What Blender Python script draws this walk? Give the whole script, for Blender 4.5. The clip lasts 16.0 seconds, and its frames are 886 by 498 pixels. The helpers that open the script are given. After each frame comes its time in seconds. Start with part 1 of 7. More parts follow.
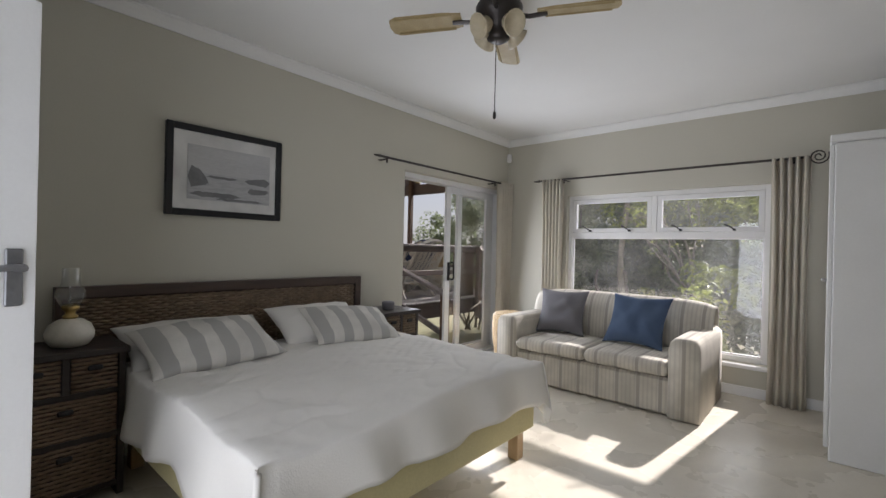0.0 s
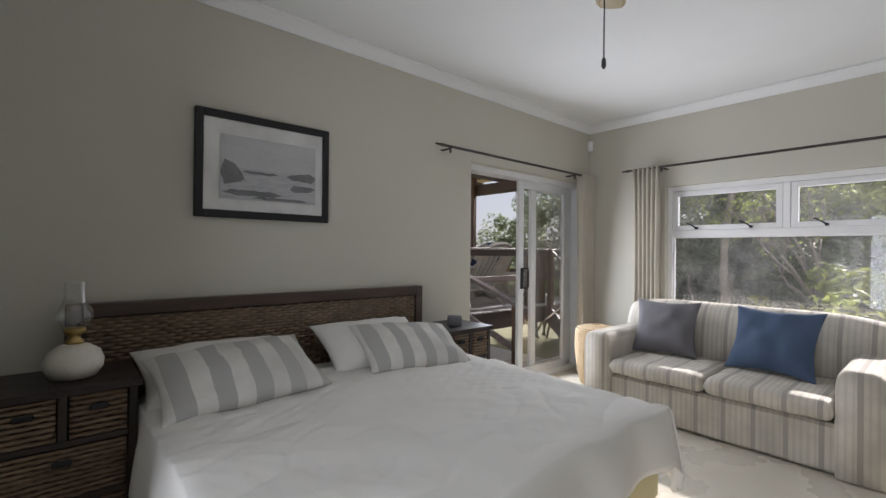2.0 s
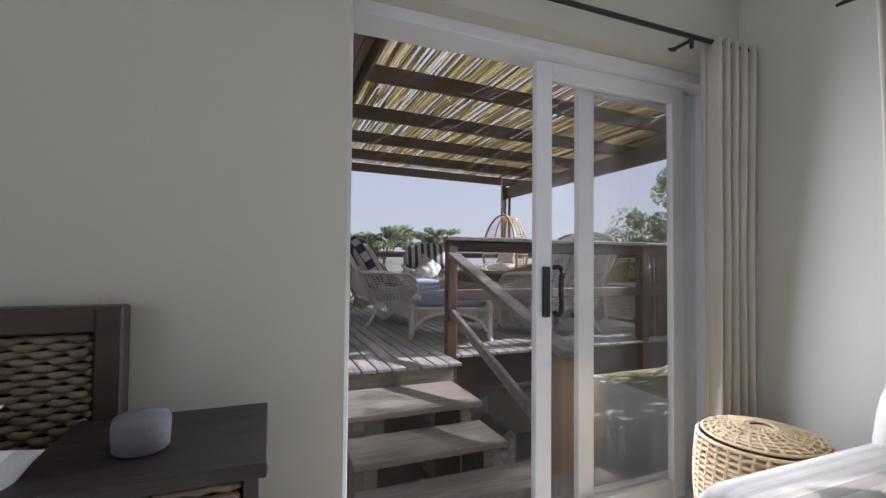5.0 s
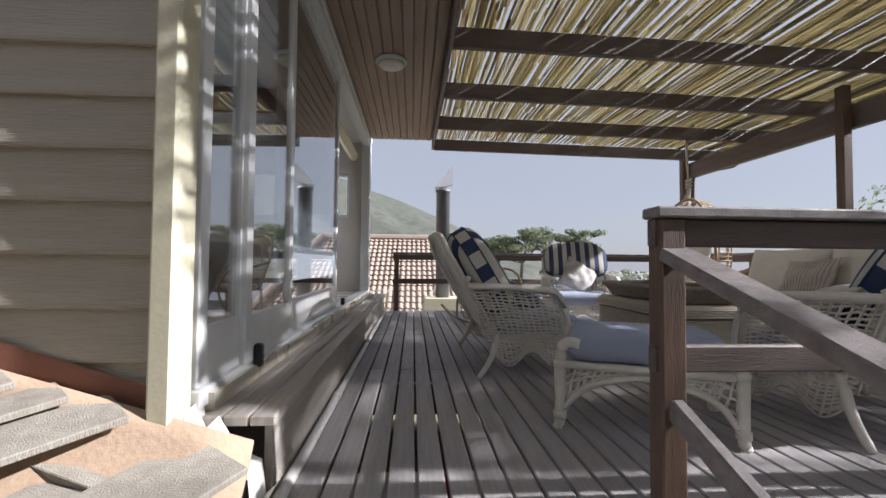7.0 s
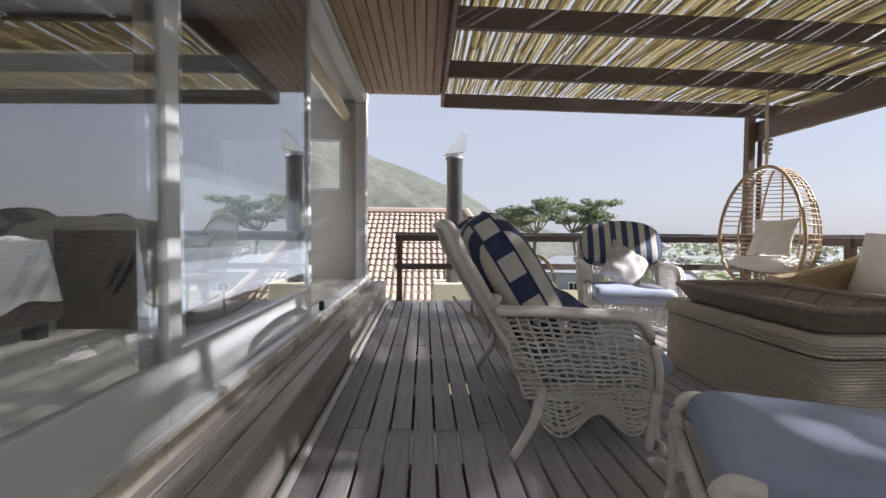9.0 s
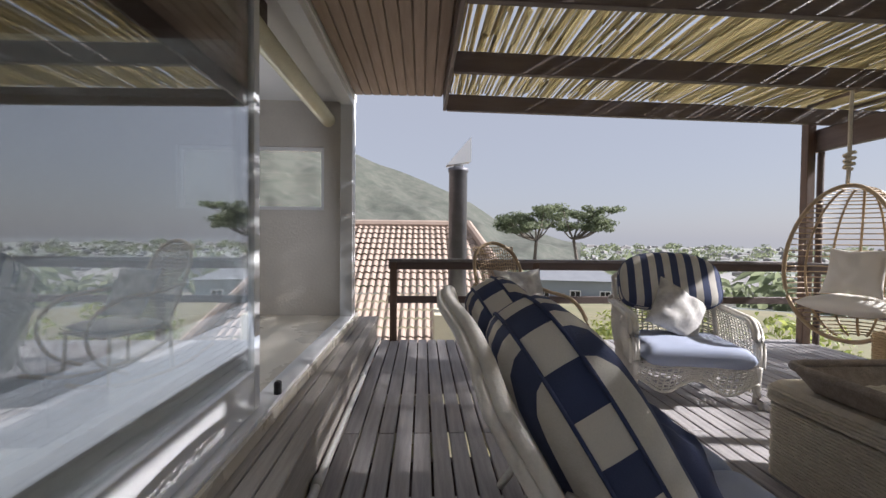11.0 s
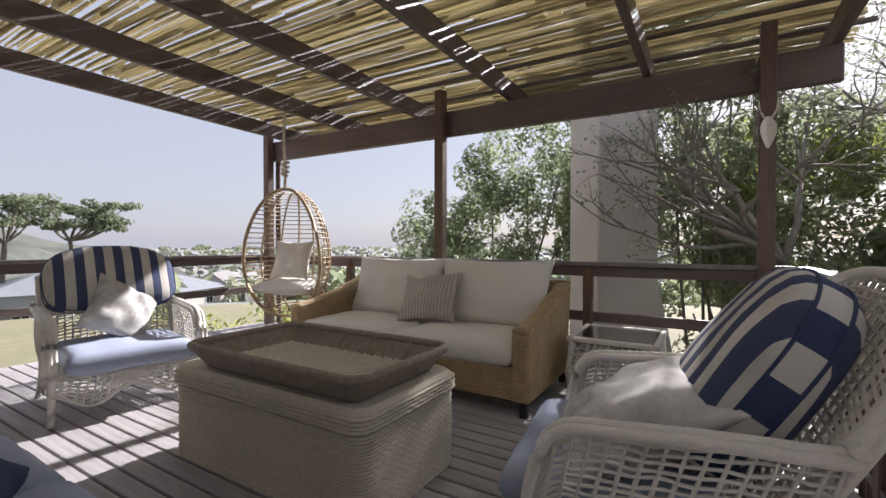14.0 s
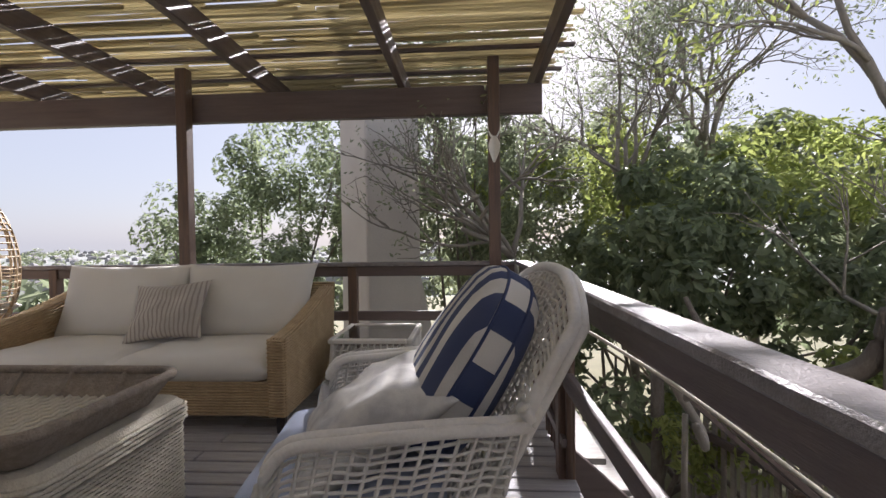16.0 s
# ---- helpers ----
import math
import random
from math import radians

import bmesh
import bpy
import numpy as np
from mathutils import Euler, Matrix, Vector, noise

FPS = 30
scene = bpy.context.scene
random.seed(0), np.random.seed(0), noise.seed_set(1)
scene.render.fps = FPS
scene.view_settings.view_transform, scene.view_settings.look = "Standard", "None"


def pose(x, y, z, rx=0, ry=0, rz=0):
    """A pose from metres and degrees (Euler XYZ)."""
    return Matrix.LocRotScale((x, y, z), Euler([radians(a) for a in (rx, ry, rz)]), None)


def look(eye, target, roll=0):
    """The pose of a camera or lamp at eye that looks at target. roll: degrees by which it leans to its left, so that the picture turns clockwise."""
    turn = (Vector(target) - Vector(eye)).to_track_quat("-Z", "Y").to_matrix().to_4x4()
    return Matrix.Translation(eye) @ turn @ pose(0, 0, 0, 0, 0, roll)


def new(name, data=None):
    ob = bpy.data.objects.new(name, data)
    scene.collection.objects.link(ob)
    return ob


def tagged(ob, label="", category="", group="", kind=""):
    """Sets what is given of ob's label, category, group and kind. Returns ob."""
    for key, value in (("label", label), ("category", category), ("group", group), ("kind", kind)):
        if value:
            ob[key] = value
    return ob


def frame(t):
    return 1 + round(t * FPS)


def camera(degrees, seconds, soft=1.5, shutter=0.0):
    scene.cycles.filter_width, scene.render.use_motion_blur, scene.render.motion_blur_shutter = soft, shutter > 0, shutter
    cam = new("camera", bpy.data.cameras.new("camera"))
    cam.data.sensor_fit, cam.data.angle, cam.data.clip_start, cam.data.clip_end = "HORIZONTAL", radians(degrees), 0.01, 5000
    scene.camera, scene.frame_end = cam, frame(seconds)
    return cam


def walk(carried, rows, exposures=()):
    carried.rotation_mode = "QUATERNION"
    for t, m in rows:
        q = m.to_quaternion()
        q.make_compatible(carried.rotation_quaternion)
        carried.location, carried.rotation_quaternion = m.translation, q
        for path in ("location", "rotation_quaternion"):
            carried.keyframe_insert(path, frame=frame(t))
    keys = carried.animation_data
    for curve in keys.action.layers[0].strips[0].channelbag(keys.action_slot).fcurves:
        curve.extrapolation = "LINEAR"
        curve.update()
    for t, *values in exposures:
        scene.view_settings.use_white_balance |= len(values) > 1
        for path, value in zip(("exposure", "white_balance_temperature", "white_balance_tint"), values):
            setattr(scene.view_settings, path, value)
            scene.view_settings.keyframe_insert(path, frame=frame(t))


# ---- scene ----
cam = camera(90.4, 16.0)
PATH = [
    (0, (-2.24, -1.638, 0.893), (-0.731, -0.324, 0.892), 1.4),
    (0.5, (-2.119, -1.521, 1.025), (-0.733, -0.08, 1.025), 1.2),
    (1, (-2.052, -1.404, 1.077), (-0.653, 0.025, 1.077), 1.1),
    (1.5, (-1.97, -1.356, 1.022), (-0.582, 0.085, 1.02), 0.8),
    (2, (-1.848, -1.155, 0.895), (-0.536, 0.354, 0.906), 0.6),
    (2.5, (-1.561, -0.908, 0.828), (-0.259, 0.61, 0.851), 0.3),
    (3, (-1.173, -0.567, 0.77), (0.125, 0.954, 0.805), -0.1),
    (3.2, (-1.014, -0.457, 0.751), (0.286, 1.064, 0.772), 0.1),
    (3.6, (-0.66, -0.49, 0.748), (0.58, 1.09, 0.778), 0.1),
    (4.2, (0.06, -0.46, 0.752), (1.10, 1.25, 0.79), 0.3),
    (4.9, (0.50, 0.0, 0.758), (1.28, 1.84, 0.81), 0.5),
    (5.5, (0.728, 0.56, 0.766), (1.31, 2.473, 0.834), 0.6),
    (6, (0.982, 1.172, 0.785), (1.496, 3.104, 0.853), 0.3),
    (6.5, (1.064, 1.668, 0.77), (1.393, 3.64, 0.835), 0.5),
    (7, (1.128, 2.059, 0.775), (1.264, 4.053, 0.842), 0.5),
    (7.5, (1.165, 2.414, 0.885), (1.275, 4.41, 0.807), 0.4),
    (8, (1.187, 2.6, 0.857), (1.305, 4.595, 0.781), 0.3),
    (8.5, (1.178, 2.87, 0.882), (1.289, 4.866, 0.806), 0.4),
    (9, (1.203, 3.225, 0.945), (1.288, 5.222, 0.874), 0.4),
    (11.5, (1.2, 4.259, 1.222), (1.297, 6.256, 1.18), 0.7),
    (12, (1.379, 4.244, 1.153), (1.781, 6.203, 1.123), 0.5),
    (12.5, (1.506, 4.224, 1.096), (2.224, 6.09, 1.083), 0.3),
    (13, (1.601, 4.123, 1.111), (2.659, 5.82, 1.088), 0.1),
    (13.5, (1.681, 4.049, 1.134), (3.078, 5.48, 1.104), 0.1),
    (14, (1.748, 3.996, 1.13), (3.46, 5.03, 1.099), 0.1),
    (14.5, (1.805, 3.944, 1.134), (3.704, 4.57, 1.099), -0.2),
    (15, (1.849, 3.877, 1.139), (3.823, 4.197, 1.102), -0.5),
    (15.5, (1.853, 3.86, 1.158), (3.844, 4.045, 1.112), -0.7),
    (16, (1.858, 3.862, 1.148), (3.854, 3.982, 1.107), -0.8),
]
walk(cam, [(t, look(*p)) for t, *p in PATH], [(0, 0.97, 6200, 16), (3.2, 1.18, 6000, 16), (5.4, 1.1, 5800, 19), (6.2, 1.0, 5850, 16), (7.0, 1.06, 5850, 14), (9.0, 1.34, 5900, 15), (11.5, 0.99, 5950, 15), (13.0, 1.16, 6000, 16), (16.0, 1.4, 5900, 18)])

# ---- light ----
SUN_EL, SUN_AZ = 31.0, 97.0          # degrees above the horizon; degrees clockwise from +Y
world = bpy.data.worlds.new("world")
scene.world = world
world.use_nodes = True
sky = world.node_tree.nodes.new("ShaderNodeTexSky")
sky.sky_type, sky.sun_disc = "NISHITA", False
sky.sun_elevation, sky.sun_rotation = radians(SUN_EL), radians(SUN_AZ)
sky.air_density, sky.dust_density, sky.ozone_density = 1.0, 1.6, 1.0
background = world.node_tree.nodes["Background"]
background.inputs["Strength"].default_value = 0.13
haze = world.node_tree.nodes.new("ShaderNodeMix")      # thin bright haze, even over the whole sky
haze.data_type = "RGBA"
haze.inputs["Factor"].default_value = 0.9
haze.inputs["B"].default_value = (1.80, 1.81, 1.88, 1)
world.node_tree.links.new(sky.outputs[0], haze.inputs["A"])
world.node_tree.links.new(haze.outputs["Result"], background.inputs[0])
to_sun = Vector((math.sin(radians(SUN_AZ)) * math.cos(radians(SUN_EL)), math.cos(radians(SUN_AZ)) * math.cos(radians(SUN_EL)), math.sin(radians(SUN_EL))))
sun = new("sun", bpy.data.lights.new("sun", "SUN"))
sun.data.energy, sun.data.angle, sun.data.color = 5.0, radians(0.9), (1.0, 0.94, 0.86)
sun.matrix_world = look(to_sun * 30, (0, 0, 0))


def opening_light(name, m, width, height, watts):
    """Area lamp in an opening in place of sky light; also the hall fill."""
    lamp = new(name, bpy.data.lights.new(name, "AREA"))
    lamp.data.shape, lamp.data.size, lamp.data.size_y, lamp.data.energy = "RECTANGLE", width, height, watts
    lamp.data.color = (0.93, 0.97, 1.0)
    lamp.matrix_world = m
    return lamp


opening_light("opening_light", look((3.02, -0.28, 0.75), (1.0, -0.28, 0.3)), 1.8, 1.5, 4)
opening_light("door_light", look((1.60, 1.46, 0.60), (1.2, -1.0, 0.3)), 1.3, 1.7, 16)
opening_light("glass_front_light", look((0.28, 6.3, 1.6), (-3.0, 6.3, 1.2)), 5.0, 1.9, 12)
opening_light("hall_fill_light", look((-2.90, -0.80, 0.62), (0.0, 0.3, 0.7)), 1.1, 1.9, 13)      # added fill from the unseen hall, brightens the bedroom's left side


# ---- materials ----
def material(name, color, rough=0.6, other=None, scale=6.0, mix=0.5, bump=0.15, fine=60.0, stretch=(1, 1, 1), metal=0.0, rand=0.0, coat=0.0, dirt=0.12):
    """A surface with a broad stain noise, a fine grain and relief. color and other: linear colours."""
    m = bpy.data.materials.new(name)
    m.use_nodes = True
    nodes, links = m.node_tree.nodes, m.node_tree.links
    bsdf = nodes["Principled BSDF"]
    bsdf.inputs["Metallic"].default_value = metal
    bsdf.inputs["Coat Weight"].default_value = coat
    coord = nodes.new("ShaderNodeTexCoord")
    mapping = nodes.new("ShaderNodeMapping")
    mapping.inputs["Scale"].default_value = stretch
    links.new(coord.outputs["Object"], mapping.inputs[0])
    broad, grain = nodes.new("ShaderNodeTexNoise"), nodes.new("ShaderNodeTexNoise")
    broad.inputs["Scale"].default_value, broad.inputs["Detail"].default_value = scale, 5.0
    grain.inputs["Scale"].default_value, grain.inputs["Detail"].default_value = fine, 4.0
    links.new(mapping.outputs[0], broad.inputs["Vector"])
    links.new(mapping.outputs[0], grain.inputs["Vector"])
    other = other or tuple(c * 0.75 for c in color)
    ramp = nodes.new("ShaderNodeValToRGB")
    ramp.color_ramp.elements[0].position, ramp.color_ramp.elements[1].position = 0.5 - 0.3 * mix - 0.05, 0.5 + 0.3 * mix + 0.05
    ramp.color_ramp.elements[0].color, ramp.color_ramp.elements[1].color = (*color, 1), (*other, 1)
    links.new(broad.outputs[0], ramp.inputs[0])
    shade = nodes.new("ShaderNodeHueSaturation")
    links.new(ramp.outputs[0], shade.inputs["Color"])
    value = nodes.new("ShaderNodeMath")
    value.operation = "MULTIPLY_ADD"
    links.new(grain.outputs[0], value.inputs[0])
    value.inputs[1].default_value, value.inputs[2].default_value = dirt * 2, 1 - dirt
    last = value
    if rand:
        info, add = nodes.new("ShaderNodeObjectInfo"), nodes.new("ShaderNodeMath")
        add.operation = "MULTIPLY_ADD"
        links.new(info.outputs["Random"], add.inputs[0])
        add.inputs[1].default_value = rand
        links.new(value.outputs[0], add.inputs[2])
        last = add
    links.new(last.outputs[0], shade.inputs["Value"])
    links.new(shade.outputs[0], bsdf.inputs["Base Color"])
    roughen = nodes.new("ShaderNodeMath")
    roughen.operation = "MULTIPLY_ADD"
    links.new(broad.outputs[0], roughen.inputs[0])
    roughen.inputs[1].default_value, roughen.inputs[2].default_value = 0.25, max(0.02, rough - 0.12)
    links.new(roughen.outputs[0], bsdf.inputs["Roughness"])
    if bump:
        relief = nodes.new("ShaderNodeBump")
        relief.inputs["Strength"].default_value, relief.inputs["Distance"].default_value = bump, 0.01
        links.new(grain.outputs[0], relief.inputs["Height"])
        links.new(relief.outputs[0], bsdf.inputs["Normal"])
    return m


def striped(name, base, stripe, period, duty, axis=0, fine=0.0, rough=0.9, checks=None):
    """Woven cloth with stripes across one axis of the object; checks: a second stripe colour band across the other axis."""
    m = material(name, base, rough, bump=0.25, fine=220, dirt=0.1)
    nodes, links = m.node_tree.nodes, m.node_tree.links
    bsdf = nodes["Principled BSDF"]
    coord = nodes.new("ShaderNodeTexCoord")
    split = nodes.new("ShaderNodeSeparateXYZ")
    links.new(coord.outputs["Object"], split.inputs[0])

    def band(source, width, share, offset=0.0):
        a = nodes.new("ShaderNodeMath"); a.operation = "MULTIPLY_ADD"; a.inputs[1].default_value, a.inputs[2].default_value = 1 / width, 100.0 + offset
        b = nodes.new("ShaderNodeMath"); b.operation = "FRACT"
        c = nodes.new("ShaderNodeMath"); c.operation = "LESS_THAN"; c.inputs[1].default_value = share
        links.new(source, a.inputs[0]); links.new(a.outputs[0], b.inputs[0]); links.new(b.outputs[0], c.inputs[0])
        return c.outputs[0]

    mask = band(split.outputs[axis], period, duty)
    if fine:
        other = band(split.outputs[axis], fine, 0.4)
        both = nodes.new("ShaderNodeMath"); both.operation = "MULTIPLY_ADD"; both.inputs[1].default_value = 0.35
        links.new(other, both.inputs[0]); links.new(mask, both.inputs[2])
        mask = both.outputs[0]
    if checks:
        # a column of squares down the middle in place of the stripes
        high, share = checks
        squares = band(split.outputs[1 if axis != 1 else 0], high, share, 0.25)
        off = nodes.new("ShaderNodeMath"); off.operation = "SUBTRACT"; off.inputs[1].default_value = 0.0
        links.new(split.outputs[axis], off.inputs[0])
        size = nodes.new("ShaderNodeMath"); size.operation = "ABSOLUTE"; links.new(off.outputs[0], size.inputs[0])
        inside = nodes.new("ShaderNodeMath"); inside.operation = "LESS_THAN"; inside.inputs[1].default_value = 0.075; links.new(size.outputs[0], inside.inputs[0])
        pick = nodes.new("ShaderNodeMix"); pick.data_type = "FLOAT"
        links.new(inside.outputs[0], pick.inputs["Factor"]); links.new(mask, pick.inputs["A"]); links.new(squares, pick.inputs["B"])
        mask = pick.outputs["Result"]
    mixer = nodes.new("ShaderNodeMix"); mixer.data_type = "RGBA"; mixer.clamp_factor = True
    old = bsdf.inputs["Base Color"].links[0].from_socket
    links.new(mask, mixer.inputs["Factor"]); links.new(old, mixer.inputs["A"])
    mixer.inputs["B"].default_value = (*stripe, 1)
    links.new(mixer.outputs["Result"], bsdf.inputs["Base Color"])
    return m


def glass_material(name, tint=(1, 1, 1), gloss=0.03, dust=0.0):
    """Clear pane: mostly see-through, with a mirror-like sheen at grazing angles; dust: a thin smeared film on it."""
    m = bpy.data.materials.new(name)
    m.use_nodes = True
    nodes, links = m.node_tree.nodes, m.node_tree.links
    nodes.remove(nodes["Principled BSDF"])
    clear, shiny, mixer, facing = (nodes.new("ShaderNode" + k) for k in ("BsdfTransparent", "BsdfGlossy", "MixShader", "LayerWeight"))
    clear.inputs[0].default_value = (*tint, 1)
    shiny.inputs["Roughness"].default_value = 0.02
    facing.inputs["Blend"].default_value = 0.5
    power = nodes.new("ShaderNodeMath"); power.operation = "POWER"; power.inputs[1].default_value = 3.2
    add = nodes.new("ShaderNodeMath"); add.operation = "MULTIPLY_ADD"; add.use_clamp = True
    add.inputs[1].default_value, add.inputs[2].default_value = 0.85, gloss
    links.new(facing.outputs["Facing"], power.inputs[0]); links.new(power.outputs[0], add.inputs[0]); links.new(add.outputs[0], mixer.inputs[0])
    links.new(clear.outputs[0], mixer.inputs[1]); links.new(shiny.outputs[0], mixer.inputs[2])
    last = mixer
    if dust:
        film, coord, cloud, amount, over = (nodes.new("ShaderNode" + k) for k in ("BsdfTranslucent", "TexCoord", "TexNoise", "MapRange", "MixShader"))
        film.inputs[0].default_value = (0.8, 0.8, 0.8, 1)
        cloud.inputs["Scale"].default_value, cloud.inputs["Detail"].default_value, cloud.inputs["Distortion"].default_value = 2.6, 5.0, 0.7
        amount.inputs["From Min"].default_value, amount.inputs["From Max"].default_value = 0.3, 0.75
        amount.inputs["To Min"].default_value, amount.inputs["To Max"].default_value = dust * 0.35, dust * 1.5
        links.new(coord.outputs["Object"], cloud.inputs["Vector"]); links.new(cloud.outputs[0], amount.inputs["Value"])
        links.new(amount.outputs[0], over.inputs[0]); links.new(mixer.outputs[0], over.inputs[1]); links.new(film.outputs[0], over.inputs[2])
        last = over
    links.new(last.outputs[0], nodes["Material Output"].inputs[0])
    return m


M_WALL = material("beige_wall_paint", (0.55, 0.53, 0.455), 0.75, (0.525, 0.505, 0.43), 1.2, 0.8, 0.05, 90, dirt=0.03)
M_CEIL = material("white_ceiling_paint", (0.80, 0.80, 0.79), 0.8, (0.76, 0.76, 0.75), 1.5, 0.8, 0.04, 80, dirt=0.02)
M_FLOOR = material("pale_screed_floor", (0.66, 0.62, 0.53), 0.28, (0.58, 0.53, 0.44), 2.2, 0.9, 0.03, 40, dirt=0.06)
M_WHITE = material("white_gloss_paint", (0.80, 0.80, 0.80), 0.4, (0.74, 0.74, 0.73), 3, 0.8, 0.03, 90, dirt=0.03)
M_ALU = material("white_powder_coat", (0.78, 0.79, 0.80), 0.35, (0.70, 0.71, 0.72), 4, 0.8, 0.02, 120, dirt=0.03)
M_CREAM = material("cream_trim_paint", (0.74, 0.70, 0.52), 0.55, (0.66, 0.61, 0.44), 5, 0.8, 0.08, 60)
M_SIDING = material("beige_wood_grain_siding", (0.53, 0.48, 0.39), 0.75, (0.44, 0.39, 0.31), 3, 0.8, 0.6, 22, (0.6, 6, 12), dirt=0.14)
M_DECK = material("weathered_grey_deck_board", (0.40, 0.38, 0.375), 0.6, (0.27, 0.255, 0.255), 5, 0.7, 0.35, 45, (8, 0.5, 4), rand=0.18, dirt=0.2)
M_TREAD = material("silvered_timber", (0.36, 0.32, 0.27), 0.75, (0.24, 0.21, 0.18), 6, 0.7, 0.5, 40, (0.6, 8, 6), rand=0.2, dirt=0.2)
M_BENCH = material("weathered_step_board", (0.43, 0.40, 0.36), 0.7, (0.29, 0.265, 0.235), 5, 0.7, 0.4, 45, (8, 0.5, 4), rand=0.1, dirt=0.2)
M_BEAM = material("dark_stained_beam", (0.15, 0.112, 0.10), 0.5, (0.10, 0.075, 0.067), 4, 0.7, 0.3, 40, (0.6, 8, 8), dirt=0.2)
M_BEAMY = material("dark_stained_timber", (0.15, 0.112, 0.10), 0.45, (0.10, 0.075, 0.067), 4, 0.7, 0.3, 40, (8, 0.6, 8), dirt=0.2)
M_CAP = material("weathered_rail_cap", (0.27, 0.245, 0.24), 0.42, (0.14, 0.12, 0.115), 5, 0.8, 0.3, 40, (4, 4, 6), dirt=0.2)
M_POST = material("red_brown_stained_post", (0.16, 0.095, 0.06), 0.5, (0.085, 0.058, 0.046), 5, 0.8, 0.3, 45, (8, 8, 0.6), dirt=0.2)
M_SOFFIT = material("varnished_soffit_board", (0.34, 0.25, 0.175), 0.5, (0.25, 0.18, 0.125), 4, 0.7, 0.2, 40, (8, 0.6, 8), dirt=0.15)
M_REED = material("dry_reed", (0.64, 0.58, 0.41), 0.8, (0.45, 0.40, 0.27), 3, 0.9, 0.4, 60, (8, 0.7, 8), dirt=0.2)
M_DARKWOOD = material("dark_espresso_wood", (0.035, 0.024, 0.02), 0.45, (0.02, 0.014, 0.012), 5, 0.7, 0.2, 40, (1, 6, 6), dirt=0.2)
M_HEADRAIL = material("brown_stained_rail", (0.075, 0.045, 0.032), 0.4, (0.04, 0.025, 0.02), 5, 0.7, 0.2, 40, (0.6, 6, 6), dirt=0.2)
M_SEAGRASS = material("dark_woven_seagrass", (0.30, 0.22, 0.145), 0.7, (0.15, 0.105, 0.07), 14, 0.8, 0.4, 120, dirt=0.25)
M_WICKER = material("white_painted_wicker", (0.76, 0.73, 0.67), 0.6, (0.64, 0.60, 0.53), 9, 0.8, 0.3, 90, dirt=0.12)
M_HONEY = material("honey_wicker", (0.58, 0.44, 0.25), 0.6, (0.42, 0.30, 0.17), 14, 0.8, 0.5, 110, dirt=0.2)
M_RATTAN = material("honey_rattan_cane", (0.50, 0.38, 0.23), 0.45, (0.38, 0.27, 0.16), 9, 0.8, 0.2, 90, dirt=0.15)
M_TRUNK = material("pale_woven_rush", (0.68, 0.63, 0.51), 0.8, (0.58, 0.52, 0.42), 30, 0.8, 0.5, 130, dirt=0.12)
M_TRAY = material("grey_brown_wicker_tray", (0.36, 0.30, 0.24), 0.65, (0.22, 0.18, 0.145), 30, 0.8, 0.6, 130, dirt=0.25)
M_BLUE = material("faded_blue_canvas", (0.36, 0.40, 0.51), 0.9, (0.32, 0.36, 0.47), 4, 0.8, 0.2, 260, dirt=0.06)
M_NAVY = material("navy_cotton", (0.03, 0.042, 0.10), 0.9, (0.022, 0.032, 0.08), 4, 0.8, 0.2, 260, dirt=0.1)
M_STEEL_BLUE = material("dusty_blue_linen", (0.065, 0.10, 0.17), 0.9, (0.05, 0.08, 0.14), 4, 0.8, 0.25, 260, dirt=0.1)
M_GREY = material("grey_linen", (0.16, 0.155, 0.165), 0.9, (0.135, 0.13, 0.14), 4, 0.8, 0.25, 260, dirt=0.1)
M_LINEN = material("white_cotton_duvet", (0.78, 0.76, 0.72), 0.9, (0.72, 0.70, 0.66), 2, 0.8, 0.12, 150, dirt=0.03)
M_IVORY = material("ivory_cushion_canvas", (0.76, 0.73, 0.67), 0.9, (0.70, 0.67, 0.61), 3, 0.8, 0.2, 240, dirt=0.05)
M_PALE = material("faded_grey_patterned_cloth", (0.60, 0.585, 0.55), 0.9, (0.42, 0.405, 0.395), 13, 0.25, 0.2, 240, dirt=0.06)
M_CURTAIN = material("stone_linen_curtain", (0.70, 0.66, 0.57), 0.9, (0.64, 0.59, 0.50), 4, 0.8, 0.2, 200, dirt=0.08)
M_BLACK = material("black_metal", (0.02, 0.02, 0.022), 0.4, metal=0.3, dirt=0.1)
M_IRON = material("dark_bronze_rod", (0.05, 0.042, 0.038), 0.4, metal=0.5, dirt=0.1)
M_STEEL = material("brushed_steel", (0.45, 0.45, 0.46), 0.35, metal=0.9, dirt=0.1)
M_BRASS = material("aged_brass", (0.50, 0.36, 0.14), 0.35, metal=0.9, dirt=0.15)
M_PALLET = material("bleached_pallet_wood", (0.34, 0.315, 0.27), 0.8, (0.24, 0.215, 0.18), 5, 0.7, 0.5, 40, (5, 5, 1), rand=0.15, dirt=0.2)
M_PEWTER = material("dull_pewter", (0.25, 0.25, 0.26), 0.45, metal=0.6, dirt=0.15)
M_PIPE = material("white_plastic_pipe", (0.70, 0.70, 0.68), 0.4, (0.60, 0.59, 0.56), 4, 0.8, 0.05, 60)
M_TERRA = material("terracotta_plaster", (0.45, 0.33, 0.23), 0.85, (0.37, 0.265, 0.185), 3, 0.8, 0.4, 50)
M_TILE = material("terracotta_roof_tile", (0.40, 0.31, 0.25), 0.8, (0.32, 0.245, 0.195), 3, 0.8, 0.4, 40, rand=0.2)
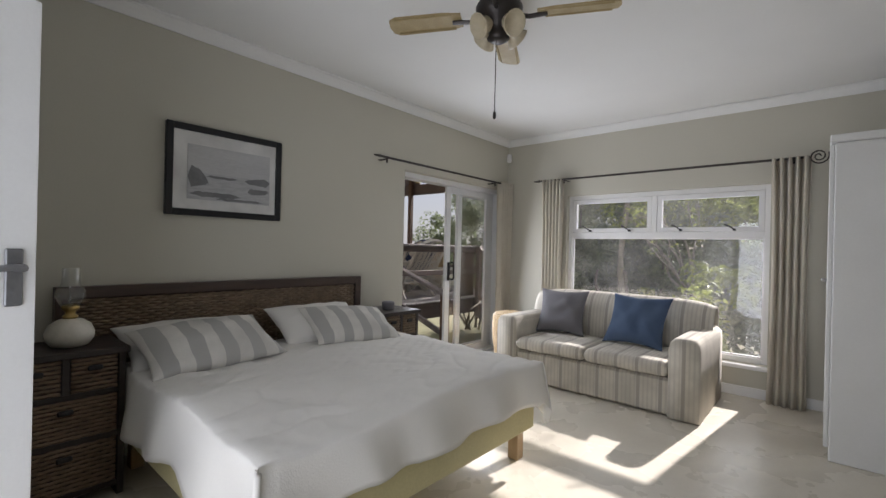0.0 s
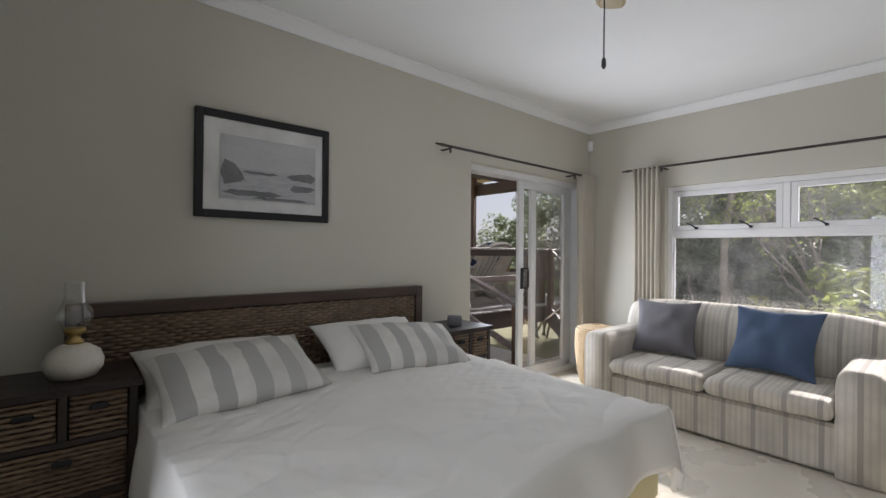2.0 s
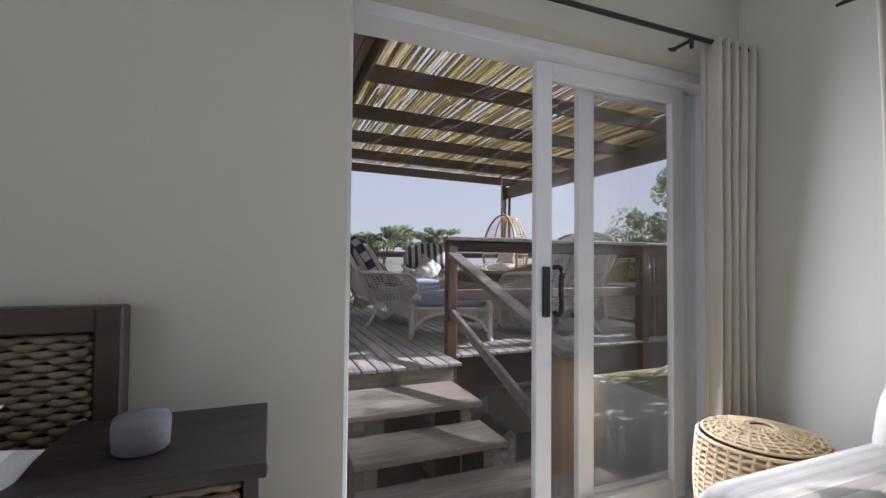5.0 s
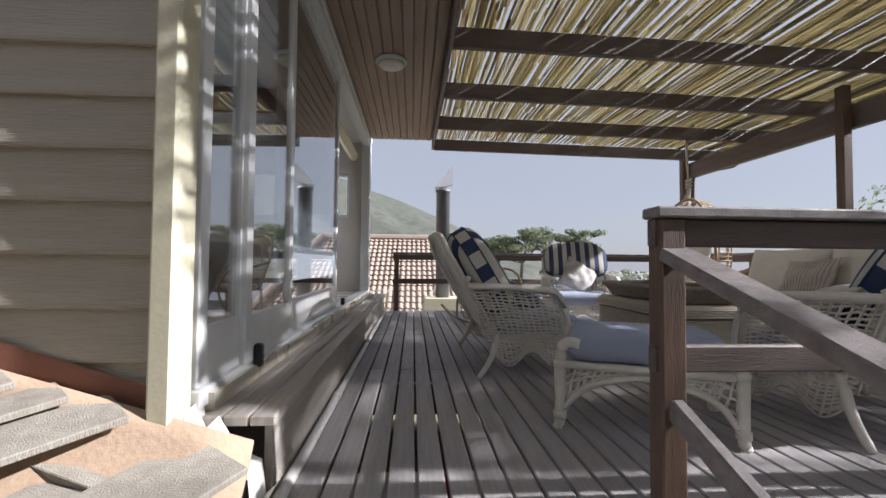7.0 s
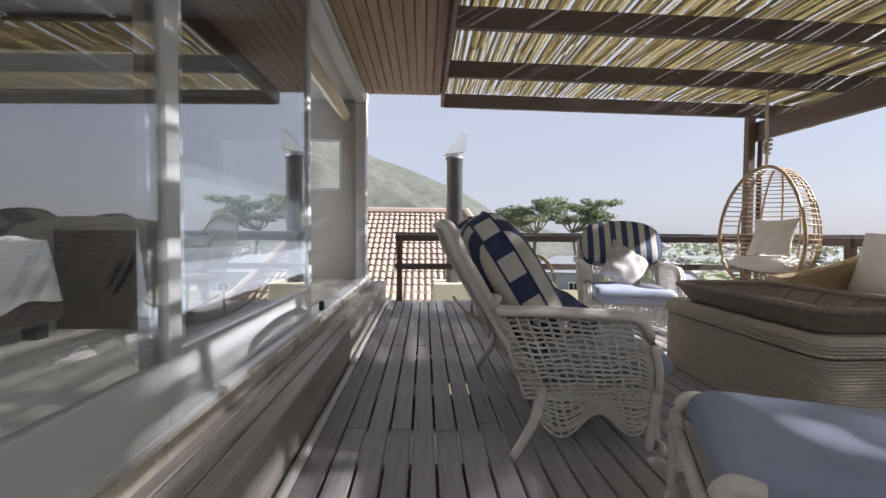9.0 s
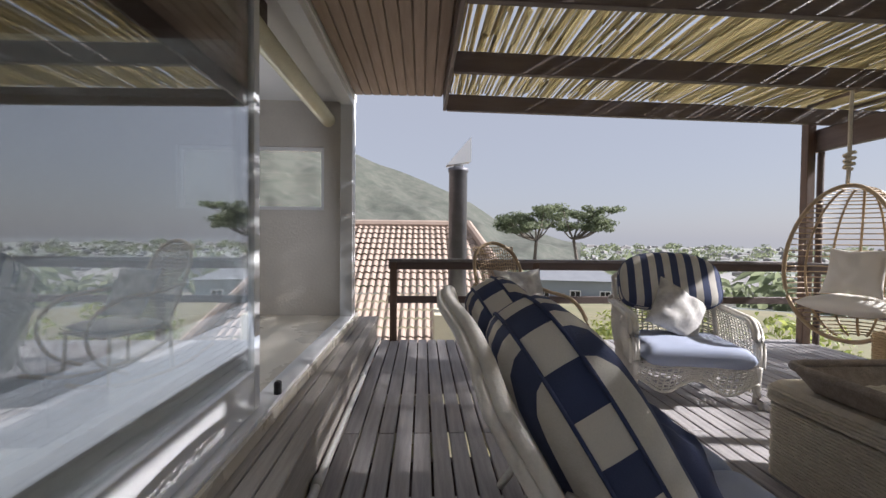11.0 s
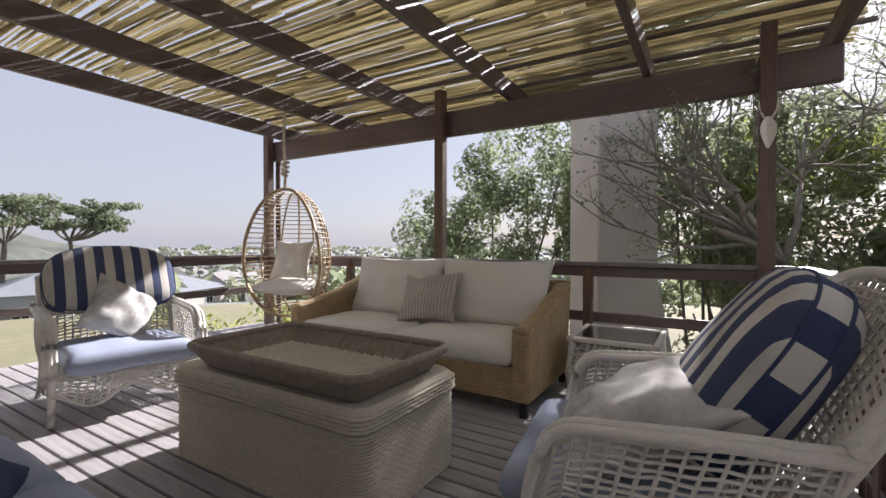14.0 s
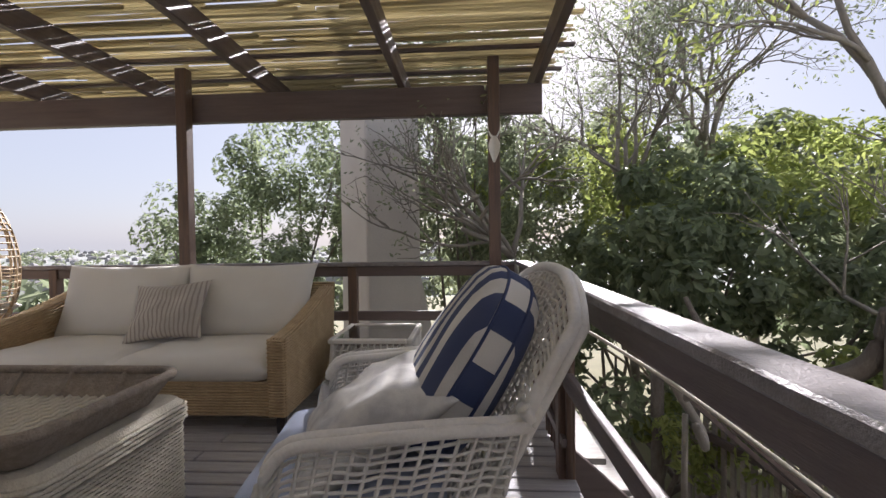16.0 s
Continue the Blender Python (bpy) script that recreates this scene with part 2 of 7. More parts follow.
M_PLASTER = material("pale_rough_plaster", (0.60, 0.56, 0.50), 0.85, (0.50, 0.46, 0.41), 1.5, 0.8, 0.3, 40, dirt=0.08)
M_BARK = material("grey_bark", (0.20, 0.17, 0.14), 0.85, (0.12, 0.10, 0.08), 9, 0.8, 0.8, 40, (3, 3, 1), dirt=0.25)
M_TWIG = material("pale_dry_twig", (0.30, 0.27, 0.23), 0.85, (0.20, 0.18, 0.15), 9, 0.8, 0.3, 40, dirt=0.2)
M_GLASS = glass_material("clear_glass")
M_DUSTY = glass_material("dusty_window_glass", gloss=0.05, dust=0.024)
M_LAMPGLASS = glass_material("lamp_chimney_glass", (0.92, 0.93, 0.92), 0.14)
M_DOORGLASS = glass_material("reflective_door_glass", (0.86, 0.88, 0.88), 0.22)


def let_light_through(m, share):
    """Thin dry stalks let some light through."""
    nodes, links = m.node_tree.nodes, m.node_tree.links
    bsdf, out = nodes["Principled BSDF"], nodes["Material Output"]
    thin, mixer = nodes.new("ShaderNodeBsdfTranslucent"), nodes.new("ShaderNodeMixShader")
    links.new(bsdf.inputs["Base Color"].links[0].from_socket, thin.inputs[0])
    mixer.inputs[0].default_value = share
    links.new(bsdf.outputs[0], mixer.inputs[1]); links.new(thin.outputs[0], mixer.inputs[2])
    links.new(mixer.outputs[0], out.inputs[0])


let_light_through(M_REED, 0.8)
let_light_through(M_CURTAIN, 0.3)


def leaf_material(name, a, b):
    m = bpy.data.materials.new(name)
    m.use_nodes = True
    nodes, links = m.node_tree.nodes, m.node_tree.links
    bsdf = nodes["Principled BSDF"]
    geo, ramp = nodes.new("ShaderNodeNewGeometry"), nodes.new("ShaderNodeValToRGB")
    ramp.color_ramp.elements[0].color, ramp.color_ramp.elements[1].color = (*a, 1), (*b, 1)
    links.new(geo.outputs["Random Per Island"], ramp.inputs[0])
    links.new(ramp.outputs[0], bsdf.inputs["Base Color"])
    bsdf.inputs["Roughness"].default_value = 0.5
    through_leaf, mixer = nodes.new("ShaderNodeBsdfTranslucent"), nodes.new("ShaderNodeMixShader")
    links.new(ramp.outputs[0], through_leaf.inputs[0])
    mixer.inputs[0].default_value = 0.58
    links.new(bsdf.outputs[0], mixer.inputs[1]); links.new(through_leaf.outputs[0], mixer.inputs[2])
    links.new(mixer.outputs[0], nodes["Material Output"].inputs[0])
    return m


M_LEAF = leaf_material("dark_green_leaf", (0.15, 0.185, 0.105), (0.31, 0.36, 0.205))
M_LEAF_Y = leaf_material("yellow_green_leaf", (0.20, 0.25, 0.07), (0.42, 0.46, 0.14))
M_LEAF_G = leaf_material("dusty_grey_green_leaf", (0.16, 0.19, 0.115), (0.33, 0.36, 0.22))
M_PINE = leaf_material("pine_green", (0.125, 0.155, 0.09), (0.24, 0.27, 0.16))


# ---- mesh helpers ----
def part(name, bm, mat, parent=None, label="", smooth=False):
    """Links a bmesh as one mesh object, under a thing or a part."""
    me = bpy.data.meshes.new(name)
    bm.to_mesh(me)
    bm.free()
    me.materials.append(mat)
    if smooth:
        me.shade_smooth()
    ob = new(name, me)
    if parent:
        ob.parent = parent
        ob.matrix_parent_inverse = parent.matrix_world.inverted()
    if label:
        tagged(ob, label)
    return ob


def woven(name, bm, mat, parent, label="", smooth=True):
    """A woven panel of canes too fine to count, as one part."""
    return tagged(part(name, bm, mat, parent, label, smooth), label, kind="stuff")


def thing(name, label, category, group="", at=(0, 0, 0), kind=""):
    ob = new(name)
    ob.location = at
    ob.empty_display_size = 0.1
    ob.matrix_world = Matrix.Translation(at)
    return tagged(ob, label, category, group, kind)


def structure(name, bm, mat, label="", category="", smooth=False):
    return tagged(part(name, bm, mat, None, "", smooth), label, category, "", "structure")


def box(bm, x0, x1, y0, y1, z0, z1, bevel=0.0, m=None):
    """A box, with chamfered edges where bevel is given, moved by m."""
    made = bmesh.ops.create_cube(bm, size=1, matrix=Matrix.LocRotScale(((x0 + x1) / 2, (y0 + y1) / 2, (z0 + z1) / 2), None, (abs(x1 - x0), abs(y1 - y0), abs(z1 - z0))))
    verts = made["verts"]
    if bevel:
        edges = list({e for v in verts for e in v.link_edges})
        out = bmesh.ops.bevel(bm, geom=edges, offset=bevel, segments=1, affect="EDGES", profile=0.5)
        verts = list({v for f in out["faces"] for v in f.verts} | {v for v in verts if v.is_valid})
    if m is not None:
        bmesh.ops.transform(bm, matrix=m, verts=[v for v in verts if v.is_valid])
    return bm


def boxes(*rows, bevel=0.0):
    bm = bmesh.new()
    for row in rows:
        box(bm, *row, bevel=bevel)
    return bm


def tube(bm, pts, r, sides=8, taper=1.0, closed=False):
    """A round bar swept along points."""
    pts = [Vector(p) for p in pts]
    n, rings = len(pts), []
    up = Vector((0, 0, 1))
    for i, p in enumerate(pts):
        a, b = (pts[i - 1], pts[(i + 1) % n]) if closed else (pts[max(i - 1, 0)], pts[min(i + 1, n - 1)])
        way = (b - a)
        way = way.normalized() if way.length > 1e-9 else Vector((0, 0, 1))
        side = way.cross(up if abs(way.z) < 0.95 else Vector((0, 1, 0))).normalized()
        top = side.cross(way)
        rad = r * (1 + (taper - 1) * i / max(n - 1, 1))
        rings.append([bm.verts.new(p + rad * (math.cos(k * math.tau / sides) * side + math.sin(k * math.tau / sides) * top)) for k in range(sides)])
    for i in range(n if closed else n - 1):
        a, b = rings[i], rings[(i + 1) % n]
        for k in range(sides):
            bm.faces.new((a[k], a[(k + 1) % sides], b[(k + 1) % sides], b[k]))
    if not closed:
        bm.faces.new(rings[0][::-1]); bm.faces.new(rings[-1])
    return bm


def bend(pts, steps=6):
    """A smooth line through the given points."""
    pts = [Vector(p) for p in pts]
    out = []
    for i in range(len(pts) - 1):
        a, b, c, d = pts[max(i - 1, 0)], pts[i], pts[i + 1], pts[min(i + 2, len(pts) - 1)]
        for k in range(steps):
            t = k / steps
            out.append(0.5 * ((2 * b) + (c - a) * t + (2 * a - 5 * b + 4 * c - d) * t * t + (3 * b - a - 3 * c + d) * t ** 3))
    return out + [pts[-1]]


def lathe(bm, profile, at=(0, 0, 0), sides=20):
    """A turned shape from (radius, height) pairs."""
    rings = [[bm.verts.new((at[0] + r * math.cos(k * math.tau / sides), at[1] + r * math.sin(k * math.tau / sides), at[2] + z)) for k in range(sides)] for r, z in profile]
    for a, b in zip(rings, rings[1:]):
        for k in range(sides):
            bm.faces.new((a[k], a[(k + 1) % sides], b[(k + 1) % sides], b[k]))
    bm.faces.new(rings[0][::-1]); bm.faces.new(rings[-1])
    return bm


def cushion(bm, w, d, t, m=None, n=14, power=3.0, ears=0.0, lumps=0.0, seed=0):
    """A stuffed cushion, w by d and t thick at its middle, flat in x and y; thin seams, corners that stick out by ears."""
    grid = {}
    for side in (1, -1):
        for i in range(n + 1):
            for j in range(n + 1):
                u, v = math.sin(math.pi * (i / n - 0.5)), math.sin(math.pi * (j / n - 0.5))
                edge = i in (0, n) or j in (0, n)
                if side == -1 and edge:
                    grid[side, i, j] = grid[1, i, j]
                    continue
                h = (max(0.0, (1 - abs(u) ** power)) * max(0.0, (1 - abs(v) ** power))) ** 0.5
                pull = 1 + ears * (abs(u) * abs(v)) ** 3 - 0.5 * ears * (1 - abs(u * v))
                lump = lumps * noise.noise(Vector((u * 2.3 + seed, v * 2.3, side * 3.1))) * h
                grid[side, i, j] = bm.verts.new(Vector((u * w / 2 * pull, v * d / 2 * pull, side * (t / 2) * h + lump)))
    for side in (1, -1):
        for i in range(n):
            for j in range(n):
                q = [grid[side, i, j], grid[side, i + 1, j], grid[side, i + 1, j + 1], grid[side, i, j + 1]]
                bm.faces.new(q if side == 1 else q[::-1])
    if m is not None:
        bmesh.ops.transform(bm, matrix=m, verts=list({v for v in grid.values()}))
    return bm


def patch(f, nu, nv, thick=0.0):
    """A curved sheet f(u, v), u and v in 0..1."""
    bm = bmesh.new()
    v = [[bm.verts.new(f(i / nu, j / nv)) for j in range(nv + 1)] for i in range(nu + 1)]
    for i in range(nu):
        for j in range(nv):
            bm.faces.new((v[i][j], v[i + 1][j], v[i + 1][j + 1], v[i][j + 1]))
    if thick:
        bm.normal_update()
        w = [[bm.verts.new(q.co - q.normal * thick) for q in row] for row in v]
        for i in range(nu):
            for j in range(nv):
                bm.faces.new((w[i][j], w[i][j + 1], w[i + 1][j + 1], w[i + 1][j]))
        for i in range(nu):
            bm.faces.new((v[i][0], w[i][0], w[i + 1][0], v[i + 1][0])); bm.faces.new((v[i + 1][nv], w[i + 1][nv], w[i][nv], v[i][nv]))
        for j in range(nv):
            bm.faces.new((v[0][j + 1], w[0][j + 1], w[0][j], v[0][j])); bm.faces.new((v[nu][j], w[nu][j], w[nu][j + 1], v[nu][j + 1]))
    return bm


def weave(bm, f, nu, nv, r, steps=10, wave=0.0):
    """Open wickerwork on the sheet f(u, v): canes both ways."""
    for i in range(nu + 1):
        lean = 0.0 if i in (0, nu) else 1.2 / nu
        tube(bm, [Vector(f(min(1.0, max(0.0, i / nu + lean * (k / steps - 0.5))), k / steps)) for k in range(steps + 1)], r * 1.15, 4)
    for j in range(nv + 1):
        line = []
        for k in range(2 * nu + 1):
            sag = 0.0 if j in (0, nv) else 0.55 / nv * noise.noise(Vector((k * 0.35, j * 0.6, nu * 1.7)))
            p = Vector(f(k / (2 * nu), j / nv + sag))
            line.append(p + Vector((0, 0, wave * (1 if (k + j) % 2 else -1))))
        tube(bm, line, r, 4)
    return bm

# ---- bedroom shell ----
F = -0.385                            # bedroom floor; the deck is at 0
WX, EX, SY, NY, CZ = -2.8, 2.62, -3.0, 1.5, 2.30
DX0, DX1, DZ = 0.768, 2.60, 1.665     # sliding door opening
VY0, VY1, VZ0, VZ1 = -1.26, 0.67, -0.09, 1.55   # window opening
structure("floor", boxes((WX - 0.2, EX + 0.24, SY - 0.2, NY + 0.24, F - 0.2, F)), M_FLOOR, "pale cream polished screed bedroom floor", "floor")
structure("ceiling", boxes((WX - 0.2, EX + 0.24, SY - 0.2, NY + 0.24, CZ, CZ + 0.15)), M_CEIL, "flat white painted bedroom ceiling", "ceiling")
structure("wall_north", boxes((WX - 0.2, DX0, NY, NY + 0.24, F, CZ), (DX1, EX + 0.24, NY, NY + 0.24, F, CZ), (DX0, DX1, NY, NY + 0.24, DZ, CZ)), M_WALL, "beige painted bedroom wall behind the bed", "wall")
structure("wall_east", boxes((EX, EX + 0.24, SY, VY0, F, CZ), (EX, EX + 0.24, VY1, NY, F, CZ), (EX, EX + 0.24, VY0, VY1, F, VZ0), (EX, EX + 0.24, VY0, VY1, VZ1, CZ)), M_WALL, "beige painted bedroom wall around the garden window", "wall")
# unseen hall box and wide doorway, added for the fill lamp
structure("hall", boxes((-4.1, -4.0, -1.7, 0.0, F, 1.9), (-4.0, WX - 0.2, -1.7, -1.6, F, 1.9), (-4.0, WX - 0.2, -0.1, 0.0, F, 1.9), (-4.0, WX - 0.2, -1.6, -0.1, 1.8, 1.9), (-4.0, WX - 0.2, -1.6, -0.1, F - 0.1, F)), M_WALL, "unseen plain beige hall box added beyond the entry door", "wall")
structure("wall_west", boxes((WX - 0.2, WX, SY, -1.40, F, CZ), (WX - 0.2, WX, -0.20, NY, F, CZ), (WX - 0.2, WX, -1.40, -0.20, 1.60, CZ)), M_WALL, "plain beige painted bedroom wall", "wall")
structure("wall_south", boxes((WX, EX, SY - 0.2, SY, F, CZ)), M_WALL, "plain beige painted bedroom wall", "wall")
# coved cornice along ceiling and walls
def cornice(name, a, b, inward):
    bm = bmesh.new()
    a, b, inward = Vector(a), Vector(b), Vector(inward)
    prof = [(0, 0), (0, -0.075), (0.012, -0.075), (0.03, -0.045), (0.055, -0.018), (0.075, -0.012), (0.075, 0)]
    rings = [[bm.verts.new(p + inward * u + Vector((0, 0, v))) for u, v in prof] for p in (a, b)]
    for k in range(len(prof)):
        bm.faces.new((rings[0][k], rings[0][(k + 1) % len(prof)], rings[1][(k + 1) % len(prof)], rings[1][k]))
    bmesh.ops.recalc_face_normals(bm, faces=bm.faces)
    return structure(name, bm, M_CEIL, "white moulded plaster cornice under the ceiling", "cornice")
cornice("trim_north", (WX, NY - 0.002, CZ - 0.002), (EX, NY - 0.002, CZ - 0.002), (0, -1, 0))
cornice("trim_east", (EX - 0.002, NY, CZ - 0.002), (EX - 0.002, SY, CZ - 0.002), (-1, 0, 0))
for name, row in (("baseboard", (WX, DX0 - 0.02, NY - 0.016, NY - 0.001, F, F + 0.09)), ("baseboard", (EX - 0.016, EX - 0.001, SY, NY - 0.02, F, F + 0.09)), ("baseboard", (DX1 + 0.02, EX - 0.02, NY - 0.016, NY - 0.001, F, F + 0.09))):
    structure(name, boxes(row, bevel=0.004), M_WHITE, "white painted skirting board", "baseboard")


def glazed(name, parent, axis, a0, a1, z0, z1, at, depth, bar, mat, glass, bottom=None):
    """A framed pane in the plane axis = at, spanning a0..a1 and z0..z1."""
    bottom = bottom or bar
    def row(p0, p1, q0, q1, d=depth):
        return (at - d / 2, at + d / 2, p0, p1, q0, q1) if axis == "x" else (p0, p1, at - d / 2, at + d / 2, q0, q1)
    frame_ob = part(name, boxes(row(a0, a0 + bar, z0, z1), row(a1 - bar, a1, z0, z1), row(a0 + bar, a1 - bar, z1 - bar, z1), row(a0 + bar, a1 - bar, z0, z0 + bottom), bevel=0.003), mat, parent)
    pane = part("pane", boxes(row(a0 + bar - 0.005, a1 - bar + 0.005, z0 + bottom - 0.005, z1 - bar + 0.005, 0.006)), glass, frame_ob)
    pane.visible_shadow = False
    return frame_ob


# garden window
window = thing("window_1", "white framed bedroom window with two top hung lights", "window", at=(EX + 0.1, (VY0 + VY1) / 2, VZ0), kind="structure")
wx = EX + 0.10
part("window_frame", boxes((wx - 0.04, wx + 0.04, VY0, VY0 + 0.045, VZ0, VZ1), (wx - 0.04, wx + 0.04, VY1 - 0.045, VY1, VZ0, VZ1), (wx - 0.04, wx + 0.04, VY0 + 0.045, VY1 - 0.045, VZ0, VZ0 + 0.05),
     (wx - 0.04, wx + 0.04, VY0 + 0.045, VY1 - 0.045, VZ1 - 0.05, VZ1), (wx - 0.04, wx + 0.04, VY0 + 0.045, VY1 - 0.045, 1.06, 1.12), (wx - 0.04, wx + 0.04, -0.30, -0.25, 1.12, VZ1 - 0.05), bevel=0.004), M_WHITE, window)
glazed("fixed_light", window, "x", VY0 + 0.045, VY1 - 0.045, VZ0 + 0.05, 1.06, wx, 0.03, 0.012, M_WHITE, M_DUSTY)
for a, b in ((VY0 + 0.048, -0.303), (-0.247, VY1 - 0.048)):
    light = glazed("top_light", window, "x", a, b, 1.123, VZ1 - 0.053, wx - 0.012, 0.05, 0.045, M_WHITE, M_DUSTY)
    for f in (0.25, 0.75):
        y = a + (b - a) * f
        bm = boxes((wx - 0.075, wx - 0.038, y - 0.012, y + 0.012, 1.128, 1.15), bevel=0.003)
        tube(bm, [(wx - 0.06, y, 1.14), (wx - 0.085, y + 0.03, 1.165), (wx - 0.09, y + 0.075, 1.19)], 0.007, 6)
        part("stay", bm, M_BLACK, light, "black metal window stay")
part("window_sill", boxes((EX - 0.05, EX + 0.06, VY0 - 0.04, VY1 + 0.04, VZ0 - 0.04, VZ0 - 0.003), bevel=0.006), M_WHITE, window)

# sliding door to the deck
door = thing("door_1", "white aluminium sliding glass door, left half open", "door", at=((DX0 + DX1) / 2, 1.66, F), kind="structure")
part("door_frame", boxes((DX0, DX0 + 0.028, 1.58, 1.735, F, DZ), (DX1 - 0.045, DX1, 1.58, 1.735, F, DZ), (DX0 + 0.028, DX1 - 0.045, 1.58, 1.735, DZ - 0.05, DZ), (DX0 + 0.028, DX1 - 0.045, 1.56, 1.735, F, F + 0.03), bevel=0.003), M_ALU, door)
glazed("fixed_panel", door, "y", 1.825, DX1 - 0.046, F + 0.032, DZ - 0.052, 1.70, 0.035, 0.085, M_ALU, M_DUSTY, 0.09)
slide = glazed("sliding_panel", door, "y", 1.572, 2.42, F + 0.032, DZ - 0.052, 1.655, 0.035, 0.078, M_ALU, M_GLASS, 0.08)
bm = boxes((1.60, 1.63, 1.618, 1.637, 0.53, 0.74), bevel=0.003)
tube(bm, bend([(1.66, 1.635, 0.545), (1.66, 1.59, 0.55), (1.66, 1.59, 0.64), (1.66, 1.59, 0.73), (1.66, 1.635, 0.735)], 3), 0.011, 6)
part("door_handle", bm, M_BLACK, slide, "black metal pull handle")

# ---- house wing with the long glass front ----
GX, G0, G1, GZ0, GZ1 = 0.40, 3.56, 9.19, 0.33, 2.62
structure("wall_siding_core", boxes((-4.6, 0.30, 3.50, 3.62, -2.2, 2.9)), M_TERRA, "terracotta plastered wall under the cladding", "wall")
structure("wing_floor", boxes((-4.6, 0.46, 3.62, 9.35, 0.13, 0.33)), M_FLOOR, "pale polished living room floor", "floor")
structure("wing_ceiling", boxes((-4.6, 0.40, 3.5, 9.35, 2.70, 2.85)), M_CEIL, "white living room ceiling", "ceiling")
structure("wing_wall_west", boxes((-4.7, -4.5, 3.5, 9.35, -2.2, 2.85)), M_WALL, "plain living room wall", "wall")
structure("wing_wall_north", boxes((-4.5, -1.5, 9.15, 9.33, -2.2, 2.70), (-1.5, 0.10, 9.15, 9.33, -2.2, 1.50), (-1.5, 0.10, 9.15, 9.33, 2.2, 2.70), (0.10, 0.33, 9.15, 9.33, -2.2, 2.70)), M_PLASTER, "greyish plastered living room end wall", "wall")
structure("wing_base", boxes((0.22, 0.36, 3.62, 9.3, -2.2, 0.13)), M_PLASTER, "plaster base wall under the glass doors", "wall")
sidew = thing("window_2", "living room end window with white frame", "window", at=(-0.7, 9.24, 1.5), kind="structure")
glazed("window_frame", sidew, "y", -1.5, 0.10, 1.50, 2.20, 9.22, 0.05, 0.04, M_WHITE, M_GLASS)
front = thing("door_2", "long row of white framed sliding glass doors, one slid open", "door", at=(GX, 6.4, GZ0), kind="structure")
part("door_frame", boxes((GX - 0.09, GX + 0.04, G0, G1, GZ0 - 0.04, GZ0 + 0.02), (GX - 0.09, GX + 0.04, G0, G1, GZ1, GZ1 + 0.08), (GX - 0.09, GX + 0.04, G1 - 0.09, G1, GZ0 + 0.02, GZ1), (GX - 0.09, GX + 0.04, G1 - 0.21, G1 - 0.14, GZ0 + 0.02, GZ1), bevel=0.004), M_ALU, front)
for y0, y1, off in ((3.58, 4.00, 0.0), (3.94, 4.64, 0.022), (4.56, 6.44, -0.03), (4.76, 6.41, -0.068)):
    leaf = glazed("glass_leaf", front, "x", y0, y1, GZ0 + 0.022, GZ1 - 0.002, GX + off, 0.036, 0.07, M_ALU, M_DOORGLASS, 0.20)
for x, y in ((GX + 0.042, 4.05), (GX + 0.0, 6.62)):
    part("catch", boxes((x, x + 0.036, y - 0.02, y + 0.02, GZ0 - 0.01, GZ0 + 0.09), bevel=0.008), M_BLACK, front, "black rubber door stop")
structure("trim_corner", boxes((0.345, 0.42, 3.42, 3.55, -0.1, 2.7), bevel=0.01), M_CREAM, "cream painted corner post beside the cladding", "corner post")
structure("trim_header", boxes((0.31, 0.45, 3.55, 9.2, GZ1 + 0.083, 2.78), bevel=0.004), M_WHITE, "white painted header board over the glass doors", "header")

# soffit and its boards
structure("roof_edge", boxes((0.40, 1.46, 1.80, 9.02, 2.76, 2.92)), M_SOFFIT, "roof over the soffit boards", "roof")
soffit = tagged(new("soffit"), "varnished tongue and groove soffit boards", "soffit", "", "structure")
x = 0.46
while x < 1.37:
    part("soffit_board", boxes((x, x + 0.088, 1.85, 9.01, 2.735, 2.757), bevel=0.006), M_SOFFIT, soffit)
    x += 0.094
structure("fascia", boxes((1.405, 1.44, 1.80, 9.02, 2.585, 2.92), bevel=0.004), M_BEAMY, "dark stained fascia board along the roof edge", "fascia")

# ---- deck ----
PX0, PX1, PY0, PY1 = 0.72, 5.82, 3.40, 9.42
structure("deck_frame", boxes((PX0 + 0.02, PX1 - 0.02, PY0 + 0.04, PY0 + 0.09, -0.30, -0.028), (PX0 + 0.02, PX1 - 0.02, PY1 - 0.09, PY1 - 0.04, -0.30, -0.028), (PX0 + 0.02, PX0 + 0.07, PY0 + 0.09, PY1 - 0.09, -0.25, -0.028), (PX1 - 0.07, PX1 - 0.02, PY0 + 0.09, PY1 - 0.09, -0.30, -0.028),
          *[(PX0 + 0.07, PX1 - 0.07, y, y + 0.05, -0.22, -0.028) for y in (4.2, 5.0, 5.8, 6.6, 7.4, 8.2, 8.8)]), M_BEAM, "dark stained deck joists and edge beams", "deck frame")

# step bench along the glass front
bench = thing("step_bench", "weathered grey timber step along the glass doors", "step", at=(0.55, 6.5, 0.02))
for i, (x0, x1) in enumerate(((0.425, 0.507), (0.512, 0.594), (0.599, 0.681))):
    part("board", boxes((x0, x1, 3.56, 9.45, 0.235, 0.27), bevel=0.005), M_BENCH, bench)
part("riser", boxes((0.635, 0.665, 3.60, 9.40, -0.02, 0.233), bevel=0.004), M_BENCH, bench)
part("back_bearer", boxes((0.43, 0.47, 3.60, 9.40, -0.28, 0.233)), M_BEAMY, bench)
bm = bmesh.new()
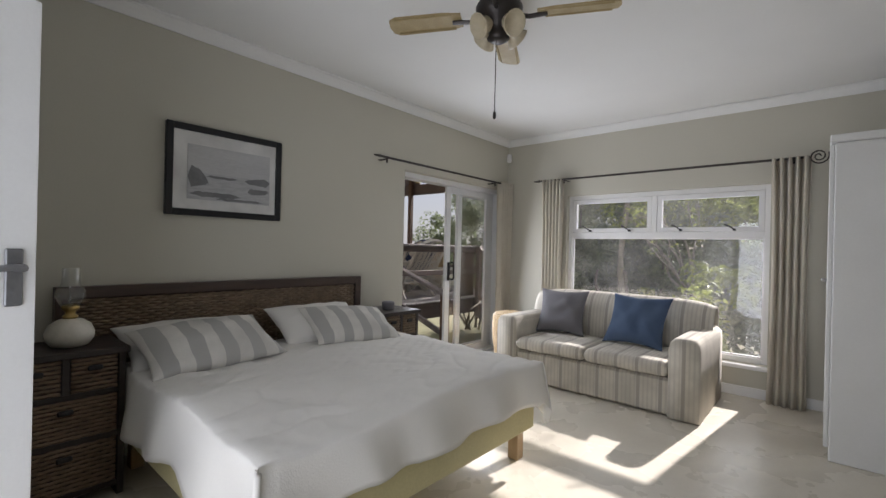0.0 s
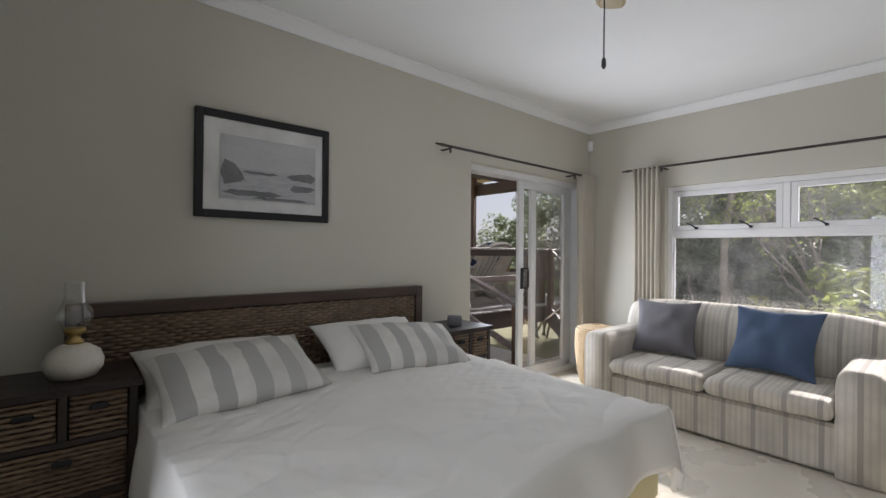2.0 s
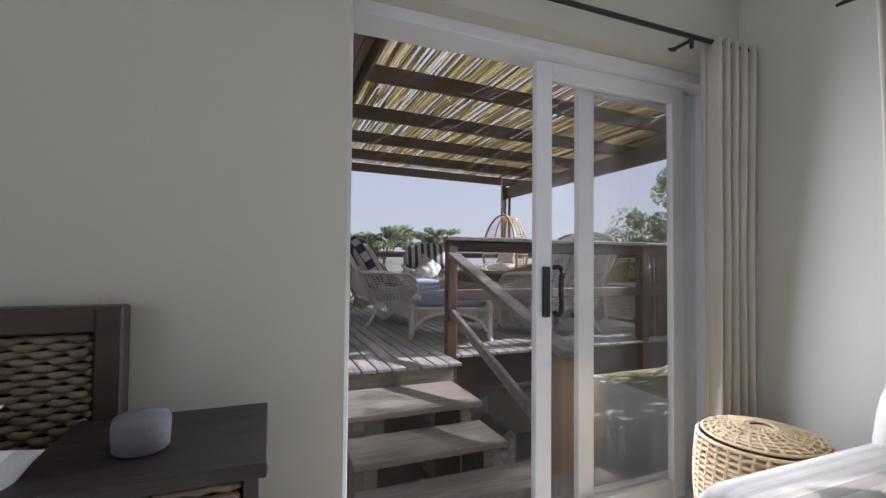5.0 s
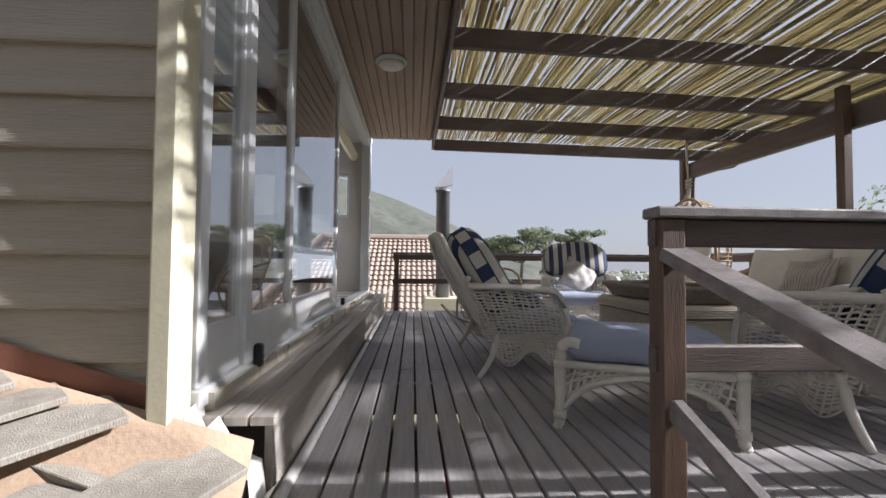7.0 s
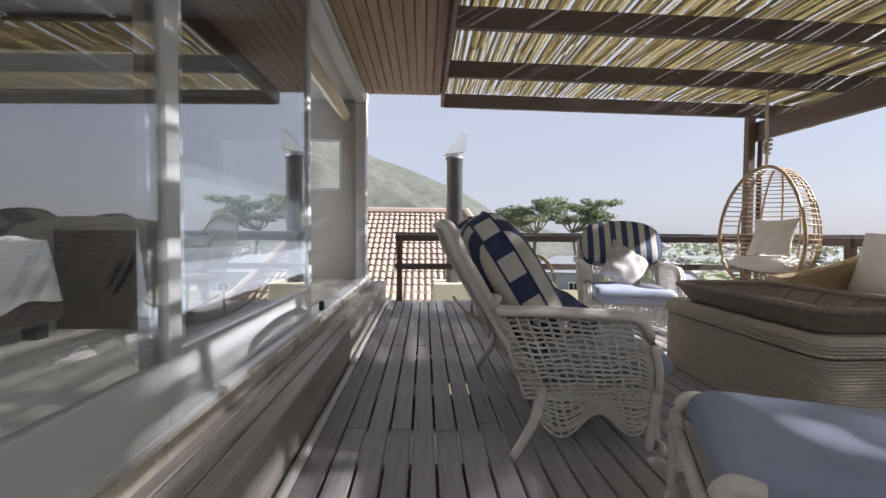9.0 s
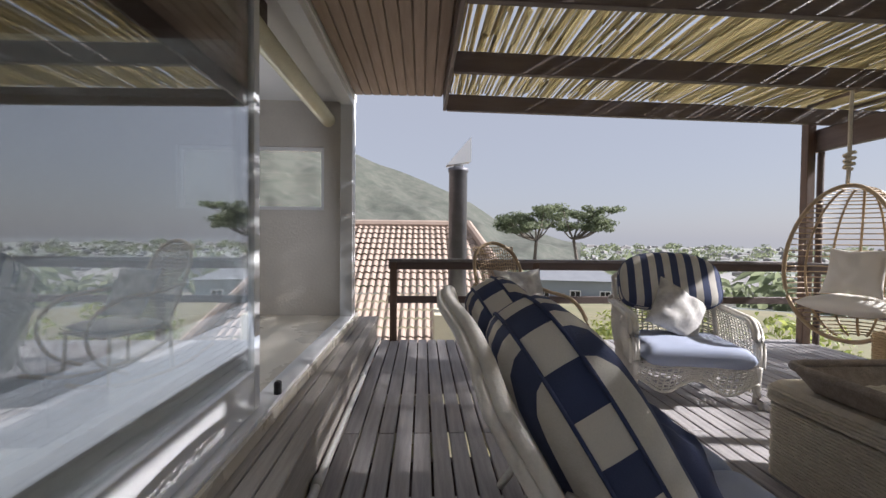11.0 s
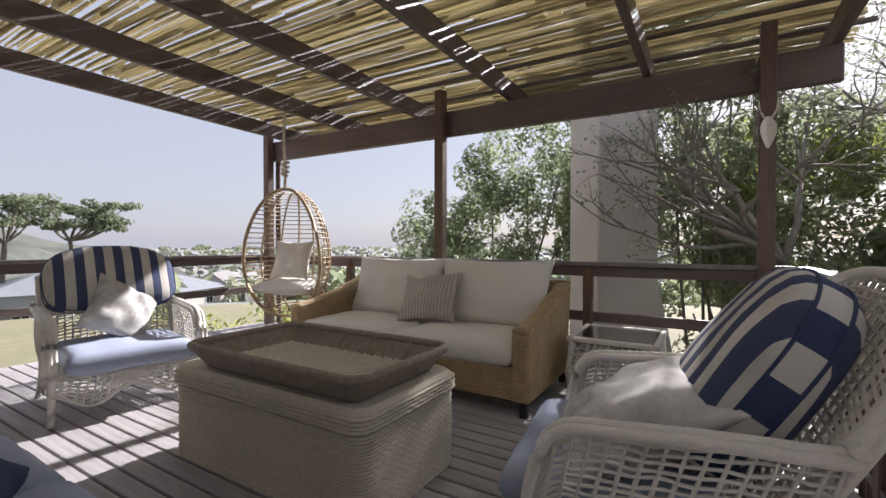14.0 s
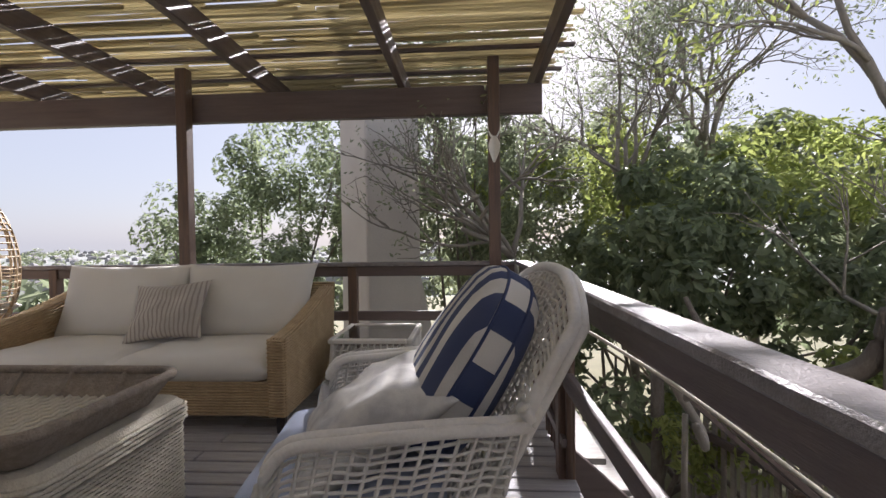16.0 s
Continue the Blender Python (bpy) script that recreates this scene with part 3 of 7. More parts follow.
tube(bm, [(0.70, 3.50, 0.0), (0.70, 6.0, 0.008), (0.70, 9.35, 0.03)], 0.022, 10)
for y in (4.6, 6.3, 7.9):
    tube(bm, [(0.70, y, 0.0 + 0.005 * (y - 3.5)), (0.70, y + 0.07, 0.005 + 0.005 * (y - 3.5))], 0.027, 10)
tagged(part("drain_pipe", bm, M_PIPE, None, "", True), "white plastic drain pipe along the step", "pipe")
structure("pipe_bearer", boxes(*[(0.64, 0.74, y, y + 0.04, -0.16, -0.03) for y in (3.6, 4.4, 5.2, 6.0, 6.8, 7.6, 8.4, 9.2)]), M_BEAM, "short dark bearers under the pipe", "bearer")

# ---- rails and posts ----
RZ = 0.96
def rail_run(name, posts, a, b, label):
    """A balustrade from a to b (plan), with posts at the plan places given: flat cap, mid rail, posts."""
    rail = thing(name, label, "railing", at=((a[0] + b[0]) / 2, (a[1] + b[1]) / 2, 0))
    along_x = abs(b[0] - a[0]) > abs(b[1] - a[1])
    def bar(z0, z1, half):
        return boxes((a[0], b[0], a[1] - half, a[1] + half, z0, z1) if along_x else (a[0] - half, a[0] + half, a[1], b[1], z0, z1), bevel=0.006)
    wood = M_BEAM if along_x else M_BEAMY
    part("cap_rail", bar(RZ - 0.035, RZ, 0.05), M_CAP, rail)
    part("under_rail", bar(RZ - 0.125, RZ - 0.037, 0.02), wood, rail)
    part("mid_rail", bar(0.44, 0.525, 0.018), wood, rail)
    for x, y in posts:
        part("post", boxes((x - 0.04, x + 0.04, y - 0.04, y + 0.04, -0.28, RZ - 0.037), bevel=0.006), M_POST, rail)
    return rail
rail_run("south_railing", ((1.935, 3.41), (4.00, 3.41)), (1.88, 3.41), (5.76, 3.41), "dark stained timber deck railing with flat cap")
rail_run("north_railing", ((0.86, 9.37), (2.54, 9.37), (4.2, 9.37)), (0.80, 9.37), (5.76, 9.37), "dark stained timber deck railing with flat cap")
rail_run("east_railing", ((5.72, 4.90), (5.72, 7.7)), (5.72, 3.47), (5.72, 9.31), "dark stained timber deck railing with flat cap")
for x, y in ((5.71, 9.20), (5.71, 6.42), (5.71, 3.64)):
    tagged(part("pergola_post", boxes((x - 0.05, x + 0.05, y - 0.05, y + 0.05, 0.0, 2.715), bevel=0.006), M_POST), "square dark stained pergola post on the deck", "post", "pergola posts")

# handrail beside the steps
hand = thing("stair_handrail", "dark stained sloping handrail beside the deck steps", "handrail", at=(1.89, 2.0, F))
def sloped(name, y0, z0, y1, z1, half, deep):
    bm = bmesh.new()
    length, ang = math.hypot(y1 - y0, z1 - z0), math.degrees(math.atan2(z1 - z0, y1 - y0))
    box(bm, -half, half, 0, length, -deep, 0, 0.005, pose(1.935, y0, z0, ang))
    return part(name, bm, M_CAP, hand)
sloped("hand_rail", 1.88, 0.32, 3.36, 0.83, 0.05, 0.04)
sloped("lower_rail", 1.90, -0.16, 3.36, 0.37, 0.02, 0.07)
part("newel_post", boxes((1.89, 1.98, 1.90, 1.99, -1.95, 0.325), bevel=0.006), M_POST, hand)

# pergola
for y in (3.25, 4.45, 5.66, 6.78, 7.88, 8.97):
    bm = bmesh.new()
    box(bm, 0, 4.95, -0.032, 0.032, 0, 0.17, 0.006, pose(1.442, y, 2.575, 0, 0.85, 0))
    tagged(part("rafter", bm, M_BEAM), "dark stained pergola rafter under the reed roof", "rafter", "pergola rafters")
tagged(part("pergola_beam", boxes((5.762, 5.84, 3.21, 9.30, 2.25, 2.508), bevel=0.008), M_BEAMY), "deep dark stained beam carrying the rafters", "beam")
rng = random.Random(4)
bm = bmesh.new()
x = 1.42
while x < 6.55:
    y = 3.12 + rng.uniform(-0.1, 0.15)
    while y < 9.0:
        length = rng.uniform(1.5, 3.2)
        end = min(y + length, 9.12 + rng.uniform(-0.08, 0.08))
        r = rng.uniform(0.009, 0.017)
        wob = [rng.uniform(-0.012, 0.012) for _ in range(4)]
        lift = 2.79 + rng.uniform(-0.01, 0.03) - (x - 1.4) * 0.0135
        tube(bm, [(x + wob[k], y + (end - y) * k / 3, lift + 0.3 * wob[3 - k]) for k in range(4)], r, 5, rng.uniform(0.6, 1.0))
        y = end + rng.uniform(-0.1, 0.05)
        if end > 8.9:
            break
    x += rng.uniform(0.0185, 0.030)
tagged(part("reed_roof", bm, M_REED, None, "", True), "rough reed lath roof with gaps of light", "reed roof", "", "stuff")
for x in (5.95, 5.45):
    tagged(part("roof_batten", boxes((x, x + 0.04, 3.0, 8.95, 2.686, 2.715), bevel=0.003), M_BEAMY), "thin dark batten under the reeds", "batten", "roof battens")

# ---- steps between bedroom and deck ----
def tread(y0, y1, z, x0=0.95, x1=1.83, split=1):
    step = thing("tread", "weathered grey timber step tread on dark bearers", "step", "deck steps", at=((x0 + x1) / 2, (y0 + y1) / 2, z - 0.2))
    w = (y1 - y0) / split
    for i in range(split):
        part("board", boxes((x0, x1, y0 + i * w, y0 + (i + 1) * w - 0.006, z - 0.04, z), bevel=0.006), M_TREAD, step)
    for x in (x0 + 0.06, x1 - 0.14):
        part("bearer", boxes((x, x + 0.07, y0 + 0.03, y1 - 0.03, -2.0, z - 0.042)), M_TREAD, step)
tread(2.62, 3.135, -0.13)
tread(2.30, 2.66, -0.26)
tread(1.742, 2.32, F - 0.01, 0.95, 2.3, 3)
landing = thing("deck_landing", "projecting end of the deck boards above the steps", "step", at=(1.35, 3.2, -0.2))
part("apron", boxes((1.02, 1.85, 3.14, 3.18, -0.16, -0.032), bevel=0.004), M_TREAD, landing)
part("bearer", boxes((1.03, 1.10, 3.18, 3.42, -0.30, -0.032)), M_BEAM, landing)
part("bearer", boxes((1.78, 1.85, 3.18, 3.42, -0.30, -0.032)), M_BEAM, landing)

# gated reed screen and the garden stair south of the deck
screen = thing("reed_screen", "upright reed screen panel in the deck railing", "screen", at=(4.2, 3.40, 0))
bm = bmesh.new()
rng = random.Random(9)
x = 3.92
while x < 4.46:
    tube(bm, [(x, 3.41 + rng.uniform(-0.008, 0.008), 0.03), (x + rng.uniform(-0.006, 0.006), 3.41, rng.uniform(0.86, 0.95))], rng.uniform(0.011, 0.018), 6, 0.85)
    x += 0.026
part("reed_infill", bm, M_POST, screen, "", True)
for z in (0.18, 0.72):
    part("batten", boxes((3.90, 4.48, 3.425, 3.445, z, z + 0.04)), M_BEAM, screen)
stair = thing("garden_stair", "dark timber stair down from the deck to the garden", "stair", at=(4.95, 2.3, -1.95))
for x in (4.52, 5.40):
    bm = bmesh.new()
    box(bm, -0.025, 0.025, -0.05, 2.75, -0.24, 0.0, 0.004, pose(x, 3.36, -0.02, 222, 0, 0) @ Matrix.Diagonal((1, 1, -1, 1)))
    bmesh.ops.recalc_face_normals(bm, faces=bm.faces)
    part("stringer", bm, M_BEAMY, stair)
    bm = bmesh.new()
    box(bm, -0.03, 0.03, 0, 2.6, -0.04, 0.0, 0.004, pose(x, 3.30, 0.93, 222, 0, 0) @ Matrix.Diagonal((1, 1, -1, 1)))
    bmesh.ops.recalc_face_normals(bm, faces=bm.faces)
    part("handrail", bm, M_BEAMY, stair)
    part("post", boxes((x - 0.04, x + 0.04, 3.30, 3.38, -0.3, 0.95)), M_POST, stair)
    part("post", boxes((x - 0.04, x + 0.04, 1.30, 1.38, -1.95, -0.86)), M_POST, stair)
for i in range(9):
    part("tread", boxes((4.548, 5.372, 3.05 - 0.21 * i, 3.30 - 0.21 * i, -0.23 - 0.19 * i, -0.19 - 0.19 * i), bevel=0.004), M_BENCH, stair)

# ---- bedroom things ----
M_STRIPE_BED = striped("grey_and_white_striped_cotton", (0.72, 0.70, 0.65), (0.42, 0.41, 0.39), 0.155, 0.5)
M_STRIPE_SOFA = striped("beige_ticking_stripe", (0.62, 0.58, 0.50), (0.36, 0.33, 0.29), 0.17, 0.16, axis=1, fine=0.034)
M_PHOTO = material("grey_seascape_print", (0.52, 0.52, 0.52), 0.4, (0.43, 0.43, 0.44), 2.2, 0.6, 0.0, 30, (1, 1, 5), dirt=0.15)
M_PHOTO_DARK = material("dark_print_ink", (0.13, 0.13, 0.135), 0.4, (0.22, 0.22, 0.225), 9, 0.8, 0.0, 60, dirt=0.2)
M_PHOTO_PALE = material("pale_print_water", (0.50, 0.50, 0.51), 0.4, (0.36, 0.36, 0.37), 14, 0.7, 0.0, 60, (1, 1, 6), dirt=0.2)
M_PAPER = material("white_mount_board", (0.74, 0.73, 0.71), 0.7, dirt=0.02, bump=0.0)
M_BEDBASE = material("yellowish_bed_base", (0.60, 0.54, 0.30), 0.7, (0.52, 0.46, 0.25), 3, 0.7, 0.1, 80)
M_PINE_LEG = material("varnished_pine", (0.36, 0.24, 0.12), 0.45, (0.26, 0.17, 0.08), 6, 0.7, 0.15, 40, (6, 6, 1))
M_CERAMIC = material("cream_glazed_ceramic", (0.72, 0.69, 0.61), 0.3, (0.66, 0.62, 0.54), 5, 0.8, 0.03, 60)
M_FANBLADE = material("pale_cane_fan_blade", (0.42, 0.33, 0.17), 0.5, (0.33, 0.25, 0.12), 14, 0.8, 0.3, 120)
M_SHADE = material("amber_frosted_glass", (0.62, 0.55, 0.40), 0.25, (0.55, 0.47, 0.33), 8, 0.8, 0.05, 60)

# framed print over the bed
pic = thing("framed_picture", "black framed grey seascape print with white mount", "picture", at=(-0.9, 1.49, 1.08))
X0, X1, Z0, Z1, PYF = -1.317, -0.548, 1.070, 1.659, 1.465
part("picture_frame", boxes((X0, X0 + 0.042, PYF, 1.498, Z0, Z1), (X1 - 0.042, X1, PYF, 1.498, Z0, Z1), (X0 + 0.042, X1 - 0.042, PYF, 1.498, Z1 - 0.042, Z1), (X0 + 0.042, X1 - 0.042, PYF, 1.498, Z0, Z0 + 0.042), bevel=0.004), M_BLACK, pic)
part("mount", boxes((X0 + 0.042, X1 - 0.042, PYF + 0.014, PYF + 0.020, Z0 + 0.042, Z1 - 0.042)), M_PAPER, pic)
PX_0, PX_1, PZ_0, PZ_1 = X0 + 0.125, X1 - 0.09, Z0 + 0.108, Z1 - 0.125
part("print", boxes((PX_0, PX_1, PYF + 0.009, PYF + 0.012, PZ_0, PZ_1)), M_PHOTO, pic)
def print_shape(name, mat, u0, u1, low, high, depth, seed):
    """A flat inked shape of the print, between two uneven lines given as shares of its height."""
    def f(u, v):
        a = u0 + (u1 - u0) * u
        taper = min(1.0, 6 * u, 6 * (1 - u))
        wob = 0.035 * noise.noise(Vector((a * 14, seed, 0))) + 0.02 * noise.noise(Vector((a * 40, seed, 3)))
        lo, hi = low(u), high(u)
        mid = (lo + hi) / 2
        z = mid + (v - 0.5) * (hi - lo) * taper + wob * (v if name == "rock" else 0.4)
        return (PX_0 + (PX_1 - PX_0) * a, PYF + depth, PZ_0 + (PZ_1 - PZ_0) * max(0.0, min(1.0, z)))
    return part(name, patch(f, 60, 2), mat, pic)
part("water", patch(lambda u, v: (PX_0 + u * (PX_1 - PX_0), PYF + 0.006, PZ_0 + v * (PZ_1 - PZ_0) * (0.50 + 0.01 * noise.noise(Vector((u * 9, 2, 0))))), 40, 1), M_PHOTO_PALE, pic)
print_shape("rock", M_PHOTO_DARK, 0.0, 0.24, lambda u: 0.20 + 0.10 * u, lambda u: 0.60 - 0.28 * u ** 3, 0.004, 5)
print_shape("reef", M_PHOTO_DARK, 0.66, 1.0, lambda u: 0.40 - 0.04 * u, lambda u: 0.47 + 0.07 * u, 0.004, 8)
print_shape("reef", M_PHOTO_DARK, 0.20, 0.58, lambda u: 0.42, lambda u: 0.465, 0.0045, 11)
print_shape("reef", M_PHOTO_DARK, 0.70, 0.99, lambda u: 0.17 + 0.05 * u, lambda u: 0.30, 0.0042, 14)
print_shape("reef", M_PHOTO_DARK, 0.02, 0.62, lambda u: 0.06, lambda u: 0.15, 0.0048, 17)
print_shape("reef", M_PHOTO_DARK, 0.30, 0.92, lambda u: 0.015, lambda u: 0.06, 0.0052, 19)

# bed
bed = thing("bed", "double bed base in yellowish fabric with wooden legs", "bed", at=(-0.7, 0.5, F))
BX0, BX1, BY0, BY1 = -1.56, 0.17, -0.315, 1.40
part("base", boxes((BX0, BX1, BY0, BY1, F + 0.20, F + 0.40), bevel=0.015), M_BEDBASE, bed)
part("mattress", boxes((BX0 + 0.01, BX1 - 0.01, BY0 + 0.01, BY1, F + 0.402, F + 0.57), bevel=0.04), M_LINEN, bed)
for x in (BX0 + 0.08, BX1 - 0.05):
    for y in (BY0 + 0.10, BY1 - 0.1):
        part("leg", boxes((x - 0.035, x + 0.035, y - 0.035, y + 0.035, F, F + 0.198), bevel=0.005), M_PINE_LEG, bed)
headboard = thing("headboard", "dark wooden headboard with woven seagrass panel", "headboard", at=(-0.8, 1.46, F))
HX0, HX1, HZ0, HZ1 = -1.83, 0.20, -0.02, 0.637
part("frame_rail", boxes((HX0, HX0 + 0.06, 1.425, 1.495, F, HZ1), (HX1 - 0.06, HX1, 1.425, 1.495, F, HZ1), (HX0 + 0.06, HX1 - 0.06, 1.425, 1.495, HZ1 - 0.065, HZ1), (HX0 + 0.06, HX1 - 0.06, 1.425, 1.495, HZ0, HZ0 + 0.06), bevel=0.005), M_HEADRAIL, headboard)
part("backing", boxes((HX0 + 0.06, HX1 - 0.06, 1.47, 1.49, HZ0 + 0.06, HZ1 - 0.065)), M_DARKWOOD, headboard)
bm = bmesh.new()
rows_n, cols_n = 30, 104
for j in range(rows_n):
    z = HZ0 + 0.075 + (HZ1 - HZ0 - 0.155) * j / (rows_n - 1)
    line = [(HX0 + 0.065 + (HX1 - HX0 - 0.13) * k / cols_n, 1.452 + 0.011 * (1 if (k // 2 + j) % 2 else -1), z + 0.004 * noise.noise(Vector((k * 0.7, j, 0)))) for k in range(cols_n + 1)]
    tube(bm, line, 0.0105, 5)
woven("woven_panel", bm, M_SEAGRASS, headboard, "", True)

# duvet: draped over the mattress, with folds that fan out to the hem
def duvet_at(u, v):
    x = BX0 - 0.13 + u * (BX1 - BX0 + 0.27)
    y = BY0 - 0.11 + v * (1.12 - BY0 + 0.11)
    over = max(0.0, BX0 + 0.02 - x, x - BX1 + 0.02)
    foot = max(0.0, BY0 + 0.02 - y)
    d = math.hypot(over, foot)
    top = F + 0.615 + 0.035 * noise.noise(Vector((x * 1.7, y * 1.7, 1.0))) + 0.011 * noise.noise(Vector((x * 5 + y * 2, y * 4, 7.0))) * (1.0 + 0.4 * noise.noise(Vector((x, y, 3))))
    crease = 0.009 * (1 - abs(noise.noise(Vector((x * 2.6 + y * 1.4 + 0.4 * noise.noise(Vector((x * 4, y * 4, 9))), y * 5.5 - x * 2.0, 31.0))))) ** 6 - 0.0025 * (1 - abs(noise.noise(Vector((x * 7 - y * 5, y * 8 + x * 3, 17.0))))) ** 5 + 0.009 * abs(noise.noise(Vector((x * 3 - y * 5, x * 2 + y * 3, 11.0))))
    puff = 0.0022 * (math.sin(y * 84) * math.sin(x * 58)) if (0.28 < y < 0.80 and abs(noise.noise(Vector((x * 6, y * 6, 4)))) < 0.45) else 0.0
    z = top - crease + puff + 0.0025 * noise.noise(Vector((x * 14 + 4 * noise.noise(Vector((y * 3, x, 0))), y * 9, 2.0)))
    if d > 0:
        fall = min(d / 0.15, 1.0)
        hang = 0.285 + (0.09 if over > 0 and foot > 0 else 0.0) + 0.05 * noise.noise(Vector((x * 2.2, y * 2.2, 21.0)))
        z -= hang * fall ** 1.5
        wav = 0.02 * fall * math.sin((x + y) * 15 + 3 * noise.noise(Vector((x * 2, y * 2, 0))))
        if over > 0:
            x = (BX0 - 0.02 - 0.035 * fall ** 0.5 - wav) if x < BX0 + 0.3 else (BX1 + 0.02 + 0.035 * fall ** 0.5 + wav)
        if foot > 0:
            y = BY0 - 0.02 - 0.045 * fall ** 0.5 - wav
    return Vector((x, y, z))
tagged(part("duvet", patch(duvet_at, 190, 170, 0.012), M_LINEN, None, "", True), "rumpled white cotton duvet hanging over the bed", "duvet")
tagged(part("bed_sheet", boxes((BX0 - 0.005, BX1 + 0.005, 1.0, BY1 + 0.004, F + 0.45, F + 0.585), bevel=0.03), M_LINEN), "white fitted sheet showing by the pillows", "sheet")


def pillow(name, label, mat, x, y, z, w, d, t, lean, turn, category="pillow", group="", roll=0.0, seed=1, ears=0.06):
    bm = cushion(bmesh.new(), w, d, t, None, 18, 2.6, ears, 0.035, seed)
    ob = part(name, bm, mat, None, "", True)
    ob.matrix_world = pose(x, y, z, lean, roll, turn)
    return tagged(ob, label, category, group)
pillow("pillow", "white cotton pillow against the headboard", M_LINEN, -1.25, 1.22, F + 0.69, 0.64, 0.42, 0.16, 24, 2, seed=3, group="bed pillows")
pillow("pillow", "white cotton pillow against the headboard", M_LINEN, -0.36, 1.19, F + 0.71, 0.66, 0.42, 0.17, 28, -3, seed=5, group="bed pillows")
pillow("pillow", "grey and white striped pillow on the bed", M_STRIPE_BED, -1.21, 1.00, F + 0.71, 0.68, 0.42, 0.17, 24, 3, seed=7, group="bed pillows", roll=-2)
pillow("pillow", "grey and white striped pillow on the bed", M_STRIPE_BED, -0.22, 1.00, F + 0.705, 0.66, 0.40, 0.17, 28, -6, seed=9, group="bed pillows", roll=4)


def nightstand(x0, x1, label):
    ns = thing("nightstand", label, "nightstand", "nightstands", at=((x0 + x1) / 2, 1.25, F))
    y0, y1, zt = 1.04, 1.42, 0.36
    body = part("cabinet_body", boxes((x0 - 0.015, x1 + 0.015, y0 - 0.015, y1, zt - 0.03, zt), (x0, x0 + 0.03, y0, y1, F, zt - 0.03), (x1 - 0.03, x1, y0, y1, F, zt - 0.03), (x0 + 0.03, x1 - 0.03, y1 - 0.02, y1, F, zt - 0.03),
         (x0 + 0.03, x1 - 0.03, y0, y1 - 0.02, 0.135, 0.16), (x0 + 0.03, x1 - 0.03, y0, y1 - 0.02, -0.085, -0.06), (x0 + 0.03, x1 - 0.03, y0, y1 - 0.02, F + 0.05, F + 0.075), ((x0 + x1) / 2 - 0.015, (x0 + x1) / 2 + 0.015, y0, y1 - 0.02, 0.16, zt - 0.03), bevel=0.003), M_DARKWOOD, ns)
    mid = (x0 + x1) / 2
    for a, b, z0, z1 in ((x0 + 0.036, mid - 0.02, 0.164, zt - 0.037), (mid + 0.02, x1 - 0.036, 0.164, zt - 0.037), (x0 + 0.036, x1 - 0.036, -0.056, 0.128), (x0 + 0.036, x1 - 0.036, F + 0.08, -0.092)):
        inner = part("basket_drawer", boxes((a, b, y0 + 0.012, y1 - 0.03, z0, z1)), M_DARKWOOD, ns, "woven seagrass drawer with a cut-out grip")
        bm = bmesh.new()
        n = max(4, int((z1 - z0) / 0.02))
        cols = max(6, int((b - a) / 0.03))
        for j in range(n + 1):
            z = z0 + 0.006 + (z1 - z0 - 0.012) * j / n
            tube(bm, [(a + (b - a) * k / cols, y0 + 0.006 + 0.005 * (1 if (k + j) % 2 else -1), z) for k in range(cols + 1)], 0.0095, 4)
        woven("weave", bm, M_SEAGRASS, inner, "", True)
        c, zc = (a + b) / 2, z1 - 0.05
        part("grip", boxes((c - 0.03, c + 0.03, y0 - 0.012, y0 + 0.004, zc - 0.012, zc + 0.012), bevel=0.005), M_BLACK, inner)
    return ns
nightstand(-2.07, -1.60, "dark wooden nightstand with woven drawers and oil lamp")
nightstand(0.13, 0.53, "dark wooden nightstand with woven drawers beside the door")

lamp = thing("oil_lamp", "cream ceramic oil lamp with brass burner and glass chimney", "lamp", at=(-1.80, 1.20, 0.361))
part("base", lathe(bmesh.new(), [(0.05, 0), (0.075, 0.008), (0.096, 0.04), (0.10, 0.07), (0.085, 0.11), (0.05, 0.135), (0.03, 0.14)], (-1.80, 1.20, 0.361), 24), M_CERAMIC, lamp, "", True)
part("burner", lathe(bmesh.new(), [(0.03, 0), (0.032, 0.012), (0.02, 0.02), (0.022, 0.035), (0.036, 0.045), (0.038, 0.06), (0.03, 0.066)], (-1.80, 1.20, 0.502), 20), M_BRASS, lamp, "", True)
chim = part("chimney", patch(lambda u, v: (-1.80 + (0.036 + 0.028 * math.exp(-((v - 0.3) / 0.2) ** 2)) * math.cos(u * math.tau), 1.20 + (0.036 + 0.028 * math.exp(-((v - 0.3) / 0.2) ** 2)) * math.sin(u * math.tau), 0.562 + v * 0.19), 20, 10), M_LAMPGLASS, lamp, "clear glass chimney", True)
tagged(part("speaker", lathe(bmesh.new(), [(0.045, 0), (0.052, 0.006), (0.054, 0.055), (0.05, 0.07), (0.02, 0.072)], (0.30, 1.18, 0.361), 20), M_GREY, None, "", True), "small grey fabric speaker on the nightstand", "speaker")

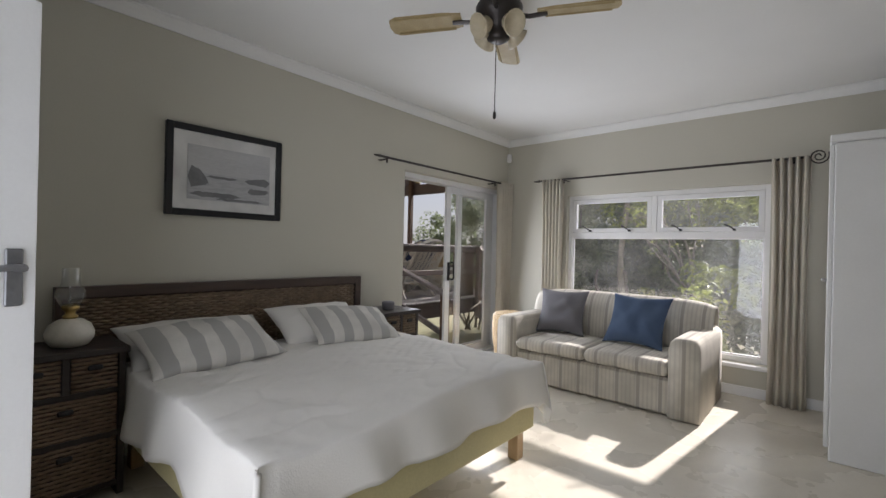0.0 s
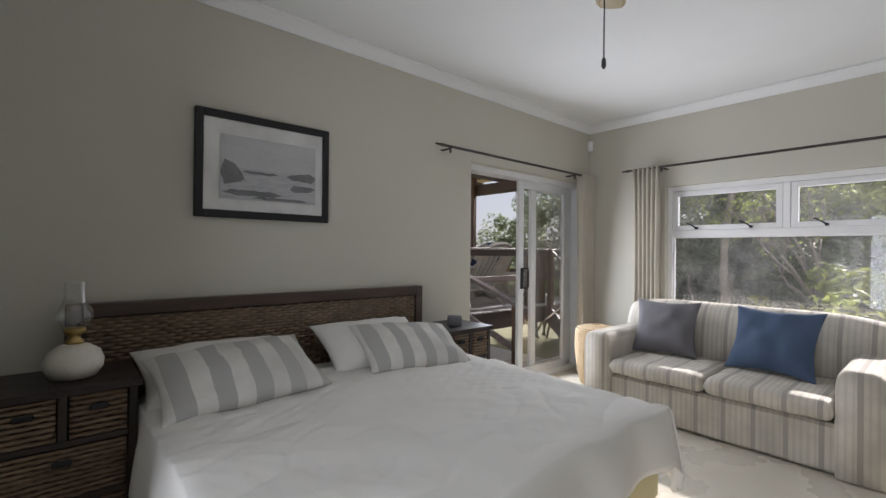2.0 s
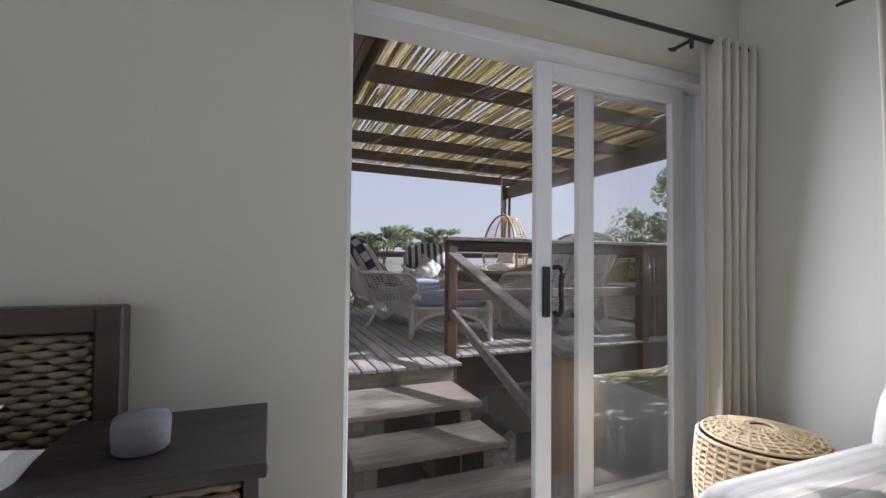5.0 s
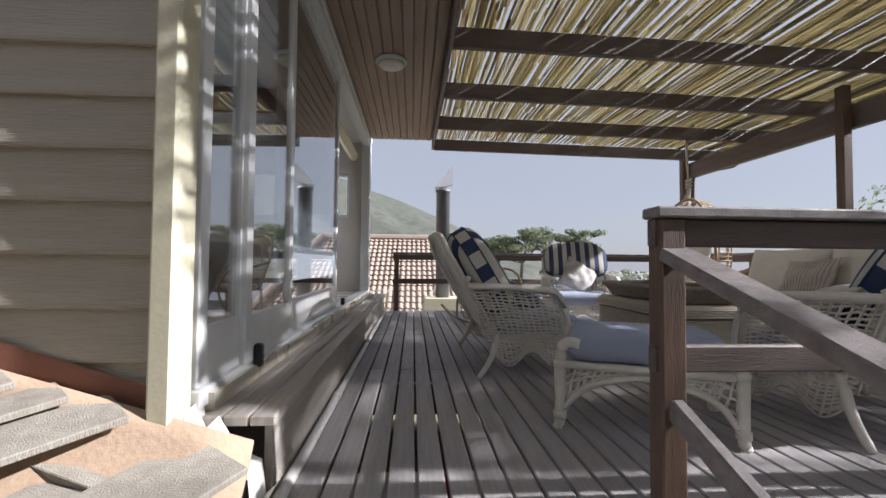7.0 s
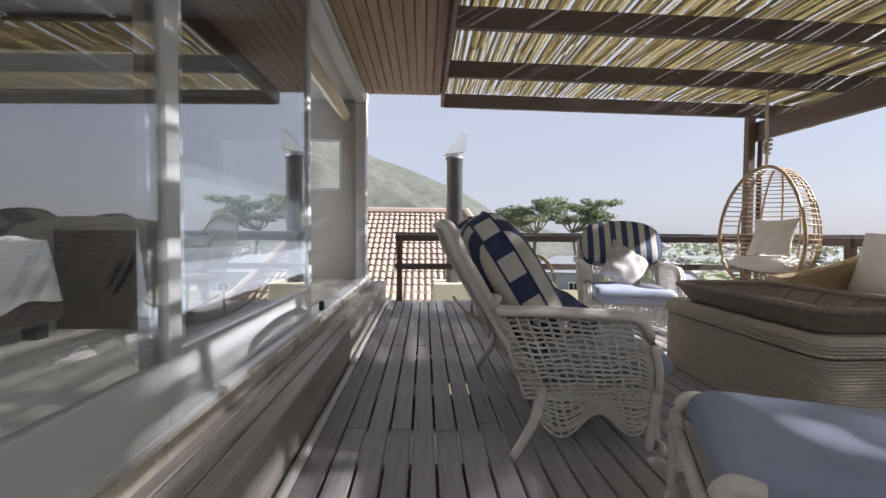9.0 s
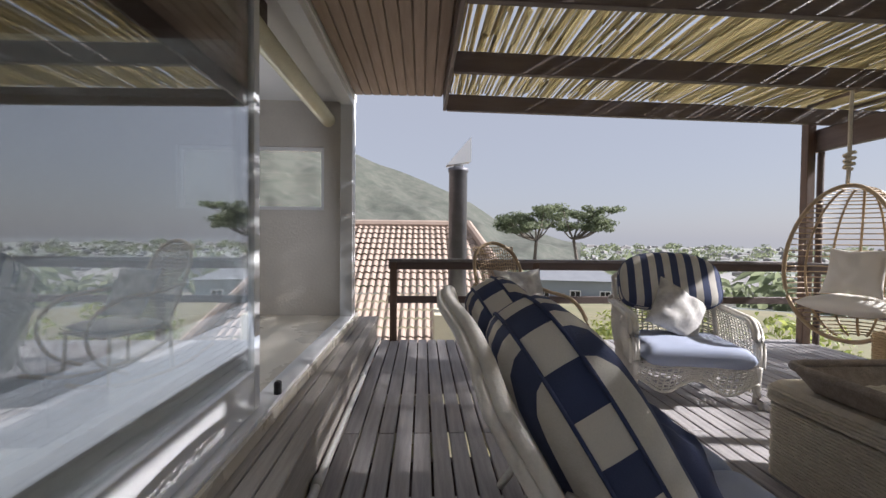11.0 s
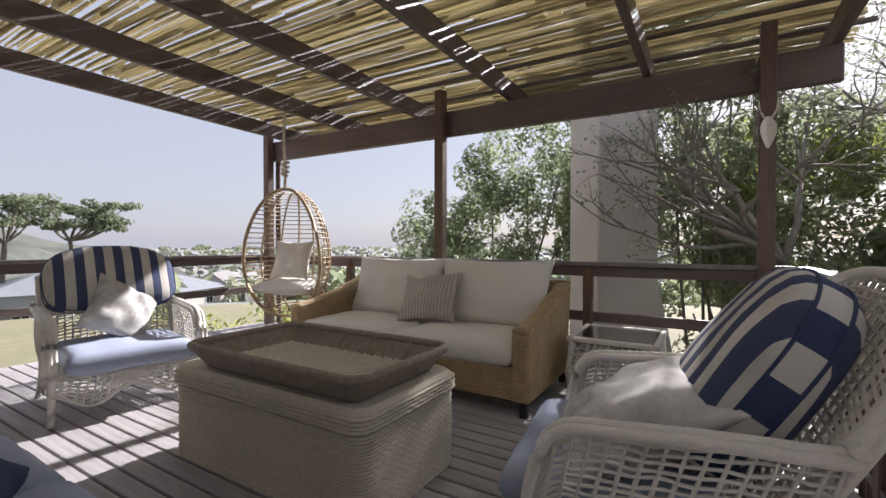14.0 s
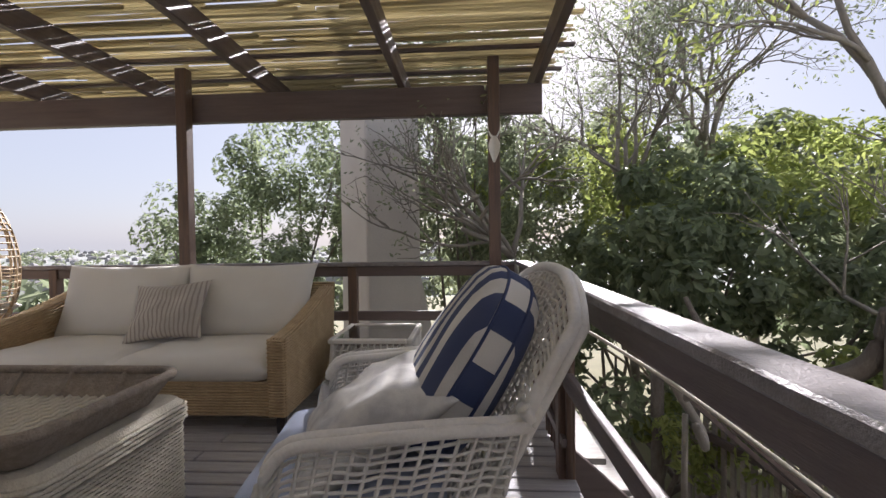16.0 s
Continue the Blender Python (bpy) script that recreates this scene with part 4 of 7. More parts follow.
# striped sofa under the window
def sofa():
    so = thing("sofa", "two seat sofa in beige and grey ticking stripe", "sofa", at=(1.95, -0.05, F))
    x0, x1, y0, y1 = 1.50, 2.42, -0.95, 0.86
    part("base", boxes((x0 + 0.04, x1, y0 + 0.02, y1 - 0.02, F + 0.012, F + 0.30), bevel=0.02), M_STRIPE_SOFA, so)
    for y in (y0, y1 - 0.22):
        prof = [(0, 0), (0, 0.54), (0.008, 0.585), (0.03, 0.612), (0.06, 0.622), (0.16, 0.622), (0.19, 0.612), (0.212, 0.585), (0.22, 0.54), (0.22, 0)]
        bm = bmesh.new()
        rings = [[bm.verts.new((x, y + a, F + 0.01 + max(0, b * s))) for a, b in prof] for x, s in ((x0, 0.965), (x0 + 0.012, 0.99), (x0 + 0.04, 1.0), (x1 - 0.15, 1.0), (x1 - 0.02, 1.02))]
        for a, b in zip(rings, rings[1:]):
            for k in range(len(prof)):
                bm.faces.new((a[k], a[(k + 1) % len(prof)], b[(k + 1) % len(prof)], b[k]))
        bm.faces.new(rings[0][::-1]); bm.faces.new(rings[-1])
        bmesh.ops.recalc_face_normals(bm, faces=bm.faces)
        part("arm", bm, M_STRIPE_SOFA, so, "", True)
    def back(u, v):
        y = y0 + 0.04 + u * (y1 - y0 - 0.08)
        a = v * math.pi
        droop = 0.05 * abs(2 * u - 1) ** 6
        return Vector((2.31 - 0.14 * math.cos(a) + 0.04 * (1 - abs(2 * v - 1)), y, F + 0.30 + (0.55 - droop) * math.sin(a) ** 0.45))
    part("back", patch(back, 40, 14, 0.02), M_STRIPE_SOFA, so, "", True)
    for a, b in ((y0 + 0.225, -0.05), (-0.04, y1 - 0.225)):
        m = pose(1.83, (a + b) / 2, F + 0.375)
        part("seat_cushion", cushion(bmesh.new(), 0.68, b - a, 0.125, m, 18, 22.0, 0.0, 0.012, a), M_STRIPE_SOFA, so, "", True)
    return so
sofa()
pillow("scatter_cushion", "plain grey linen cushion on the striped sofa", M_GREY, 2.03, 0.42, F + 0.66, 0.46, 0.44, 0.15, 66, -82, "cushion", "sofa cushions", seed=11, ears=0.1)
pillow("scatter_cushion", "plain dusty blue cushion on the striped sofa", M_STEEL_BLUE, 2.02, -0.33, F + 0.66, 0.50, 0.46, 0.15, 62, -96, "cushion", "sofa cushions", seed=13, ears=0.1)


# curtains and rods
def curtain(along, a0, a1, at, z0, z1, label, folds):
    def f(u, v):
        squeeze = 1 - 0.18 * math.sin(v * math.pi) * 0.6
        a = (a0 + a1) / 2 + (u - 0.5) * (a1 - a0) * squeeze
        w = 0.035 * math.sin(u * folds * math.tau + 0.6 * math.sin(v * 3)) * (0.7 + 0.3 * v) + 0.008 * noise.noise(Vector((u * 9, v * 3, folds)))
        return Vector((a, at + w, z0 + v * (z1 - z0))) if along == "x" else Vector((at + w, a, z0 + v * (z1 - z0)))
    return tagged(part("curtain", patch(f, folds * 12, 14, 0.004), M_CURTAIN, None, "", True), label, "curtain", "curtains")
curtain("x", 2.27, 2.55, 1.40, F + 0.02, 1.73, "stone coloured linen curtain drawn beside the sliding door", 5)
curtain("y", 0.66, 0.93, 2.50, F + 0.02, 1.74, "stone coloured linen curtain hanging beside the window", 6)
curtain("y", -1.54, -1.27, 2.50, F + 0.005, 1.74, "stone coloured linen curtain hanging beside the window", 5)
def curtain_rod(a, b, brackets, label):
    rod = thing("curtain_rod", label, "curtain rod", "curtain rods", at=tuple((Vector(a) + Vector(b)) / 2))
    a, b = Vector(a), Vector(b)
    way = (b - a).normalized()
    part("rod", tube(bmesh.new(), [a, b], 0.011, 10), M_IRON, rod)
    for p, s in ((a, -1), (b, 1)):
        if abs(way.y) > 0.5 and s == (1 if way.y < 0 else -1):
            bm = tube(bmesh.new(), [p + way * 0.0 * s + Vector((0, -(0.012 + 0.055 * k / 26) * math.cos(k * 0.5) - 0.06, (0.012 + 0.055 * k / 26) * math.sin(k * 0.5))) for k in range(27)], 0.006, 6)
        else:
            bm = tube(bmesh.new(), [p + way * s * d for d in (0, 0.02, 0.07)], 0.015, 8, 0.45)
        part("finial", bm, M_IRON, rod, "", True)
    for p, wall in brackets:
        bm = tube(bmesh.new(), [p, wall], 0.008, 6)
        lathe(bm, [(0.02, -0.004), (0.02, 0.004)], wall, 10)
        tube(bm, [Vector(p) + Vector((0, 0, -0.035)), Vector(p) + Vector((0, 0, 0.012))], 0.009, 6)
        part("bracket", bm, M_IRON, rod)
curtain_rod((0.36, 1.40, 1.715), (2.52, 1.40, 1.715), (((0.44, 1.40, 1.70), (0.44, 1.498, 1.70)), ((2.18, 1.40, 1.70), (2.18, 1.498, 1.70))), "dark bronze curtain rod over the sliding door")
curtain_rod((2.50, 0.98, 1.73), (2.50, -1.52, 1.73), (((2.50, 0.657, 1.72), (2.618, 0.657, 1.72)), ((2.50, -1.42, 1.72), (2.618, -1.42, 1.72))), "dark bronze curtain rod with scroll end over the window")
sensor = boxes((2.55, 2.60, 1.43, 1.485, 2.02, 2.13), bevel=0.012)
tagged(part("alarm_sensor", sensor, M_WHITE), "small white alarm sensor high in the corner", "alarm sensor")

# laundry basket in the corner
basket = thing("laundry_basket", "round woven straw basket with open lid pattern", "basket", at=(2.16, 1.12, F))
def basket_side(u, v):
    r = 0.155 + 0.05 * math.sin(v * 2.2)
    return Vector((2.16 + r * math.cos(u * math.tau), 1.12 + r * math.sin(u * math.tau), F + 0.01 + v * 0.52))
part("wall", weave(patch(lambda u, v: basket_side(u, v) * 0.97 + Vector((2.16, 1.12, F + 0.3)) * 0.03, 28, 8), basket_side, 34, 26, 0.008, 12), M_HONEY, basket, "", True)
part("lid", weave(lathe(bmesh.new(), [(0.16, 0), (0.18, 0.012), (0.12, 0.03), (0.02, 0.04)], (2.16, 1.12, F + 0.53), 28), lambda u, v: (2.16 + (0.04 + 0.14 * v) * math.cos(u * math.tau), 1.12 + (0.04 + 0.14 * v) * math.sin(u * math.tau), F + 0.575 - 0.03 * v), 24, 7, 0.006), M_HONEY, basket, "", True)

# wardrobe and entry door
robe = thing("wardrobe", "white painted wardrobe with small metal knob", "wardrobe", at=(2.0, -1.9, F))
part("carcass", boxes((1.46, 2.60, -2.27, -1.67, F, 1.62), (1.44, 2.60, -2.29, -1.645, 1.622, 1.67), bevel=0.006), M_WHITE, robe)
for a, b in ((1.475, 2.03), (2.045, 2.59)):
    d = part("door", boxes((a, b, -1.668, -1.645, F + 0.08, 1.61), bevel=0.004), M_WHITE, robe)
    part("knob", lathe(bmesh.new(), [(0.008, 0), (0.016, 0.012), (0.016, 0.02), (0.006, 0.026)], (b - 0.06 if a < 1.5 else a + 0.06, -1.63, 0.72), 10), M_STEEL, d, "steel knob")
leafd = thing("door_3", "white panelled bedroom door standing open", "door", at=(-2.43, -0.05, F), kind="structure")
m = pose(-2.059, 0.10, F, 0, 0, 202)
bm = bmesh.new()
box(bm, 0, 0.79, -0.02, 0.02, 0.006, 1.96, 0.003)
for z0, z1 in ((0.18, 0.85), (1.12, 1.84)):
    for x0, x1 in ((0.11, 0.37), (0.44, 0.70)):
        box(bm, x0, x1, 0.019, 0.026, z0, z1, 0.008)
        box(bm, x0, x1, -0.026, -0.019, z0, z1, 0.008)
bmesh.ops.transform(bm, matrix=m, verts=bm.verts[:])
part("door_leaf", bm, M_WHITE, leafd)
bm = bmesh.new()
box(bm, 0.034, 0.076, 0.021, 0.028, 1.09, 1.25, 0.004)
tube(bm, [(0.055, 0.025, 1.197), (0.055, 0.070, 1.197)], 0.011, 8)
tube(bm, bend([(0.05, 0.065, 1.197), (0.09, 0.07, 1.199), (0.165, 0.066, 1.188)], 4), 0.009, 8)
tube(bm, [(0.055, 0.026, 1.13), (0.055, 0.030, 1.13)], 0.006, 8)
bmesh.ops.transform(bm, matrix=m, verts=bm.verts[:])
part("door_handle", bm, M_PEWTER, leafd, "brushed steel lever handle on a long plate")

# ceiling fan
fan = thing("ceiling_fan", "ceiling fan with cane blades and four tulip lights", "ceiling fan", at=(-0.31, -0.31, CZ))
fx, fy = -0.31, -0.31
part("motor", lathe(bmesh.new(), [(0.07, 0.23), (0.08, 0.20), (0.025, 0.19), (0.02, 0.165), (0.10, 0.14), (0.125, 0.10), (0.12, 0.05), (0.07, 0.02), (0.05, -0.04), (0.06, -0.06), (0.03, -0.08)], (fx, fy, CZ - 0.23), 24), M_IRON, fan, "", True)
for k in range(4):
    ang = 90 * k + 27
    blade = bmesh.new()
    pts = [(0.20, -0.05), (0.30, -0.066), (0.56, -0.07), (0.60, -0.05), (0.61, 0), (0.60, 0.05), (0.56, 0.07), (0.30, 0.066), (0.20, 0.05)]
    lo = [blade.verts.new((a, b, -0.004)) for a, b in pts]
    hi = [blade.verts.new((a, b, 0.004)) for a, b in pts]
    blade.faces.new(lo[::-1]); blade.faces.new(hi)
    for i in range(len(pts)):
        blade.faces.new((lo[i], lo[(i + 1) % len(pts)], hi[(i + 1) % len(pts)], hi[i]))
    for side in (-0.055, 0.055):
        tube(blade, [(0.24, side, -0.006), (0.57, side, -0.006)], 0.006, 5)
    bmesh.ops.transform(blade, matrix=pose(fx, fy, CZ - 0.17, 0, 0, ang) @ pose(0, 0, 0, 11), verts=blade.verts[:])
    b = part("blade", blade, M_FANBLADE, fan)
    part("blade_arm", tube(bmesh.new(), [pose(fx, fy, CZ - 0.175, 0, 0, ang) @ Vector(p) for p in ((0.10, 0, 0), (0.16, 0, -0.012), (0.25, 0, -0.004))], 0.012, 6), M_IRON, b)
    sh = bmesh.new()
    lathe(sh, [(0.018, 0), (0.028, 0.015), (0.042, 0.035), (0.044, 0.06), (0.066, 0.092), (0.062, 0.094), (0.040, 0.06)], (0, 0, 0), 16)
    bmesh.ops.transform(sh, matrix=pose(fx, fy, CZ - 0.218, 0, 0, ang + 45) @ pose(0.05, 0, 0, 0, 118, 0), verts=sh.verts[:])
    part("light_shade", sh, M_SHADE, fan, "amber frosted tulip glass shade", True)
part("pull_cord", lathe(tube(bmesh.new(), [(fx - 0.02, fy, CZ - 0.25), (fx - 0.02, fy, CZ - 0.68)], 0.0025, 5), [(0.003, 0), (0.009, 0.01), (0.008, 0.035), (0.002, 0.045)], (fx - 0.02, fy, CZ - 0.72), 8), M_IRON, fan)

# ---- deck things ----
M_NAVY_STRIPE = striped("navy_and_cream_stripe", (0.66, 0.63, 0.57), (0.052, 0.066, 0.13), 0.118, 0.5)
M_CANVAS_CREAM = material("cream_canvas", (0.66, 0.63, 0.57), 0.9, (0.60, 0.57, 0.51), 4, 0.8, 0.2, 240, dirt=0.06)
M_CANVAS_NAVY = material("faded_navy_canvas", (0.052, 0.066, 0.13), 0.9, (0.035, 0.05, 0.115), 4, 0.8, 0.2, 240, dirt=0.06)
M_PINSTRIPE = striped("beige_pinstripe_cotton", (0.60, 0.55, 0.48), (0.34, 0.30, 0.27), 0.03, 0.35)


def place(ob, m):
    """Moves a thing built at the origin to its pose."""
    ob.matrix_world = m
    return ob


def wicker_seat(name, label, w, d, m, group="", seats=1, high=0.78, category="chair", arm_z=0.60, rake=0.30):
    """White wicker armchair or settee, front towards -y: cane frame, woven back, sides and skirt, loose seat cushions."""
    ch = thing(name, label, category, group)
    hw, hd = w / 2, d / 2
    def back(u, v):
        s = 2 * u - 1
        top = high - 0.13 * abs(s) ** (2.6 + 2 * (seats - 1))
        flare = 1.0 + 0.04 * v
        return Vector((s * (hw - 0.02) * flare, hd - 0.10 + rake * v - 0.07 * s * s * v, 0.27 + v * top))
    def side(sgn):
        def f(u, v):
            zt = arm_z + 0.05 * u - 0.16 * max(0, 0.14 - u) / 0.14 * (max(0, 0.14 - u) / 0.14)
            zb = 0.25
            return Vector((sgn * (hw + 0.02 * math.sin(v * 3)), -hd + 0.04 + u * (d - 0.06) + 0.12 * u * v, zb + v * (zt - zb)))
        return f
    def skirt(u, v):
        s = 2 * u - 1
        low = 0.13 + 0.05 * math.cos(s * 6.0 * (seats + 0.0))
        return Vector((s * hw, -hd + 0.015, low + v * (0.30 - low)))
    def skirt_side(sgn):
        def f(u, v):
            low = 0.13 + 0.05 * math.cos((2 * u - 1) * 5.0)
            return Vector((sgn * hw, -hd + 0.03 + u * (d - 0.12), low + v * (0.26 - low)))
        return f
    bp = woven("backrest", weave(bmesh.new(), back, 18 * seats, 30, 0.0062, 14, 0.0), M_WICKER, ch, "", True)
    edge = [back(0, k / 8) for k in range(9)] + [back(k / 14, 1.0) for k in range(1, 14)] + [back(1, 1 - k / 8) for k in range(9)]
    bm = tube(bmesh.new(), edge, 0.020, 8)
    tube(bm, [p + Vector((0, 0.026, -0.01)) for p in edge], 0.016, 7)
    part("back_frame", bm, M_WICKER, bp, "", True)
    for sgn in (-1, 1):
        f = side(sgn)
        arm = woven("arm", weave(bmesh.new(), f, 15, 17, 0.0058, 10), M_WICKER, ch, "", True)
        line = bend([(sgn * hw, -hd + 0.06, 0.02), (sgn * hw, -hd + 0.035, 0.25), f(0.0, 0.93), f(0.10, 1.02), f(0.35, 1.03), f(0.7, 1.02), f(1.0, 1.0), (sgn * hw, hd + 0.10, 0.69)], 5)
        bm = tube(bmesh.new(), line, 0.021, 8)
        for off in (0.028, -0.024):
            tube(bm, [p + Vector((sgn * off, 0, -0.006)) for p in line[6:]], 0.017, 7)
        part("arm_rail", bm, M_WICKER, arm, "", True)
        woven("side_skirt", weave(bmesh.new(), skirt_side(sgn), 14, 9, 0.0058, 6), M_WICKER, ch, "", True)
        part("leg", tube(bmesh.new(), bend([(sgn * (hw - 0.01), hd - 0.10, 0.30), (sgn * (hw - 0.005), hd - 0.06, 0.14), (sgn * (hw + 0.012), hd + 0.03, 0.0)], 4), 0.024, 8, 0.8), M_WICKER, ch, "", True)
        part("leg", tube(bmesh.new(), bend([(sgn * hw, -hd + 0.02, 0.30), (sgn * hw, -hd + 0.035, 0.12), (sgn * (hw + 0.01), -hd - 0.01, 0.0)], 4), 0.024, 8, 0.8), M_WICKER, ch, "", True)
    sk = woven("skirt", weave(bmesh.new(), skirt, 20 * seats, 9, 0.0058, 6), M_WICKER, ch, "", True)
    part("skirt_edge", tube(bmesh.new(), [skirt(k / (24 * seats), 0) for k in range(24 * seats + 1)], 0.010, 6), M_WICKER, sk, "", True)
    part("seat_deck", boxes((-hw + 0.02, hw - 0.02, -hd + 0.03, hd - 0.08, 0.26, 0.285), bevel=0.004), M_WICKER, ch)
    n = seats
    for i in range(n):
        a, b = -hw + 0.05 + (w - 0.10) * i / n, -hw + 0.05 + (w - 0.10) * (i + 1) / n
        cm = pose((a + b) / 2, -0.09, 0.358)
        part("seat_cushion", cushion(bmesh.new(), b - a - 0.008, d - 0.02, 0.15, cm, 16, 14.0, 0.0, 0.012, i + w), M_BLUE, ch, "faded blue canvas seat cushion", True)
    return place(ch, m)


wicker_seat("loveseat", "white wicker settee with faded blue seat cushions", 1.24, 0.62, pose(1.92, 5.67, 0, 0, 0, 90), "wicker seats", 2, 0.73, "settee", 0.58, 0.42)
wicker_seat("armchair", "white wicker armchair with blue seat near the far railing", 0.84, 0.72, pose(3.28, 7.66, 0, 0, 0, -12), "wicker seats", 1, 0.72)
wicker_seat("armchair", "white wicker armchair with blue seat backed to the side railing", 0.84, 0.66, pose(3.43, 4.20, 0, 0, 0, 187), "wicker seats", 1, 0.77, rake=0.42)

# ottoman
ot = thing("ottoman", "white wicker footstool with thick blue cushion", "ottoman", at=(2.22, 4.46, 0))
ox0, ox1, oy0, oy1 = 1.85, 2.60, 4.20, 4.74
for x in (ox0, ox1):
    for y in (oy0, oy1):
        sx = 1 if x == ox0 else -1
        bm = tube(bmesh.new(), bend([(x - 0.012 * sx, y, 0.0), (x, y, 0.06), (x, y, 0.33), (x + 0.03 * sx, y, 0.405), (x + 0.09 * sx, y, 0.40)], 5), 0.025, 8)
        for z in (0.05, 0.29):
            tube(bm, [(x, y, z), (x, y, z + 0.03)], 0.032, 8)
        part("leg", bm, M_WICKER, ot, "", True)
for y in (oy0, oy1):
    bm = tube(bmesh.new(), [(ox0, y, 0.30), (ox1, y, 0.30)], 0.019, 8)
    tube(bm, bend([(ox0 + 0.02, y, 0.09), (ox0 + 0.12, y, 0.20), ((ox0 + ox1) / 2, y, 0.262), (ox1 - 0.12, y, 0.20), (ox1 - 0.02, y, 0.09)], 6), 0.015, 7)
    def apron(u, v, y=y):
        s = 2 * u - 1
        return Vector((ox0 + 0.02 + u * (ox1 - ox0 - 0.04), y, (0.262 - 0.17 * abs(s) ** 2.6) * (1 - v) + 0.295 * v))
    weave(bm, apron, 22, 4, 0.006, 4)
    part("apron", bm, M_WICKER, ot, "", True)
for x in (ox0, ox1):
    bm = tube(bmesh.new(), [(x, oy0, 0.30), (x, oy1, 0.30)], 0.019, 8)
    weave(bm, lambda u, v, x=x: Vector((x, oy0 + 0.02 + u * (oy1 - oy0 - 0.04), (0.25 - 0.12 * abs(2 * u - 1) ** 2.6) * (1 - v) + 0.295 * v)), 14, 4, 0.006, 4)
    part("apron", bm, M_WICKER, ot, "", True)
part("seat_deck", boxes((ox0 + 0.02, ox1 - 0.02, oy0 + 0.02, oy1 - 0.02, 0.29, 0.31)), M_WICKER, ot)
bm = cushion(bmesh.new(), ox1 - ox0 - 0.05, oy1 - oy0 - 0.01, 0.15, pose((ox0 + ox1) / 2, (oy0 + oy1) / 2, 0.385), 18, 14.0, 0.0, 0.01, 4)
part("cushion", bm, M_BLUE, ot, "faded blue canvas cushion with piping", True)

ot.matrix_world = Matrix.Translation((1.83, 4.15, 0)) @ pose(0, 0, 0, 0, 0, -23) @ Matrix.Translation((-1.84, -4.21, 0)) @ ot.matrix_world

# trunk table with tray
tk = thing("trunk_table", "woven rush trunk used as a coffee table", "coffee table", at=(3.36, 5.76, 0))
tx0, tx1, ty0, ty1 = 2.99, 3.72, 5.10, 6.42
def rounded(x0, x1, y0, y1, r, k=6):
    out = []
    for cx, cy, a in ((x1 - r, y1 - r, 0), (x0 + r, y1 - r, 90), (x0 + r, y0 + r, 180), (x1 - r, y0 + r, 270)):
        out += [(cx + r * math.cos(radians(a + 90 * i / k)), cy + r * math.sin(radians(a + 90 * i / k))) for i in range(k + 1)]
    return out
def shell(bm, rings, caps=(True, True)):
    rr = [[bm.verts.new((x, y, z)) for x, y in line] for line, z in rings]
    n = len(rr[0])
    for a, b in zip(rr, rr[1:]):
        for k in range(n):
            bm.faces.new((a[k], a[(k + 1) % n], b[(k + 1) % n], b[k]))
    if caps[0]: bm.faces.new(rr[0][::-1])
    if caps[1]: bm.faces.new(rr[-1])
    return bm
def rush_weave(line, z0, z1, pitch_z, pitch_s, r):
    """Rows of plaited rush round a closed line."""
    bm = bmesh.new()
    dense = []
    for (xa, ya), (xb, yb) in zip(line, line[1:] + line[:1]):
        n = max(1, int(math.hypot(xb - xa, yb - ya) / pitch_s))
        dense += [(xa + (xb - xa) * i / n, ya + (yb - ya) * i / n) for i in range(n)]
    cx, cy = sum(p[0] for p in dense) / len(dense), sum(p[1] for p in dense) / len(dense)
    j, z = 0, z0
    while z <= z1:
        pts = []
        for k, (x, y) in enumerate(dense):
            w = 0.0035 * (1 if (k + j) % 2 else -1)
            l = math.hypot(x - cx, y - cy)
            pts.append((x + (x - cx) / l * w, y + (y - cy) / l * w, z))
        tube(bm, pts, r, 4, 1.0, True)
        z += pitch_z
        j += 1
    return bm
part("core", shell(bmesh.new(), [(rounded(tx0 + 0.01, tx1 - 0.01, ty0 + 0.01, ty1 - 0.01, 0.07), 0.012), (rounded(tx0 + 0.01, tx1 - 0.01, ty0 + 0.01, ty1 - 0.01, 0.07), 0.38)]), M_TRUNK, tk)
woven("woven_side", rush_weave(rounded(tx0 + 0.008, tx1 - 0.008, ty0 + 0.008, ty1 - 0.008, 0.07), 0.012, 0.385, 0.015, 0.022, 0.0078), M_TRUNK, tk, "", True)
lid = part("lid", shell(bmesh.new(), [(rounded(tx0, tx1, ty0, ty1, 0.075), 0.40), (rounded(tx0, tx1, ty0, ty1, 0.075), 0.465), (rounded(tx0 + 0.02, tx1 - 0.02, ty0 + 0.02, ty1 - 0.02, 0.07), 0.487)]), M_TRUNK, tk, "overlapping woven lid with braided rim")
bm = rush_weave(rounded(tx0 - 0.004, tx1 + 0.004, ty0 - 0.004, ty1 + 0.004, 0.075), 0.402, 0.468, 0.0165, 0.035, 0.0095)
woven("braid", bm, M_TRUNK, lid, "", True)
tray = thing("wicker_tray", "long grey brown wicker tray with flared rim", "tray", at=(3.32, 5.69, 0.49))
ax0, ax1, ay0, ay1 = 2.97, 3.67, 5.10, 6.28
bm = shell(bmesh.new(), [(rounded(ax0 + 0.07, ax1 - 0.07, ay0 + 0.07, ay1 - 0.07, 0.05), 0.496), (rounded(ax0, ax1, ay0, ay1, 0.08), 0.60), (rounded(ax0 + 0.02, ax1 - 0.02, ay0 + 0.02, ay1 - 0.02, 0.07), 0.60), (rounded(ax0 + 0.09, ax1 - 0.09, ay0 + 0.09, ay1 - 0.09, 0.045), 0.512)])
part("tray_body", bm, M_TRAY, tray)
